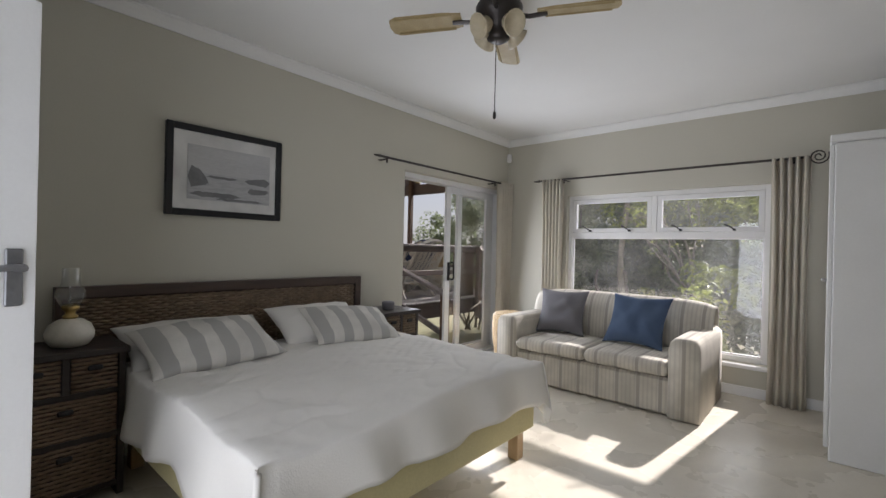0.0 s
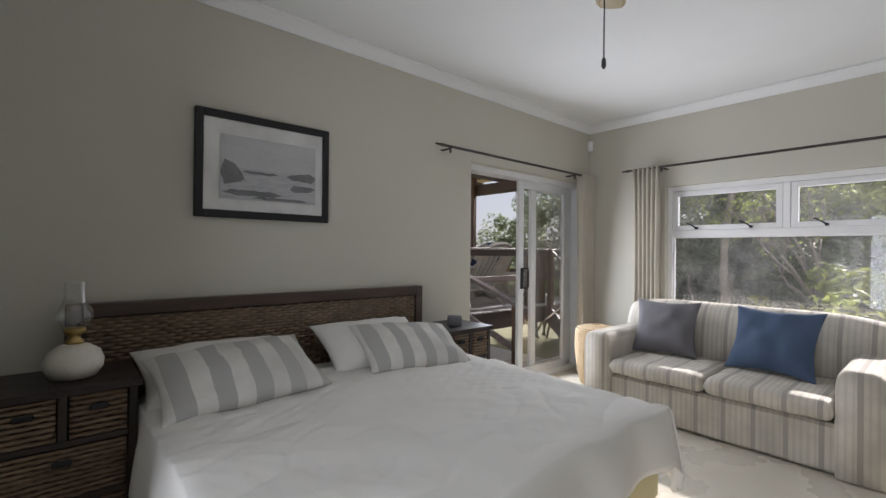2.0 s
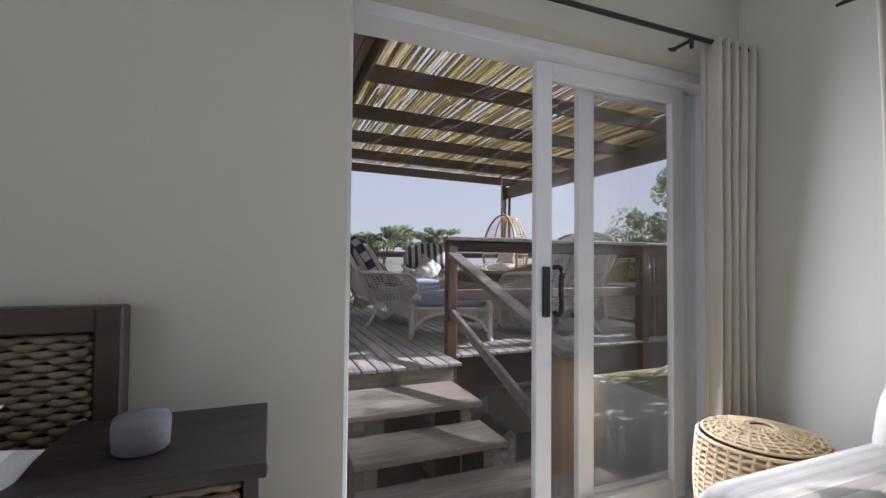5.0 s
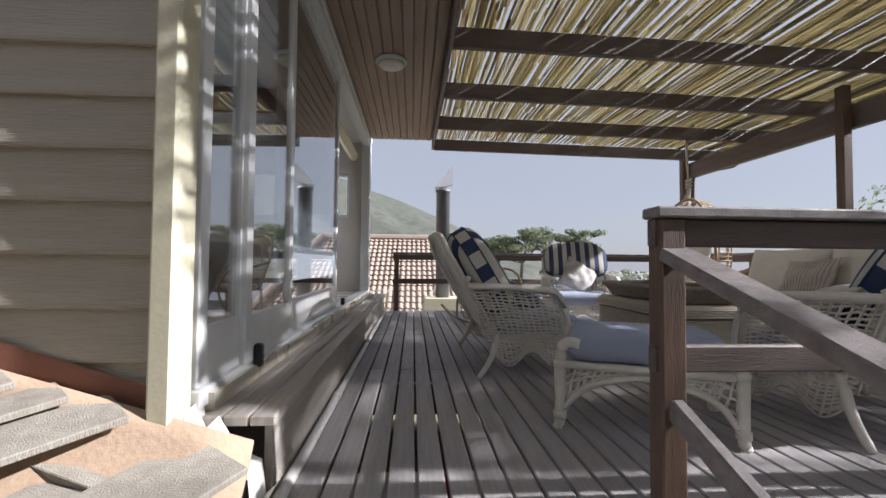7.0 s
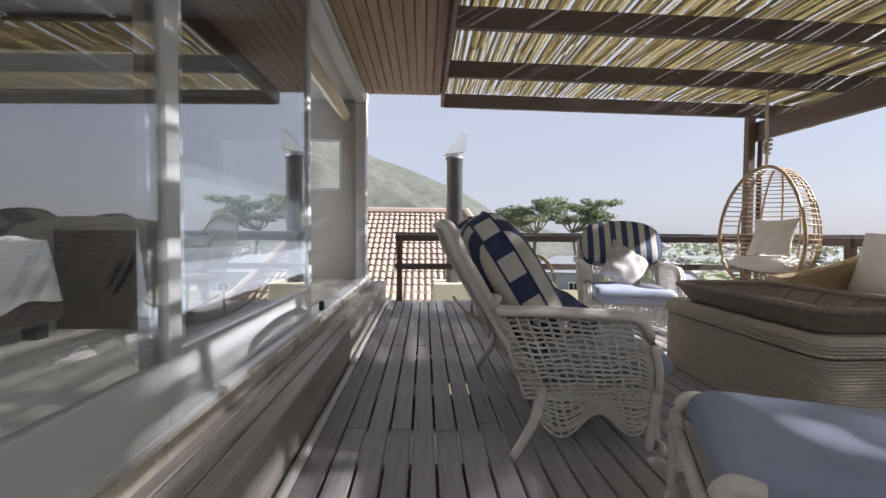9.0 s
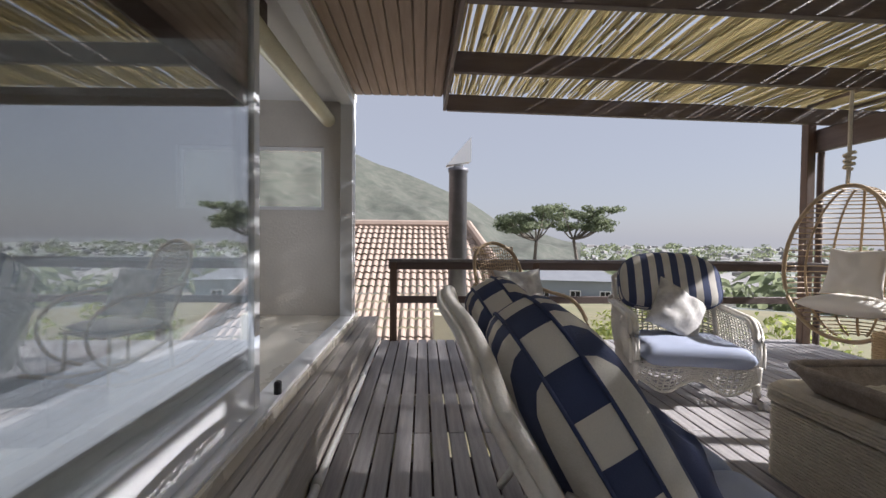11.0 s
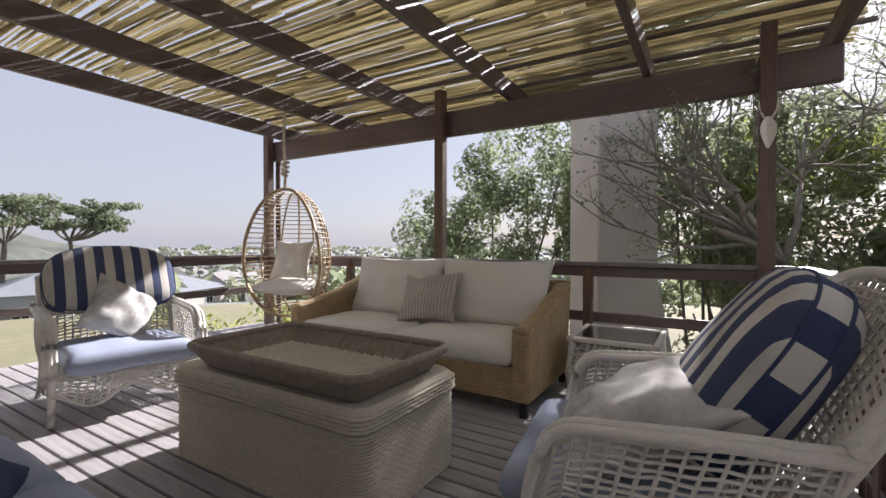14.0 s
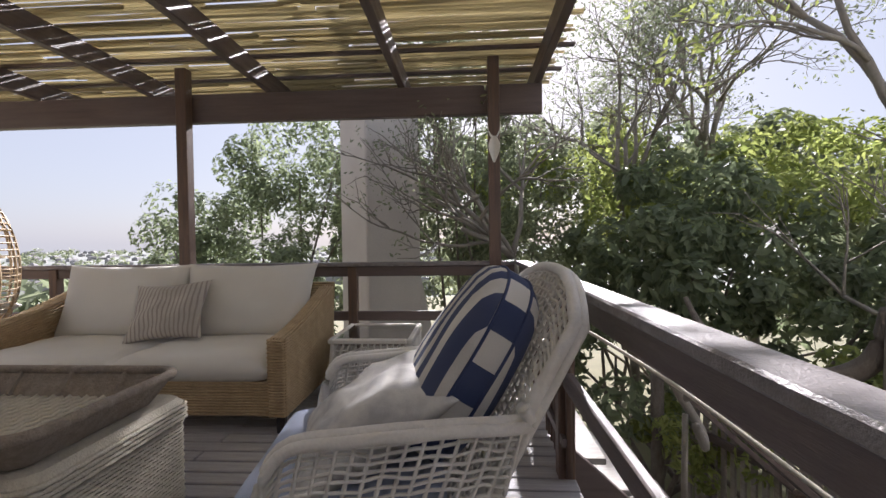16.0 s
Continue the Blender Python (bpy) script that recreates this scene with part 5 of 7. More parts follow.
part("rim", tube(bmesh.new(), [(x, y, 0.605) for x, y in rounded(ax0 + 0.008, ax1 - 0.008, ay0 + 0.008, ay1 - 0.008, 0.078)], 0.021, 8, 1.0, True), M_TRAY, tray, "", True)
bm = bmesh.new()
for i in range(28):
    y = ay0 + 0.10 + (ay1 - ay0 - 0.2) * i / 27
    tube(bm, [(ax0 + 0.09 + (ax1 - ax0 - 0.18) * k / 16, y, 0.516 + 0.0035 * (1 if (k + i) % 2 else -1)) for k in range(17)], 0.010, 4)
woven("woven_base", bm, M_TRUNK, tray, "", True)
for y in (5.34, 5.58, 5.81, 6.04):
    part("rib", tube(bmesh.new(), [(ax1 - 0.085, y, 0.52), (ax1 - 0.018, y, 0.60)], 0.012, 6), M_TRAY, tray)
    part("rib", tube(bmesh.new(), [(ax0 + 0.085, y, 0.52), (ax0 + 0.018, y, 0.60)], 0.012, 6), M_TRAY, tray)

# honey wicker sofa
so = thing("wicker_sofa", "honey coloured wicker sofa with ivory cushions", "sofa", at=(4.9, 6.0, 0))
sx0, sx1, sy0, sy1 = 4.40, 5.36, 4.97, 7.18
def dense_weave(f, nu, nv, r, back_off):
    bm = patch(f, 24, 10)
    for v in bm.verts:
        v.co += Vector(back_off)
    for j in range(nv + 1):
        tube(bm, [Vector(f(k / nu, j / nv)) + Vector(back_off) * (-0.35 if (k + j) % 2 else 0.35) for k in range(nu + 1)], r, 4)
    return bm
woven("front_panel", dense_weave(lambda u, v: (sx0 + 0.02, sy0 + 0.02 + u * (sy1 - sy0 - 0.04), 0.11 + v * 0.19), 70, 11, 0.0095, (0.008, 0, 0)), M_HONEY, so, "", True)
for sgn, y in ((-1, sy0), (1, sy1)):
    def outer(u, v, y=y):
        top = 0.56 + 0.22 * u ** 1.5
        return Vector((sx0 + u * (sx1 - sx0 - 0.02), y, 0.11 + v * (top - 0.11)))
    def inner(u, v, y=y, sgn=sgn):
        top = 0.56 + 0.22 * u ** 1.5
        return Vector((sx0 + u * (sx1 - sx0 - 0.02), y - sgn * 0.10, 0.30 + v * (top - 0.30)))
    arm = woven("arm", dense_weave(outer, 34, 26, 0.0095, (0, -0.008 * sgn, 0)), M_HONEY, so, "", True)
    woven("arm_inside", dense_weave(inner, 34, 18, 0.0095, (0, 0.008 * sgn, 0)), M_HONEY, arm, "", True)
    woven("arm_front", dense_weave(lambda u, v, y=y, sgn=sgn: (sx0, y - sgn * 0.10 * u, 0.11 + v * 0.45), 5, 26, 0.0095, (0.008, 0, 0)), M_HONEY, arm, "", True)
    woven("arm_top", dense_weave(lambda u, v, y=y, sgn=sgn: (sx0 + u * (sx1 - sx0 - 0.02), y - sgn * 0.10 * v, 0.56 + 0.22 * u ** 1.5 + 0.012 * math.sin(v * 3.1)), 34, 5, 0.010, (0, 0, -0.008)), M_HONEY, arm, "", True)
woven("backrest", dense_weave(lambda u, v: (sx1 - 0.06 + 0.10 * v, sy0 + u * (sy1 - sy0), 0.11 + v * 0.70), 60, 36, 0.0095, (0.008, 0, 0)), M_HONEY, so, "", True)
part("seat_frame", boxes((sx0 + 0.03, sx1 - 0.02, sy0 + 0.04, sy1 - 0.04, 0.24, 0.29)), M_HONEY, so)
for x in (sx0 + 0.03, sx1 - 0.06):
    for y in (sy0 + 0.035, sy1 - 0.035):
        part("leg", boxes((x - 0.024, x + 0.024, y - 0.024, y + 0.024, 0, 0.24), bevel=0.004), M_DARKWOOD, so)
for a, b in ((sy0 + 0.11, 6.07), (6.08, sy1 - 0.11)):
    part("seat_cushion", cushion(bmesh.new(), 0.78, b - a, 0.17, pose(sx0 + 0.385, (a + b) / 2, 0.375), 16, 14.0, 0.0, 0.012, a), M_IVORY, so, "ivory canvas seat cushion", True)
    back_c = cushion(bmesh.new(), b - a, 0.56, 0.22, pose(sx1 - 0.20, (a + b) / 2, 0.70, 72, 0, -90), 18, 4.0, 0.06, 0.02, b)
    part("back_cushion", back_c, M_IVORY, so, "ivory ribbed back cushion", True)
pillow("scatter_cushion", "small beige pinstripe cushion on the wicker sofa", M_PINSTRIPE, 4.92, 6.05, 0.66, 0.50, 0.42, 0.16, 58, -84, "cushion", "deck cushions", roll=-4, seed=17, ears=0.1)

# loose cushions on the wicker seats
def box_cushion(label, x, y, z, w, h, t, lean, turn):
    """Box cushion with a rounded top: striped faces, a border of navy and cream blocks, piped seams."""
    ring, n = [], 64
    for k in range(n):
        a = math.tau * (k + 0.5) / n
        c, s = math.cos(a), math.sin(a)
        p = 2 / (2.5 if s > 0 else 4.5)
        ring.append((w / 2 * math.copysign(abs(c) ** p, c), h / 2 * math.copysign(abs(s) ** p, s)))
    fine = [(px + (qx - px) * i / 12, py + (qy - py) * i / 12) for (px, py), (qx, qy) in zip(ring, ring[1:] + ring[:1]) for i in range(12)]
    run = [0.0]
    for (px, py), (qx, qy) in zip(fine, fine[1:] + fine[:1]):
        run.append(run[-1] + math.hypot(qx - px, qy - py))
    n, ring, at = 80, [], 0
    for k in range(n):
        while run[at + 1] < run[-1] * k / n:
            at += 1
        ring.append(fine[at])
    bm = bmesh.new()
    for side in (1, -1):
        rows = [[bm.verts.new((px * q, py * q, side * t * e + 0.012 * noise.noise(Vector((px * q * 4 + x, py * q * 4 + y, side * 2.0))))) for px, py in ring] for q, e in ((1.0, 0.17), (0.975, 0.26), (0.91, 0.36), (0.76, 0.45), (0.5, 0.51), (0.22, 0.535))]
        mid = bm.verts.new((0, 0, side * t * 0.54))
        for a, b in zip(rows, rows[1:]):
            for k in range(n):
                q = [a[k], a[(k + 1) % n], b[(k + 1) % n], b[k]]
                bm.faces.new(q if side == 1 else q[::-1])
        for k in range(n):
            q = [rows[-1][k], rows[-1][(k + 1) % n], mid]
            bm.faces.new(q if side == 1 else q[::-1])
    ob = part("scatter_cushion", bm, M_NAVY_STRIPE, None, "", True)
    bm = bmesh.new()
    rows = [[bm.verts.new((px * q, py * q, t * e)) for px, py in ring] for q, e in ((1.0, -0.17), (1.008, -0.08), (1.011, 0.0), (1.008, 0.08), (1.0, 0.17))]
    for a, b in zip(rows, rows[1:]):
        for k in range(n):
            bm.faces.new((a[k], a[(k + 1) % n], b[(k + 1) % n], b[k])).material_index = (k // 4) % 2
    border = part("border", bm, M_CANVAS_CREAM, ob, "border of navy and cream blocks", True)
    border.data.materials.append(M_CANVAS_NAVY)
    for side in (-1, 1):
        part("piping", tube(bmesh.new(), [(px * 1.004, py * 1.004, side * t * 0.172) for px, py in ring], 0.0055, 6, 1.0, True), M_CANVAS_NAVY, ob, "", True)
    ob.matrix_world = pose(x, y, z, lean, 0, turn)
    return tagged(ob, label, "cushion", "deck cushions")


box_cushion("navy and cream striped back cushion on the settee", 1.62, 5.36, 0.73, 0.58, 0.68, 0.28, 59, 90)
box_cushion("navy and cream striped back cushion on the settee", 1.62, 5.97, 0.73, 0.58, 0.68, 0.28, 59, 90)
box_cushion("navy and cream striped head cushion on the armchair", 3.34, 7.95, 0.85, 0.82, 0.50, 0.20, 66, -11)
box_cushion("navy and cream striped back cushion leaning in the armchair", 3.47, 3.88, 0.74, 0.62, 0.67, 0.26, 57, 187)
pillow("scatter_cushion", "plain navy cushion leaning on the settee seat", M_NAVY, 1.96, 5.64, 0.54, 0.48, 0.46, 0.14, 30, 66, "cushion", "deck cushions", seed=25, ears=0.1)
pillow("scatter_cushion", "pale patterned cushion set diamond wise on the armchair", M_PALE, 3.32, 7.755, 0.62, 0.42, 0.42, 0.14, 62, -10, "cushion", "deck cushions", roll=28, seed=29, ears=0.1)
pillow("scatter_cushion", "crumpled pale grey patterned cushion on the armchair", M_PALE, 3.38, 4.22, 0.54, 0.60, 0.52, 0.22, 30, 195, "cushion", "deck cushions", seed=33, ears=0.1)

# side table
st = thing("side_table", "white wicker side table with glass top", "side table", at=(5.06, 4.54, 0))
cx, cy = 5.06, 4.54
def belly(u, v):
    k = u * 4
    i, f = int(min(k, 3.999)), min(k, 3.999) - int(min(k, 3.999))
    q = [(-1, -1), (1, -1), (1, 1), (-1, 1), (-1, -1)]
    px, py = q[i][0] + (q[i + 1][0] - q[i][0]) * f, q[i][1] + (q[i + 1][1] - q[i][1]) * f
    r = 0.255 + 0.035 * math.sin(v * math.pi)
    return Vector((cx + px * r, cy + py * r, 0.05 + v * 0.40))
woven("body", weave(bmesh.new(), belly, 48, 9, 0.0065, 10), M_WICKER, st, "", True)
part("top_frame", boxes((cx - 0.29, cx + 0.29, cy - 0.29, cy - 0.25, 0.45, 0.485), (cx - 0.29, cx + 0.29, cy + 0.25, cy + 0.29, 0.45, 0.485), (cx - 0.29, cx - 0.25, cy - 0.25, cy + 0.25, 0.45, 0.485), (cx + 0.25, cx + 0.29, cy - 0.25, cy + 0.25, 0.45, 0.485), bevel=0.008), M_WICKER, st)
part("glass_top", boxes((cx - 0.25, cx + 0.25, cy - 0.25, cy + 0.25, 0.470, 0.478)), M_DOORGLASS, st)
part("shelf", boxes((cx - 0.25, cx + 0.25, cy - 0.25, cy + 0.25, 0.435, 0.447)), M_TRAY, st)
for x in (cx - 0.26, cx + 0.26):
    for y in (cy - 0.26, cy + 0.26):
        part("leg", tube(bmesh.new(), [(x, y, 0), (x * 1.0 + (x - cx) * 0.06, y + (y - cy) * 0.06, 0.25), (x, y, 0.45)], 0.019, 7), M_WICKER, st, "", True)

# hanging egg chair
egg = thing("egg_chair", "hanging rattan egg chair on a rope", "hanging chair", at=(5.02, 8.02, 0.4))
EM = pose(5.00, 7.98, 1.01, 0, 0, -72)       # opening towards -y of this pose
def egg_ring(a, s=1.0):
    z = -math.cos(a) * 0.70
    wid = 0.46 * math.sin(a) * (1 - 0.14 * math.cos(a + math.pi))
    return wid * s, z
rim = [EM @ Vector((egg_ring(a)[0], -0.10 * abs(math.sin(a)), egg_ring(a)[1])) for a in [math.tau * k / 48 for k in range(48)]]
bm = tube(bmesh.new(), rim, 0.019, 8, 1.0, True)
tube(bm, [p + Vector((0.03, 0.03, 0)) for p in rim], 0.014, 7, 1.0, True)
part("hoop", bm, M_RATTAN, egg, "", True)
def egg_back(h, dip):
    """Cane that runs round the back at the height of angle h."""
    wid, z = egg_ring(h)
    return [EM @ Vector((wid * math.cos(t), -0.10 * math.sin(h) + dip * math.sin(t) * (0.35 + 0.65 * math.sin(h)), z)) for t in [math.pi * k / 16 for k in range(17)]]
bm = bmesh.new()
for k in range(16):
    h = math.radians(86 - k * 4.6)
    tube(bm, egg_back(h, 0.70), 0.0065, 5)
for k in range(16):
    h = math.radians(94 + k * 4.8)
    tube(bm, egg_back(h, 0.70), 0.0065, 5)
woven("back_cane", bm, M_RATTAN, egg, "", True)
bm = bmesh.new()
for t in [math.pi * k / 8 for k in range(1, 8)]:
    tube(bm, [EM @ Vector((egg_ring(h)[0] * math.cos(t), -0.10 * math.sin(h) + 0.70 * math.sin(t) * (0.35 + 0.65 * math.sin(h)), egg_ring(h)[1])) for h in [math.radians(14 + 152 * k / 20) for k in range(21)]], 0.011, 6)
part("rib", bm, M_RATTAN, egg, "", True)
part("seat_cushion", cushion(bmesh.new(), 0.66, 0.56, 0.18, EM @ pose(0, 0.12, -0.38), 16, 3.0, 0.0, 0.02, 3), M_IVORY, egg, "pale canvas seat cushion", True)
part("rope", tube(bmesh.new(), bend([(5.02, 8.02, 1.72), (5.01, 8.0, 1.92), (4.94, 7.93, 2.3), (4.92, 7.9, 2.62)], 4), 0.016, 7), M_TRUNK, egg, "thick natural rope", True)
bm = tube(bmesh.new(), [Vector((5.01, 8.0, 1.86)) + Vector((0.035 * math.cos(k), 0.035 * math.sin(k), 0.008 * k)) for k in range(20)], 0.016, 6)
part("knot", bm, M_TRUNK, egg, "", True)
ob = pillow("scatter_cushion", "pale square cushion in the egg chair", M_IVORY, 5.12, 8.02, 0.93, 0.44, 0.42, 0.14, 70, -72, "cushion", "deck cushions", seed=37, ears=0.1)

# bent cane rocking chair
rk = thing("rocking_chair", "bent cane rocking chair with round woven back", "rocking chair")
bm = bmesh.new()
woven("backrest", weave(bmesh.new(), lambda u, v: Vector(((2 * u - 1) * 0.23 * math.sin(math.pi * (0.12 + 0.88 * (1 - 0.5 * v))) ** 0.5 if v > 0.5 else (2 * u - 1) * 0.23, 0.26 + 0.30 * v, 0.42 + 0.70 * v)), 16, 22, 0.005, 14), M_RATTAN, rk, "", True)
part("back_hoop", tube(bmesh.new(), bend([(-0.25, 0.26, 0.40), (-0.27, 0.40, 0.75), (-0.22, 0.53, 1.05), (0, 0.57, 1.16), (0.22, 0.53, 1.05), (0.27, 0.40, 0.75), (0.25, 0.26, 0.40)], 6), 0.018, 8), M_RATTAN, rk, "", True)
for sgn in (-1, 1):
    part("arm_loop", tube(bmesh.new(), bend([(sgn * 0.29, 0.42, 0.78), (sgn * 0.31, 0.10, 0.72), (sgn * 0.31, -0.22, 0.68), (sgn * 0.31, -0.40, 0.50), (sgn * 0.30, -0.33, 0.25), (sgn * 0.29, -0.1, 0.10)], 6), 0.017, 8), M_RATTAN, rk, "", True)
    part("rocker", tube(bmesh.new(), bend([(sgn * 0.29, -0.52, 0.13), (sgn * 0.29, -0.25, 0.035), (sgn * 0.29, 0.05, 0.017), (sgn * 0.29, 0.4, 0.05), (sgn * 0.29, 0.72, 0.17)], 5), 0.018, 8), M_RATTAN, rk, "", True)
    part("leg", tube(bmesh.new(), [(sgn * 0.29, 0.28, 0.03), (sgn * 0.27, 0.28, 0.42)], 0.016, 7), M_RATTAN, rk, "", True)
    part("leg", tube(bmesh.new(), [(sgn * 0.29, -0.24, 0.03), (sgn * 0.27, -0.22, 0.42)], 0.016, 7), M_RATTAN, rk, "", True)
part("seat", weave(boxes((-0.26, 0.26, -0.25, 0.28, 0.395, 0.405)), lambda u, v: Vector((-0.26 + 0.52 * u, -0.25 + 0.53 * v, 0.41)), 14, 16, 0.006), M_RATTAN, rk, "", True)
part("seat_pad", cushion(bmesh.new(), 0.50, 0.48, 0.08, pose(0, 0, 0.455), 14, 6.0), M_IVORY, rk, "pale canvas seat pad", True)
place(rk, pose(2.12, 8.02, 0, 0, 0, 24))
pillow("scatter_cushion", "pale floral cushion on the rocking chair", M_PALE, 2.12, 8.21, 0.70, 0.48, 0.44, 0.15, 66, 24, "cushion", "deck cushions", seed=41, ears=0.1)

# small fittings
sl = thing("soffit_lamp", "round white bulkhead lamp on the soffit", "lamp", at=(0.90, 6.27, 2.735))
part("rim", lathe(bmesh.new(), [(0.15, 0), (0.155, -0.02), (0.14, -0.035)], (0.90, 6.27, 2.734), 28), M_ALU, sl, "", True)
part("diffuser", lathe(bmesh.new(), [(0.132, -0.037), (0.12, -0.06), (0.07, -0.078), (0.01, -0.082)], (0.90, 6.27, 2.734), 28), M_CERAMIC, sl, "frosted white diffuser", True)
tagged(part("downpipe", tube(bmesh.new(), bend([(6.49, 9.02, 2.56), (6.49, 9.02, 2.50), (6.44, 9.03, 2.45), (6.05, 9.14, 2.38), (5.90, 9.19, 2.33), (5.87, 9.20, 2.22), (5.87, 9.20, 0.5), (5.87, 9.20, -2.0)], 4), 0.035, 10), M_BEAM, None, "", True), "brown rainwater pipe beside the corner post", "downpipe")
def skull(u, v):
    a = u * math.tau
    r = 0.045 * math.sin(math.pi * (0.06 + 0.9 * v)) * (1.25 - 0.6 * v) + 0.006
    return Vector((5.655 - 0.03 * abs(math.cos(a)) * math.sin(math.pi * v), 3.64 + r * math.cos(a), 2.03 - v * 0.22 + 0.004 * math.sin(a)))
bm = patch(skull, 16, 12)
for sgn in (-1, 1):
    tube(bm, bend([(5.65, 3.64 + 0.02 * sgn, 2.02), (5.64, 3.64 + 0.05 * sgn, 2.08), (5.64, 3.64 + 0.055 * sgn, 2.15)], 4), 0.009, 6, 0.3)
tagged(part("animal_skull", bm, M_CERAMIC, None, "", True), "bleached animal skull hung on the pergola post", "skull")

# weathered pallet pieces and flashing left beside the steps
pal = thing("pallet", "broken weathered pallet lying beside the deck steps", "pallet", at=(0.3, 3.1, 0.0))
def batten(p, q, w, t, name="slat"):
    p, q = Vector(p), Vector(q)
    way = (q - p).normalized()
    side = way.cross(Vector((0.1, -0.2, 1))).normalized()
    m = Matrix((side, way, side.cross(way))).transposed().to_4x4()
    m.translation = p
    bm = bmesh.new()
    box(bm, -w / 2, w / 2, 0, (q - p).length, -t, 0, 0.003, m)
    return part(name, bm, M_PALLET, pal)
batten((0.36, 2.99, 0.155), (0.61, 3.37, 0.225), 0.17, 0.022)
batten((0.05, 2.93, 0.13), (0.33, 3.42, 0.215), 0.17, 0.022)
batten((-0.16, 2.95, 0.27), (0.27, 3.43, 0.355), 0.17, 0.022)
batten((-0.40, 2.95, 0.36), (-0.05, 3.43, 0.45), 0.17, 0.022)
batten((0.205, 2.96, 0.143), (0.47, 3.395, 0.219), 0.12, 0.022)
batten((-0.28, 2.95, 0.315), (0.11, 3.43, 0.402), 0.12, 0.022)
batten((0.66, 2.98, 0.07), (-0.35, 3.28, 0.30), 0.05, 0.06, "bearer")
batten((0.58, 3.22, 0.14), (-0.25, 3.42, 0.33), 0.05, 0.06, "bearer")
batten((0.655, 2.93, -0.12), (0.735, 3.10, 0.09), 0.10, 0.05, "broken_end")
fl = bmesh.new()
pr = [(0.42, 3.50, 0.30), (0.46, 3.46, 0.20), (0.50, 3.44, 0.26), (0.56, 3.45, 0.15), (0.64, 3.44, 0.12), (0.66, 3.42, 0.02), (0.70, 3.40, 0.06)]
a_row = [fl.verts.new(p) for p in pr]
b_row = [fl.verts.new((x + 0.01, y + 0.10, z + 0.02)) for x, y, z in pr]
for i in range(len(pr) - 1):
    fl.faces.new((a_row[i], a_row[i + 1], b_row[i + 1], b_row[i]))

tagged(part("flashing", fl, M_PIPE), "torn white metal flashing at the end of the step", "flashing")
bm = bmesh.new()
lo = [(-4.6, 0.62), (-0.9, 0.78), (-0.1, 0.50), (0.345, 0.36)]
va = [bm.verts.new((x, 3.470, z + 0.03)) for x, z in lo]; vb = [bm.verts.new((x, 3.470, z - 0.05)) for x, z in lo]
for i in range(3):
    bm.faces.new((va[i], va[i + 1], vb[i + 1], vb[i]))

M_RUST = material("red_brown_flashing", (0.28, 0.12, 0.075), 0.6, (0.20, 0.085, 0.055), 5, 0.8, 0.1, 60)
structure("trim_flashing", bm, M_RUST, "red brown flashing over the terracotta plaster", "flashing")
def parapet(u, v):
    x = -4.6 + u * 5.25
    top = 0.74 - 0.30 * max(0, (x + 0.9)) if x > -0.9 else 0.74
    return Vector((x, 3.46 - 0.55 * v ** 1.2, top - 0.05 - 0.55 * v))
structure("wall_parapet", patch(parapet, 30, 10, 0.03), M_TERRA, "sloping terracotta plaster apron under the cladding", "wall", True)

# ---- living room behind the glass ----
blind = thing("roller_blind", "rolled cream blind inside the open glass door", "blind", at=(0.18, 7.7, 2.45))
part("roll", tube(bmesh.new(), [(0.18, 6.4, 2.45), (0.18, 8.98, 2.45)], 0.075, 14), M_CREAM, blind, "", True)
day = thing("day_bed", "low living room couch with a pale throw", "couch", at=(-1.8, 5.3, 0.33))
part("base", boxes((-2.7, -0.9, 4.5, 5.9, 0.42, 0.62), bevel=0.03), M_DARKWOOD, day)
part("mattress", boxes((-2.68, -0.92, 4.52, 5.88, 0.622, 0.85), bevel=0.06), M_GREY, day)
for x in (-2.6, -1.0):
    for y in (4.6, 5.8):
        part("leg", boxes((x - 0.04, x + 0.04, y - 0.04, y + 0.04, 0.33, 0.42)), M_DARKWOOD, day)
tagged(part("throw", patch(lambda u, v: Vector((-1.75 + u * 0.9, 4.9 + v * 0.9, 0.90 + 0.10 * noise.noise(Vector((u * 3, v * 3, 2))) - 0.35 * max(0, u - 0.93) / 0.07)), 24, 24, 0.02), M_IVORY, None, "", True), "crumpled pale throw on the couch", "throw")
chest = thing("chest_of_drawers", "dusky wooden chest inside the living room", "chest", at=(-0.7, 6.1, 0.33))
part("body", boxes((-1.1, -0.35, 6.05, 6.45, 0.33, 0.95), bevel=0.01), M_HEADRAIL, chest)
for z in (0.40, 0.58, 0.76):
    part("drawer", boxes((-0.349, -0.335, 6.08, 6.42, z, z + 0.15), bevel=0.004), M_HEADRAIL, chest)
tagged(part("ceiling_beam", boxes((-4.4, 0.2, 6.95, 7.1, 2.45, 2.69), bevel=0.01), M_HEADRAIL), "brown timber ceiling beam in the living room", "beam")

# ---- outside ----
M_SCRUB = material("dry_scrub_ground", (0.17, 0.17, 0.085), 0.95, (0.24, 0.21, 0.13), 0.12, 0.7, 0.3, 1.5, dirt=0.3)
M_MOUNTAIN = material("hazy_fynbos_slope", (0.07, 0.08, 0.063), 0.95, (0.115, 0.117, 0.097), 0.035, 0.4, 0.6, 0.22, dirt=0.35)
M_PAVING = material("pale_courtyard_paving", (0.50, 0.47, 0.42), 0.8, (0.40, 0.37, 0.33), 1.5, 0.8, 0.2, 30)
M_HOUSE_BLUE = material("blue_grey_house_wall", (0.30, 0.33, 0.37), 0.8, (0.26, 0.29, 0.33), 0.6, 0.8, 0.05, 10)
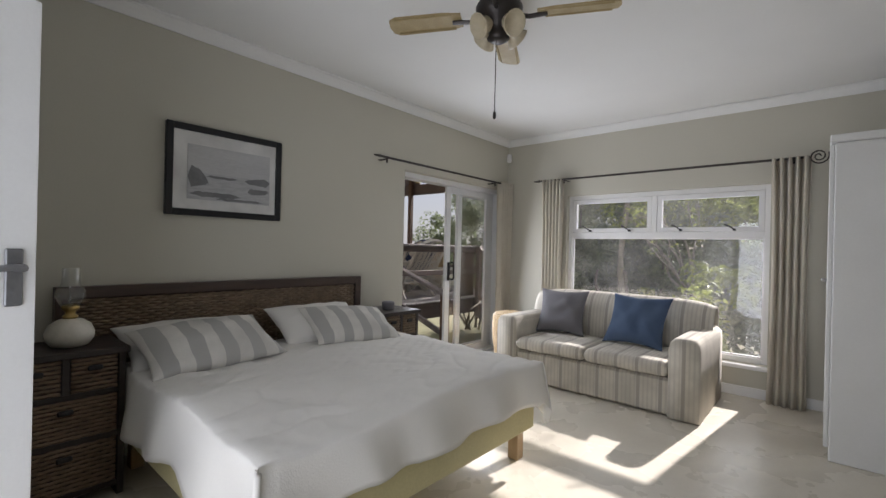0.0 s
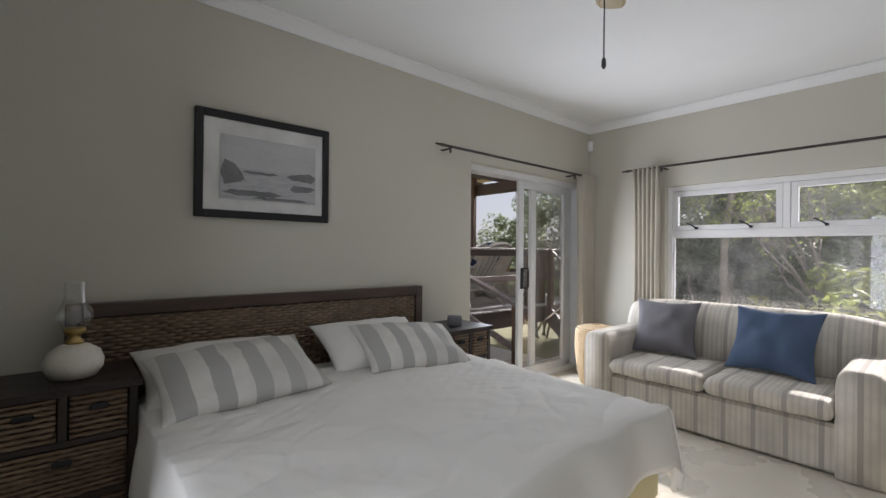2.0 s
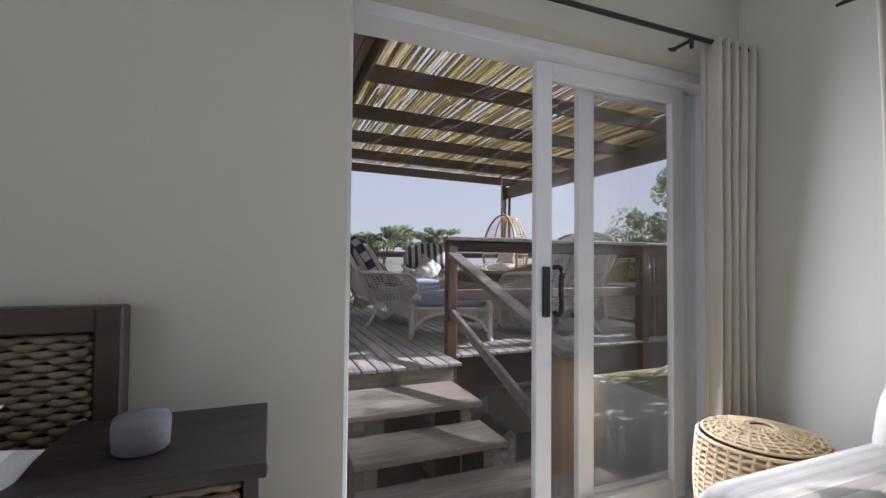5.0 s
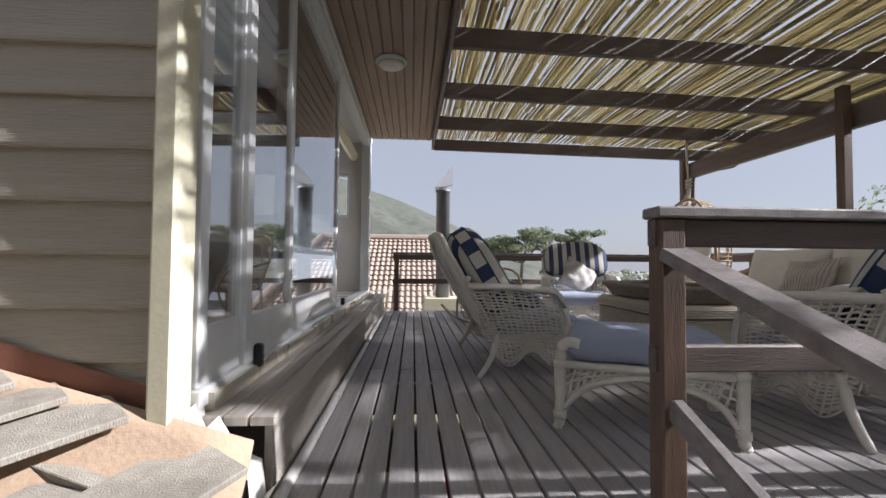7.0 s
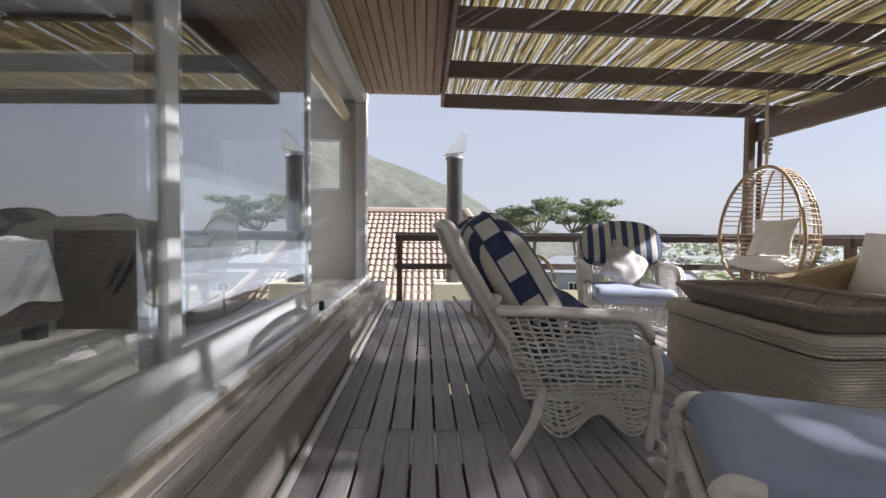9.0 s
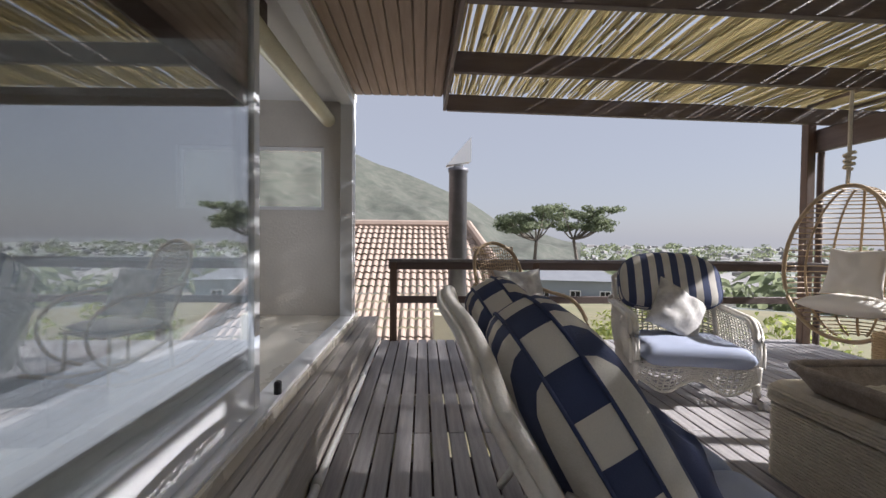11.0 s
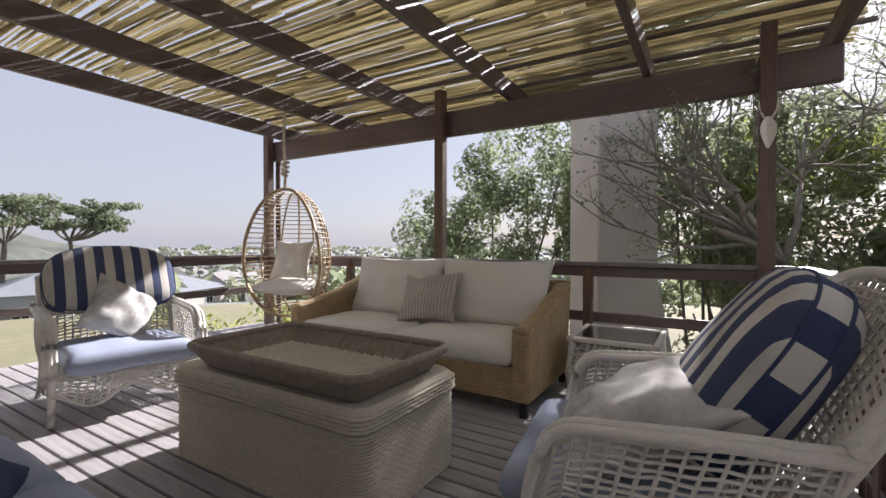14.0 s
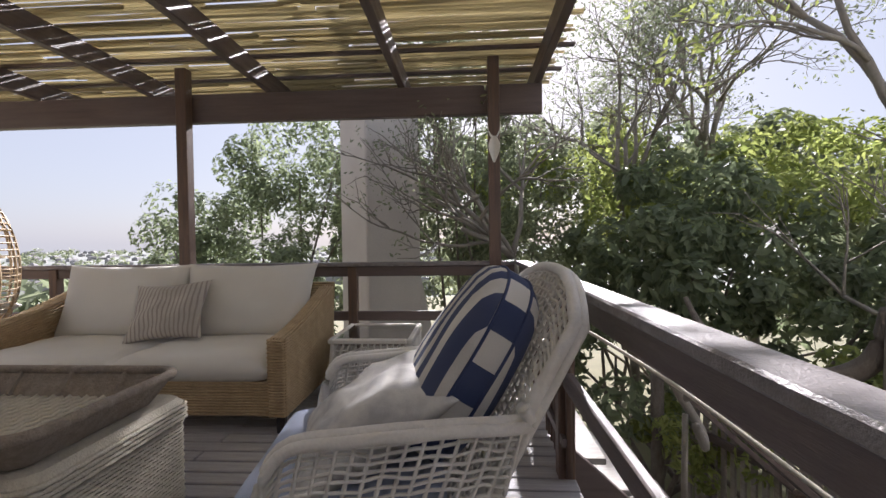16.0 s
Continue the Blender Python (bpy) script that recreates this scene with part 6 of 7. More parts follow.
M_ROOF_GREY = material("grey_sheet_roof", (0.27, 0.28, 0.30), 0.6, (0.22, 0.23, 0.25), 0.8, 0.8, 0.05, 10)
M_TOWN = material("distant_pale_walls", (0.30, 0.295, 0.29), 0.9, (0.21, 0.195, 0.185), 0.03, 0.3, 0.0, 2)
# distance haze is put into the plain's paler, greyer colour
M_HAZEPLAIN = material("haze_tinted_plain", (0.17, 0.19, 0.16), 0.95, (0.33, 0.33, 0.31), 0.006, 0.25, 0.0, 0.05, dirt=0.4)
rng = random.Random(12)


def ground_z(x, y):
    r = math.hypot(x, y - 4)
    north = max(0.0, min(1.0, (y + 0.6 * x + 20) / 60))
    fall = 2.0 + 0.02 * max(0, r - 11) ** 1.3 * (0.35 + 1.0 * north)
    fall = min(fall, 62 + 0.4 * noise.noise(Vector((x * 0.01, y * 0.01, 0))))
    return -fall + 0.15 * noise.noise(Vector((x * 0.25, y * 0.25, 5))) * (1 if r > 9 else 0)


bm = bmesh.new()
radii = [0.0, 3, 5, 7, 9, 11, 13, 15, 18, 22, 27, 33, 41, 52, 66, 85, 110, 145, 190, 250, 340, 460, 640, 900, 1300, 2000, 3000, 4700]
ringv = []
for r in radii:
    ringv.append([bm.verts.new((r * math.sin(a), 4 + r * math.cos(a), ground_z(r * math.sin(a), 4 + r * math.cos(a)))) for a in [math.tau * k / 96 for k in range(96)]] if r else [bm.verts.new((0, 4, -2.0))])
for k in range(96):
    bm.faces.new((ringv[0][0], ringv[1][(k + 1) % 96], ringv[1][k]))
for a, b in zip(ringv[1:], ringv[2:]):
    for k in range(96):
        bm.faces.new((a[k], a[(k + 1) % 96], b[(k + 1) % 96], b[k]))
bmesh.ops.recalc_face_normals(bm, faces=bm.faces)
# far faces switch to the colour with haze painted in
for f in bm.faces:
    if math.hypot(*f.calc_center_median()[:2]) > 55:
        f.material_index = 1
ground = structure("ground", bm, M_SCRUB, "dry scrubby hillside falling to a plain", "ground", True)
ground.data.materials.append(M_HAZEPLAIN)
structure("pavement", boxes((-0.2, 8.0, 1.76, 9.5, -2.04, -1.95)), M_PAVING, "pale paved courtyard under the deck", "pavement")
structure("bedroom_plinth", boxes((-2.9, 2.86, -3.1, 1.74, -2.1, F - 0.202)), M_PLASTER, "plastered plinth under the bedroom", "wall")


# mountain to the north-west
def ridge(deg):
    """Height of the skyline in degrees, by degrees left of +Y."""
    pts = [(-20, -0.4), (-13, 1.2), (-9.5, 2.6), (-3, 6.2), (0, 7.4), (5, 9.2), (9, 10.6), (13, 12.0), (20, 13.4), (32, 14.5), (50, 13.0), (70, 9.0), (90, 3.0)]
    for (a, ha), (b, hb) in zip(pts, pts[1:]):
        if a <= deg <= b:
            return ha + (hb - ha) * (deg - a) / (b - a)
    return 0.0
def mountain(u, v):
    deg = -20 + 110 * u
    dist = 700 + 900 * v
    a = radians(deg)
    top = math.tan(radians(ridge(deg) + 0.35 * noise.noise(Vector((deg * 0.25, 3, 0))))) * 1600
    rough = 26 * noise.noise(Vector((deg * 0.2, v * 5, 1))) + 10 * noise.noise(Vector((deg * 0.9, v * 16, 2)))
    z = -62 + (top + 62) * (v ** 1.15) + rough * math.sin(v * math.pi)
    return Vector((1.2 - dist * math.sin(a), 4.5 + dist * math.cos(a), z))
structure("backdrop_mountain", patch(mountain, 150, 44), M_MOUNTAIN, "scrub covered mountain slope in the distance", "mountain", True)

# the far town: many small houses and trees on the plain
bm = bmesh.new()
for k in range(1700):
    a, r = radians(rng.uniform(-40, 95)), (80 * (10 ** rng.random()) if k % 4 == 0 else 700 * (6 ** rng.random()))
    x, y = r * math.sin(a), 4 + r * math.cos(a)
    s = rng.uniform(3.5, 8) * (1 + r / 1400)
    z = ground_z(x, y)
    m = pose(x, y, z, 0, 0, rng.uniform(0, 90))
    h = rng.uniform(2.5, 4.5) * (1 + r / 1500)
    vs = [bm.verts.new(m @ Vector(p)) for p in ((-s, -s * 0.6, 0), (s, -s * 0.6, 0), (s, s * 0.6, 0), (-s, s * 0.6, 0), (-s, -s * 0.6, h), (s, -s * 0.6, h), (s, s * 0.6, h), (-s, s * 0.6, h), (-s * 0.6, 0, h * 1.5), (s * 0.6, 0, h * 1.5))]
    for f in ((0, 1, 5, 4), (1, 2, 6, 5), (2, 3, 7, 6), (3, 0, 4, 7), (4, 5, 9, 8), (6, 7, 8, 9), (5, 6, 9), (7, 4, 8)):
        bm.faces.new([vs[k] for k in f])
tagged(part("far_town", bm, M_TOWN), "many small pale houses of a distant town", "town", "", "stuff")
def clump(bm, c, r, n, size, rg, flat=1.0):
    """n small leaves scattered in a ball about c."""
    for _ in range(n):
        while True:
            d = Vector((rg.uniform(-1, 1), rg.uniform(-1, 1), rg.uniform(-1, 1)))
            if 0.05 < d.length < 1:
                break
        d = d.normalized() * (d.length ** 0.5)
        p = Vector(c) + Vector((d.x * r, d.y * r, d.z * r * flat))
        n1 = (d + Vector((rg.uniform(-0.8, 0.8), rg.uniform(-0.8, 0.8), rg.uniform(-0.2, 1.0)))).normalized()
        t = n1.orthogonal().normalized()
        t = (Matrix.Rotation(rg.uniform(0, 6.28), 3, n1) @ t)
        b = n1.cross(t)
        s = size * rg.uniform(0.6, 1.3)
        q = [bm.verts.new(p + t * s), bm.verts.new(p + b * s * 0.42 + n1 * s * 0.1), bm.verts.new(p - t * s), bm.verts.new(p - b * s * 0.42 + n1 * s * 0.1)]
        bm.faces.new(q)
bm = bmesh.new()
for k in range(1500):
    a, r = radians(rng.uniform(-40, 95)), (60 * (12 ** rng.random()) if k % 3 == 0 else 650 * (6 ** rng.random()))
    x, y = r * math.sin(a), 4 + r * math.cos(a)
    s = rng.uniform(1.5, 3.5) * (1 + r / 450)
    clump(bm, (x, y, ground_z(x, y) + s * 0.7), s, 26, s * 0.45, rng, 0.7)
tagged(part("far_trees", bm, M_LEAF_G), "dull green trees scattered over the plain", "trees", "", "stuff")

# blue-grey house below
def small_house(name, label, m, w, d, h, roof_h, wall, roof, wins):
    ho = thing(name, label, "house")
    part("wall", boxes((-w / 2, w / 2, -d / 2, d / 2, -3, h)), wall, ho)
    bm = bmesh.new()
    o = 0.4
    v = [bm.verts.new(p) for p in ((-w / 2 - o, -d / 2 - o, h), (w / 2 + o, -d / 2 - o, h), (w / 2 + o, d / 2 + o, h), (-w / 2 - o, d / 2 + o, h), (-w / 2 + d * 0.45, 0, h + roof_h), (w / 2 - d * 0.45, 0, h + roof_h))]
    for f in ((0, 1, 5, 4), (2, 3, 4, 5), (1, 2, 5), (3, 0, 4), (3, 2, 1, 0)):
        bm.faces.new([v[k] for k in f])
    part("roof", bm, roof, ho)
    for x, z in wins:
        wi = part("window", boxes((x - 0.6, x + 0.6, -d / 2 - 0.06, -d / 2 + 0.02, z - 0.5, z + 0.5)), M_WHITE, ho, "white framed window")
        part("pane", boxes((x - 0.5, x - 0.04, -d / 2 - 0.075, -d / 2 - 0.062, z - 0.4, z + 0.4), (x + 0.04, x + 0.5, -d / 2 - 0.075, -d / 2 - 0.062, z - 0.4, z + 0.4)), M_BLACK, wi)
    return place(ho, m)
small_house("house", "blue grey house with hipped sheet roof below the deck", pose(19.0, 57, -6.6, 0, 0, -12), 11, 9, 3.2, 1.7, M_HOUSE_BLUE, M_ROOF_GREY, ((-3.2, 1.6), (0.2, 1.6), (3.4, 1.6)))
small_house("house", "pale house with grey roof further downhill", pose(33.0, 66, -8.2, 0, 0, 14), 12, 9, 3.0, 1.8, M_PLASTER, M_ROOF_GREY, ((-2.5, 1.5), (2.5, 1.5)))
small_house("house", "pale house with terracotta roof on the hillside", pose(30, 92, -11.0, 0, 0, 30), 13, 9, 3.0, 2.0, M_PLASTER, M_TILE, ((-2.5, 1.5), (2.5, 1.5)))

# neighbouring tiled roof
roof = thing("tiled_roof", "weathered terracotta pantile roof of the wing below", "roof", at=(-1.5, 12.5, -2))
RA, RB = (10.6, -1.15), (15.6, 1.50)          # eave and ridge: y, z
part("gable_wall", boxes((-7.0, 2.6, 11.0, 15.5, -3.0, -1.25)), M_PLASTER, roof)
bm = bmesh.new()
cols, rows = 77, 22
for i in range(cols):
    x = -7.2 + i * 0.14
    for j in range(rows):
        y0, y1 = RA[0] + (RB[0] - RA[0]) * j / rows, RA[0] + (RB[0] - RA[0]) * (j + 1.06) / rows
        limit = 3.5 - (j / rows) * 1.2
        if x > limit:
            continue
        z0, z1 = RA[1] + (RB[1] - RA[1]) * j / rows + 0.03, RA[1] + (RB[1] - RA[1]) * (j + 1.06) / rows - 0.005
        dz = rng.uniform(-0.006, 0.006)
        lo, hi = [], []
        for k in range(6):
            t = k / 5
            bulge = 0.05 * math.sin(t * math.pi) if t < 0.85 else 0.02
            lo.append(bm.verts.new((x + 0.14 * t, y0, z0 + bulge + dz)))
            hi.append(bm.verts.new((x + 0.14 * t, y1, z1 + bulge + dz)))
        for k in range(5):
            bm.faces.new((lo[k], lo[k + 1], hi[k + 1], hi[k]))
tiles = tagged(part("roof_tiles", bm, M_TILE, roof), kind="stuff")
tube_pts = [(3.65, RA[0], RA[1] + 0.1), (2.35, RB[0], RB[1] + 0.08)]
part("hip_tiles", tube(tube(bmesh.new(), tube_pts, 0.11, 8), [(-7.2, RB[0], RB[1] + 0.05), (2.35, RB[0], RB[1] + 0.05)], 0.11, 8), M_TILE, roof)
part("far_slope", patch(lambda u, v: Vector((-7.2 + 9.5 * u, RB[0] + 3 * v, RB[1] - 1.7 * v)), 2, 2), M_TILE, roof)
part("hip_slope", patch(lambda u, v: Vector((2.35 + 1.3 * u + 0.6 * v * u, RB[0] + (RA[0] - RB[0]) * u * (1 - v) + 3 * v, RB[1] - 2.65 * u)), 4, 4), M_TILE, roof)

# flue with wind vane cowl
fl_ue = thing("flue_pipe", "grey steel flue pipe with a wedge cowl", "flue", at=(1.71, 10.7, 0.12))
part("plinth", boxes((1.36, 2.06, 10.4, 11.05, -3.0, 0.12), bevel=0.01), M_CREAM, fl_ue, "cream plastered chimney base")
part("pipe", lathe(bmesh.new(), [(0.135, 0), (0.135, 2.05), (0.15, 2.06), (0.15, 2.11), (0.12, 2.12)], (1.71, 10.7, 0.12), 24), material("dull_zinc", (0.20, 0.20, 0.22), 0.5, metal=0.5), fl_ue, "", True)
bm = bmesh.new()
v = [bm.verts.new(p) for p in ((1.53, 10.6, 2.26), (1.89, 10.6, 2.32), (1.89, 10.6, 2.68), (1.86, 10.8, 2.32), (1.53, 10.8, 2.26), (1.86, 10.8, 2.68))]
for f in ((0, 1, 2), (4, 5, 3), (0, 2, 5, 4), (0, 4, 3, 1)):
    bm.faces.new([v[k] for k in f])
tube(bm, [(1.71, 10.7, 2.22), (1.71, 10.7, 2.34)], 0.07, 10)
part("cowl", bm, M_ALU, fl_ue, "pale metal cowl")


# ---- plants ----
def branch(bm, p, d, length, r, depth, rg, tips, spread=0.6, droop=0.0):
    """A crooked limb that forks until it is a twig."""
    pts, q = [Vector(p)], Vector(p)
    d = Vector(d).normalized()
    n = 4
    for _ in range(n):
        d = (d + Vector((rg.uniform(-1, 1), rg.uniform(-1, 1), rg.uniform(-1, 1) - droop)) * 0.22).normalized()
        q = q + d * length / n
        pts.append(q.copy())
    tube(bm, pts, r, 6 if r > 0.02 else 4, 0.62)
    if depth == 0:
        tips.append(q.copy())
        return
    for _ in range(rg.choice((2, 3))):
        nd = (d + Vector((rg.uniform(-1, 1), rg.uniform(-1, 1), rg.uniform(-0.7, 1))) * spread).normalized()
        branch(bm, pts[-1] if rg.random() < 0.7 else pts[2], nd, length * rg.uniform(0.6, 0.85), r * 0.6, depth - 1, rg, tips, spread, droop)


def tree(name, label, base, trunk, limbs, r, depth, leaf_mat, leaf_r, leaf_n, leaf_s, seed, bark=M_BARK, spread=0.6, category="tree", group="garden trees", flat=1.0, length=0.9):
    rg = random.Random(seed)
    tr = thing(name, label, category, group, at=base)
    bm, tips = bmesh.new(), []
    line = bend([Vector(base)] + [Vector(p) for p in trunk], 4)
    tube(bm, line, r, 8, 0.6)
    top = line[-1]
    way = (line[-1] - line[-3]).normalized()
    for _ in range(limbs):
        nd = (way + Vector((rg.uniform(-1, 1), rg.uniform(-1, 1), rg.uniform(-0.2, 0.7))) * 0.9).normalized()
        branch(bm, top, nd, length, r * 0.5, depth, rg, tips, spread)
    part("trunk", bm, bark, tr, "", True)
    if leaf_n:
        bm = bmesh.new()
        for t in tips:
            clump(bm, t, leaf_r * rg.uniform(0.7, 1.3), leaf_n, leaf_s, rg, flat)
        part("crown", bm, leaf_mat, tr)
    return tr


def shrub(name, label, lumps, leaf_mat, n, size, seed, group="garden shrubs", stems=5):
    """A bush of many leafy lumps on crooked stems; lumps: (x, y, z, radius)."""
    rg = random.Random(seed)
    x0, y0 = sum(l[0] for l in lumps) / len(lumps), sum(l[1] for l in lumps) / len(lumps)
    sh = thing(name, label, "shrub", group, at=(x0, y0, ground_z(x0, y0)))
    bm = bmesh.new()
    for l in lumps:
        base = Vector((x0 + rg.uniform(-0.4, 0.4), y0 + rg.uniform(-0.4, 0.4), ground_z(x0, y0)))
        tube(bm, bend([base, (base + Vector(l[:3])) / 2 + Vector((rg.uniform(-0.3, 0.3), rg.uniform(-0.3, 0.3), 0)), Vector(l[:3])], 3), 0.035, 6, 0.4)
    part("stem", bm, M_BARK, sh, "", True)
    bm = bmesh.new()
    for x, y, z, r in lumps:
        for _ in range(int(7 * r) + 4):
            d = Vector((rg.uniform(-1, 1), rg.uniform(-1, 1), rg.uniform(-1, 1)))
            d = d.normalized() * r * rg.uniform(0.45, 1.05)
            clump(bm, Vector((x, y, z)) + d, r * rg.uniform(0.22, 0.42), int(n * rg.uniform(0.6, 1.3)), size, rg)
    part("foliage", bm, leaf_mat, sh)
    return sh


# umbrella pines on the slope
for k, (x, y, zt, wid, seed) in enumerate(((15.2, 60, 5.0, 5.0, 1), (21.4, 61, 5.2, 4.6, 2))):
    rg = random.Random(seed)
    gz = ground_z(x, y)
    pi = thing("umbrella_pine", "tall umbrella pine with flat layered crown", "tree", "umbrella pines", at=(x, y, gz))
    bm, bl = bmesh.new(), bmesh.new()
    fork = Vector((x + 0.5 * (1 - 2 * k), y, zt - 4.0))
    tube(bm, bend([(x, y, gz), (x + 0.2, y, gz + 3), fork], 4), 0.32, 8, 0.6)
    for _ in range(17):
        a = rg.uniform(0, math.tau)
        e = Vector((x + math.cos(a) * wid * rg.uniform(0.3, 1), y + math.sin(a) * wid * rg.uniform(0.3, 1), zt - rg.uniform(0.2, 3.0)))
        tube(bm, bend([fork, (fork + e) / 2 + Vector((0, 0, -0.3)), e], 3), 0.12, 5, 0.4)
        for _ in range(5):
            clump(bl, e + Vector((rg.uniform(-1.1, 1.1), rg.uniform(-1.1, 1.1), rg.uniform(0, 0.5))), rg.uniform(0.6, 1.1), 70, 0.22, rg, 0.45)
    part("trunk", bm, M_BARK, pi, "", True)
    part("crown", bl, M_PINE, pi)

# neighbour's plastered chimney stack between the bushes
stack = thing("chimney_stack", "tall pale plastered chimney stack among the bushes", "chimney", at=(8.5, 5.0, -2))
part("shaft", boxes((8.0, 8.9, 4.66, 5.5, -2.1, 3.9), bevel=0.02), M_PLASTER, stack)
part("footing", shell(bmesh.new(), [([(7.9, 4.1), (9.0, 4.1), (9.0, 5.36), (7.9, 5.36)], -2.1), ([(8.08, 4.63), (8.92, 4.63), (8.92, 5.36), (8.08, 5.36)], 0.7)]), M_PLASTER, stack)

stack.matrix_world = Matrix.Translation((8.3, 5.15, 0)) @ pose(0, 0, 0, 0, 0, 38) @ Matrix.Translation((-8.45, -5.05, 0)) @ stack.matrix_world

# bushes east and south-east of the deck
shrub("bush", "dense dark green bush beyond the deck railing", [(9.9, 9.45, 1.0, 1.0), (10.0, 8.7, 1.5, 1.1), (10.2, 7.9, 1.9, 1.15), (10.4, 7.2, 2.4, 1.3), (10.7, 6.5, 2.9, 1.3), (9.6, 7.6, -0.1, 1.3), (9.5, 8.9, -0.1, 1.1), (9.9, 6.6, 0.8, 1.2), (11.3, 5.7, 2.9, 1.2)], M_LEAF, 270, 0.058, 51)
# last four lumps are added, mostly out of view, to shade the trunk table
shrub("bush", "tall olive green bush behind the chimney stack, top lumps added to block sun", [(11.0, 4.6, 2.2, 1.4), (10.6, 3.4, 1.4, 1.4), (9.8, 4.2, 0.0, 1.2), (9.6, 2.8, 0.4, 1.3), (10.8, 2.4, 2.2, 1.3), (10.0, 3.8, 2.6, 1.0), (9.9, 4.5, 3.9, 1.0), (10.1, 3.7, 3.8, 0.9), (9.6, 4.4, 3.2, 1.1), (9.4, 4.2, 3.9, 1.1)], M_LEAF_G, 190, 0.06, 52)
shrub("bush", "yellow green bush with sunlit leaf tips", [(10.6, 1.2, 2.3, 1.2), (9.6, 0.2, 2.0, 1.2), (8.9, 1.6, 2.0, 1.0), (11.2, 3.2, 2.7, 0.9), (8.6, -0.6, 1.7, 1.1)], M_LEAF_Y, 130, 0.065, 53)
shrub("bush", "broad leaved green creeper over the garden bank", [(8.2, 1.6, 0.7, 1.15), (7.6, 0.5, 0.9, 1.1), (7.3, 2.1, -0.3, 0.9), (6.6, 0.9, -0.1, 0.9), (8.4, 2.8, -0.2, 0.9), (6.6, -0.4, 0.5, 1.0), (8.0, 1.0, 1.6, 0.9), (7.2, 1.3, 0.6, 0.9)], M_LEAF, 170, 0.085, 54)
shrub("bush", "dark green garden bush outside the bedroom window", [(5.6, -1.2, -0.2, 0.9), (6.2, -2.4, 0.1, 1.0), (7.2, -1.6, 0.7, 1.1), (5.9, -3.4, 0.0, 1.0), (6.8, -3.8, 0.7, 1.1), (6.3, -0.6, 0.3, 0.9), (7.8, -2.8, 1.2, 1.1)], M_LEAF_G, 170, 0.08, 55)
shrub("bush", "yellow green bush outside the bedroom window", [(8.0, -0.2, 1.9, 0.9), (8.4, -1.6, 2.0, 1.0), (8.6, -3.0, 2.1, 1.1), (7.6, -4.8, 1.6, 1.1), (8.2, -4.0, 2.2, 1.0)], M_LEAF_Y, 140, 0.065, 56)
shrub("bush", "low yellow green creeper on the slatted fence", [(5.2, 0.3, -0.6, 0.6), (4.6, -0.1, -0.4, 0.6), (6.0, 1.0, -0.9, 0.55), (4.0, -0.3, -0.4, 0.6), (6.6, 1.6, -0.9, 0.5), (5.6, 0.2, 0.0, 0.6), (4.7, -0.5, 0.2, 0.6)], M_LEAF_Y, 130, 0.055, 57)
shrub("bush", "green garden shrubs below the north railing", [(5.5, 13.0, -1.6, 1.2), (7.5, 13.5, -1.4, 1.3), (3.4, 14.5, -1.6, 1.0), (9.5, 13.0, -1.3, 1.3), (6.6, 15.0, -1.7, 1.4)], M_LEAF_Y, 100, 0.09, 58)
shrub("hedge", "deep green wooded bank behind the garden", [(13.5, 5.5, 1.4, 2.0), (13.2, 2.6, 1.6, 2.0), (12.6, -0.2, 1.5, 2.0), (11.6, -3.0, 1.4, 2.0), (10.4, -5.6, 1.0, 1.9), (13.0, 4.0, 2.4, 1.3), (12.8, 1.0, 2.5, 1.3), (11.8, -1.8, 2.4, 1.3), (9.0, -6.8, 0.8, 1.8)], M_LEAF_G, 190, 0.15, 59)
tree("tree", "bare twiggy tree with sparse olive leaves", (5.3, 0.5, -2.0), [(5.25, 0.75, -0.6), (5.1, 0.9, 0.6), (5.15, 0.8, 1.9)], 4, 0.07, 3, M_LEAF_Y, 0.22, 24, 0.032, 61, M_TWIG, length=1.05)
tree("tree", "pale dry tree with tangled leafless branches", (8.3, 2.9, -2.0), [(8.0, 3.1, -0.5), (7.7, 3.3, 0.9)], 6, 0.09, 4, M_LEAF_G, 0.14, 5, 0.03, 62, M_TWIG, 0.75, length=0.95)
tree("tree", "pale dry tree with tangled leafless branches", (8.8, 1.2, -2.0), [(8.6, 1.5, 0.2), (8.3, 1.7, 1.6)], 6, 0.08, 5, M_LEAF_G, 0.16, 5, 0.03, 63, M_TWIG, 0.75, length=1.0)
tree("tree", "grey barked tree with open thin crown", (9.4, -1.0, -2.0), [(9.3, -0.6, 0.4), (9.0, 0.1, 2.2)], 6, 0.10, 5, M_LEAF_G, 0.22, 14, 0.032, 64, M_TWIG, 0.7, length=1.1)
tree("tree", "twiggy garden tree outside the bedroom window", (5.3, -0.6, -2.0), [(5.3, -0.4, -0.5), (5.5, -0.1, 0.2)], 4, 0.06, 3, M_LEAF_Y, 0.2, 10, 0.035, 65, M_TWIG, 0.8, length=0.9)
bm = tube(bmesh.new(), bend([(6.6, 1.9, -0.15), (5.9, 1.5, 0.05), (5.5, 1.15, 0.0), (5.28, 0.9, 0.2), (5.14, 0.88, 0.6)], 6), 0.10, 10, 0.7)
tube(bm, bend([(5.9, 1.5, 0.05), (6.1, 1.7, 0.3), (6.3, 1.75, 0.55)], 4), 0.045, 7, 0.5)
tube(bm, [(6.6, 1.9, -2.0), (6.6, 1.9, -0.12)], 0.07, 8)
tagged(part("leaning_trunk", bm, M_BARK, None, "", True), "thick leaning grey trunk over the garden bank", "tree trunk")
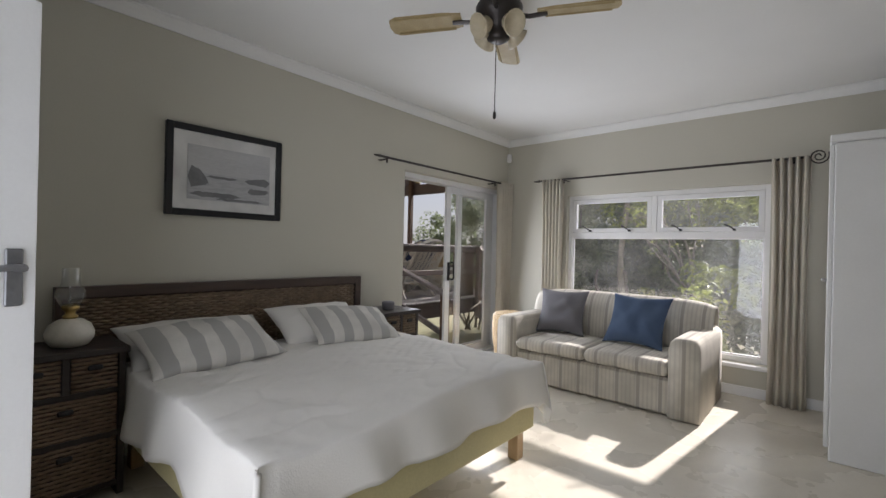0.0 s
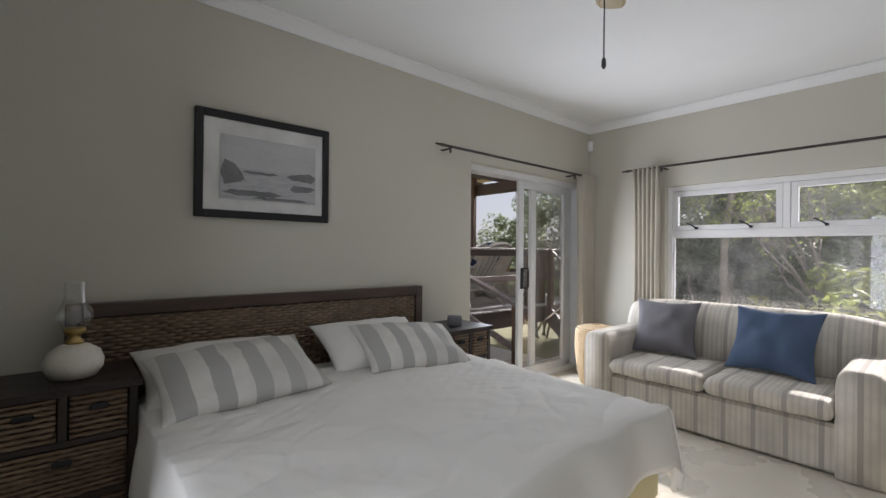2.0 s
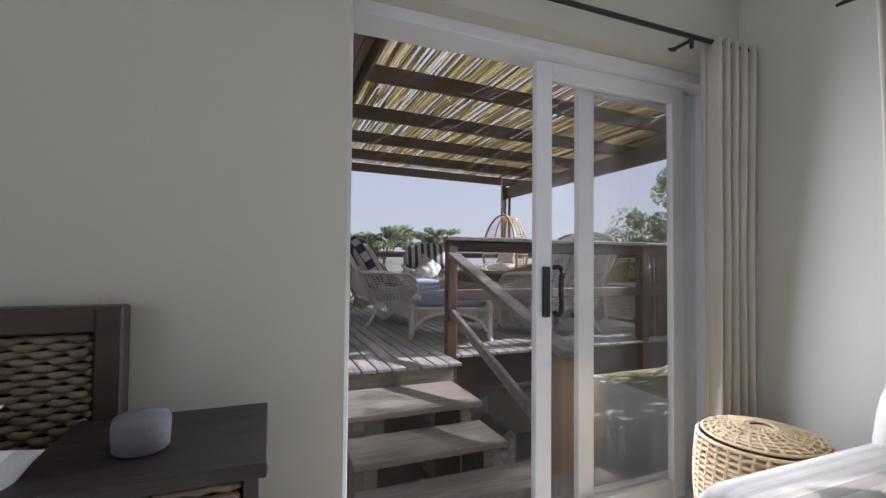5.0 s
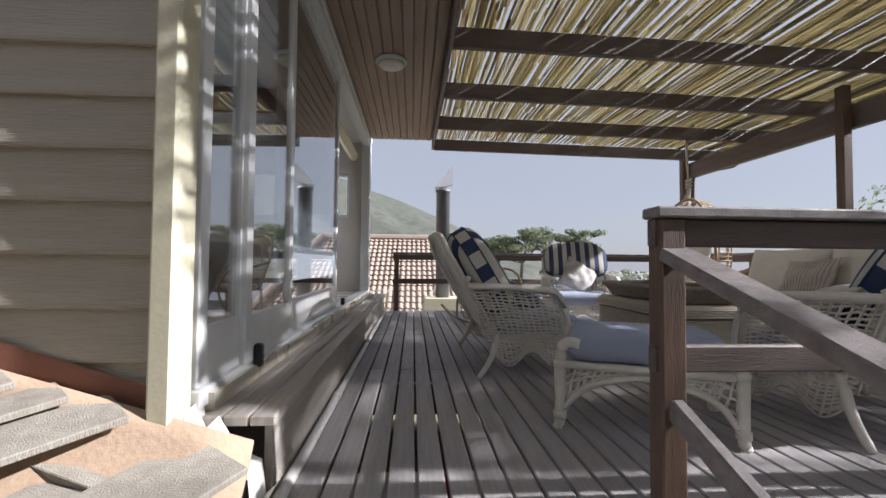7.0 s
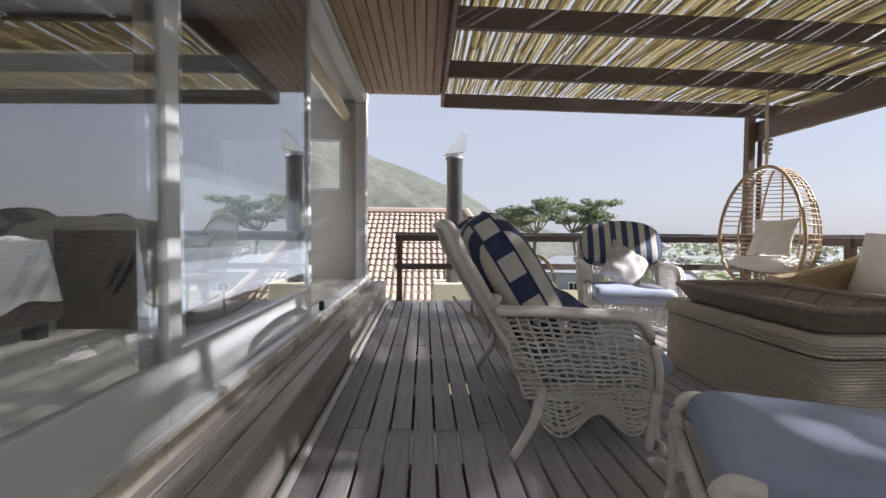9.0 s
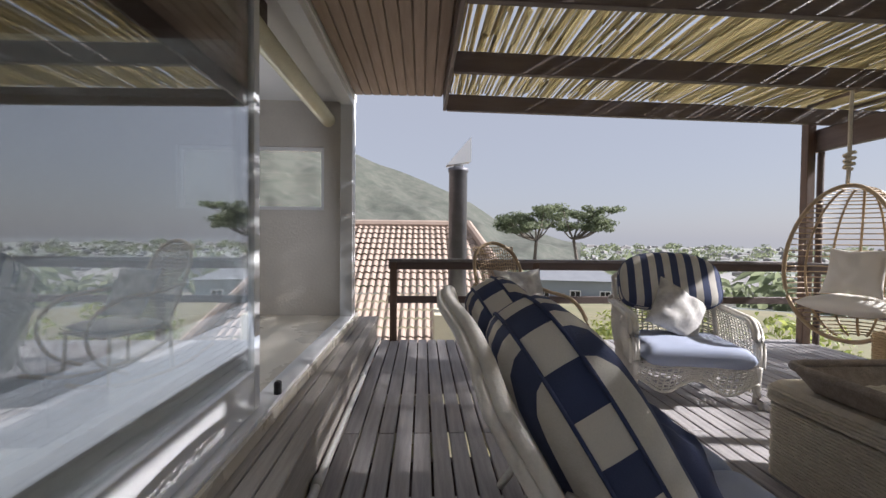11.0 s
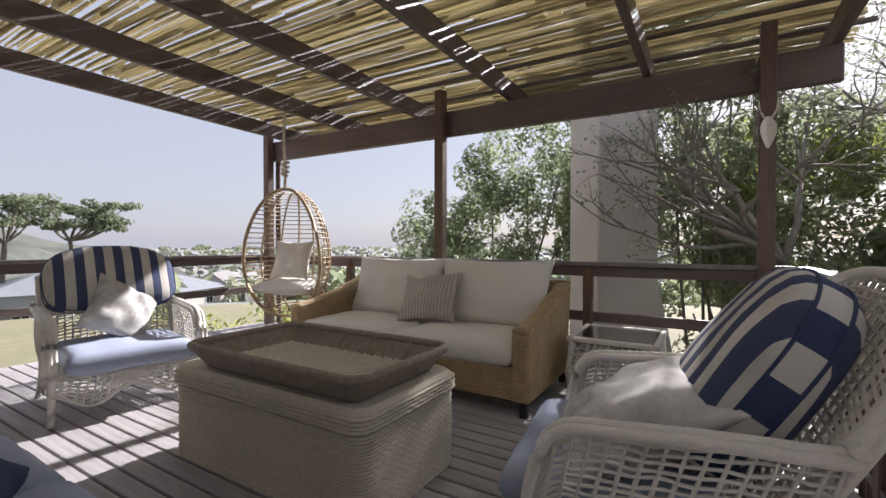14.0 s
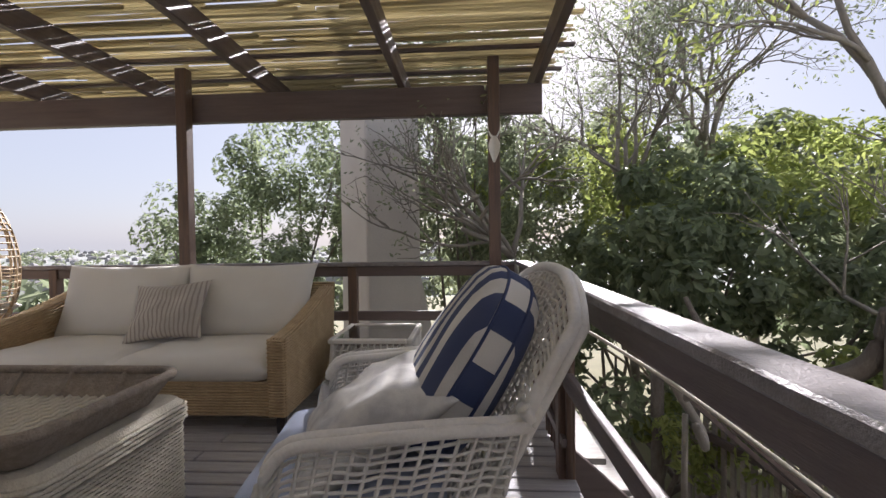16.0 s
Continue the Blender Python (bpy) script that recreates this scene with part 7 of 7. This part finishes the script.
bm = tube(bmesh.new(), bend([(4.75, 2.55, 0.28), (4.95, 2.45, 0.10), (4.85, 2.35, -0.12), (4.65, 2.42, -0.16), (4.60, 2.5, 0.0)], 5), 0.035, 7, 0.7)
tube(bm, bend([(4.72, 2.5, 0.12), (4.5, 2.45, 0.25), (4.4, 2.5, 0.33)], 4), 0.025, 6, 0.6)
tube(bm, [(4.9, 2.42, -0.05), (4.93, 2.42, -1.0), (4.93, 2.42, -1.0)], 0.02, 6)
tagged(part("driftwood", bm, M_TWIG, None, "", True), "knotted pale driftwood hung by the stair", "driftwood")
# slatted garden fence and its rope
fence = thing("garden_fence", "weathered slatted fence below the deck railing", "fence", at=(5.4, 1.0, -1.95))
for i in range(34):
    x, y = 3.2 + i * 0.105, 0.55 + i * 0.030
    part("slat", boxes((x - 0.038, x + 0.038, y - 0.01, y + 0.01, -1.95, -0.62 + 0.03 * math.sin(i * 2.1)), bevel=0.003), M_TREAD, fence)
bm = bmesh.new()
box(bm, 0, 3.55, 0.012, 0.05, -0.04, 0.04, 0.004, pose(3.15, 0.54, -0.85, 0, 0, 16))
part("rail", bm, M_BEAM, fence)
tagged(part("garden_rope", tube(bmesh.new(), bend([(5.6, 3.3, 0.62), (4.4, 2.7, 0.30), (3.0, 2.35, 0.0)], 6), 0.012, 6), M_TRUNK, None, "", True), "slack rope strung beside the deck railing", "rope")

# courtyard seen under the deck
cy = thing("courtyard_armchair", "white cushioned armchair in the courtyard below", "armchair", at=(2.9, 5.0, -1.95))
part("seat", boxes((2.5, 3.3, 4.7, 5.5, -1.85, -1.5), bevel=0.05), M_PALE, cy)
for a, b in ((2.42, 2.60), (3.20, 3.38)):
    part("arm", boxes((a, b, 4.7, 5.5, -1.93, -1.28), bevel=0.06), M_PALE, cy)
part("backrest", boxes((2.44, 3.36, 5.4, 5.62, -1.95, -1.0), bevel=0.07), M_PALE, cy)
pl = thing("planter_wall", "low pale plaster bench wall in the courtyard", "bench", at=(3.8, 6.2, -1.95))
part("body", boxes((2.2, 5.2, 6.1, 6.6, -1.95, -1.2), bevel=0.04), M_PLASTER, pl)
tagged(part("red_pillar", lathe(bmesh.new(), [(0.12, 0), (0.12, 1.35), (0.15, 1.4), (0.15, 1.5)], (1.45, 5.2, -1.95), 16), material("faded_red_paint", (0.35, 0.05, 0.04), 0.5), None, "", True), "faded red round pillar under the deck", "pillar")

# ---- boards of deck and cladding, each its own piece ----
boards_of_deck = tagged(new("deck_boards"), "weathered grey deck boards with dark gaps", "deck", "", "structure")
pitch = 0.1085
lengths = {}
def plank(y0, y1):
    key = (round(y0, 2), round(y1, 2))
    if key not in lengths:
        bm = boxes((-0.048, 0.048, y0, y1, -0.026, 0.0), bevel=0.004)
        me = bpy.data.meshes.new("deck_board")
        bm.to_mesh(me); bm.free()
        me.materials.append(M_DECK)
        lengths[key] = me
    return lengths[key]
for i in range(47):
    x = PX0 + 0.05 + i * pitch
    start = 3.11 if x < 1.90 else PY0 - 0.03
    joint = 5.3 + (i * 7 % 5) * 0.02 if i % 2 else 6.9
    for y0, y1 in ((start, joint - 0.004), (joint + 0.004, PY1 - 0.02)):
        ob = new("deck_board", plank(y0, y1))
        ob.location = (x, 0, 0.0)
        ob.parent = boards_of_deck
cladding = tagged(new("siding"), "beige wood grained horizontal cladding boards", "siding", "", "structure")
clad = None
for i in range(15):
    if clad is None:
        bm = bmesh.new()
        rows = [(0.0, 0.0), (-0.022, 0.0), (-0.024, 0.01), (-0.004, 0.168), (0.0, 0.168)]
        ends = [[bm.verts.new((x, a, b)) for a, b in rows] for x in (-4.6, 0.344)]
        for k in range(5):
            bm.faces.new((ends[0][k], ends[0][(k + 1) % 5], ends[1][(k + 1) % 5], ends[1][k]))
        bm.faces.new(ends[0][::-1]); bm.faces.new(ends[1])
        bmesh.ops.recalc_face_normals(bm, faces=bm.faces)
        clad = bpy.data.meshes.new("cladding_board")
        bm.to_mesh(clad); bm.free()
        clad.materials.append(M_SIDING)
    ob = new("cladding_board", clad)
    ob.location = (0, 3.499, 0.30 + i * 0.165)
    ob.parent = cladding
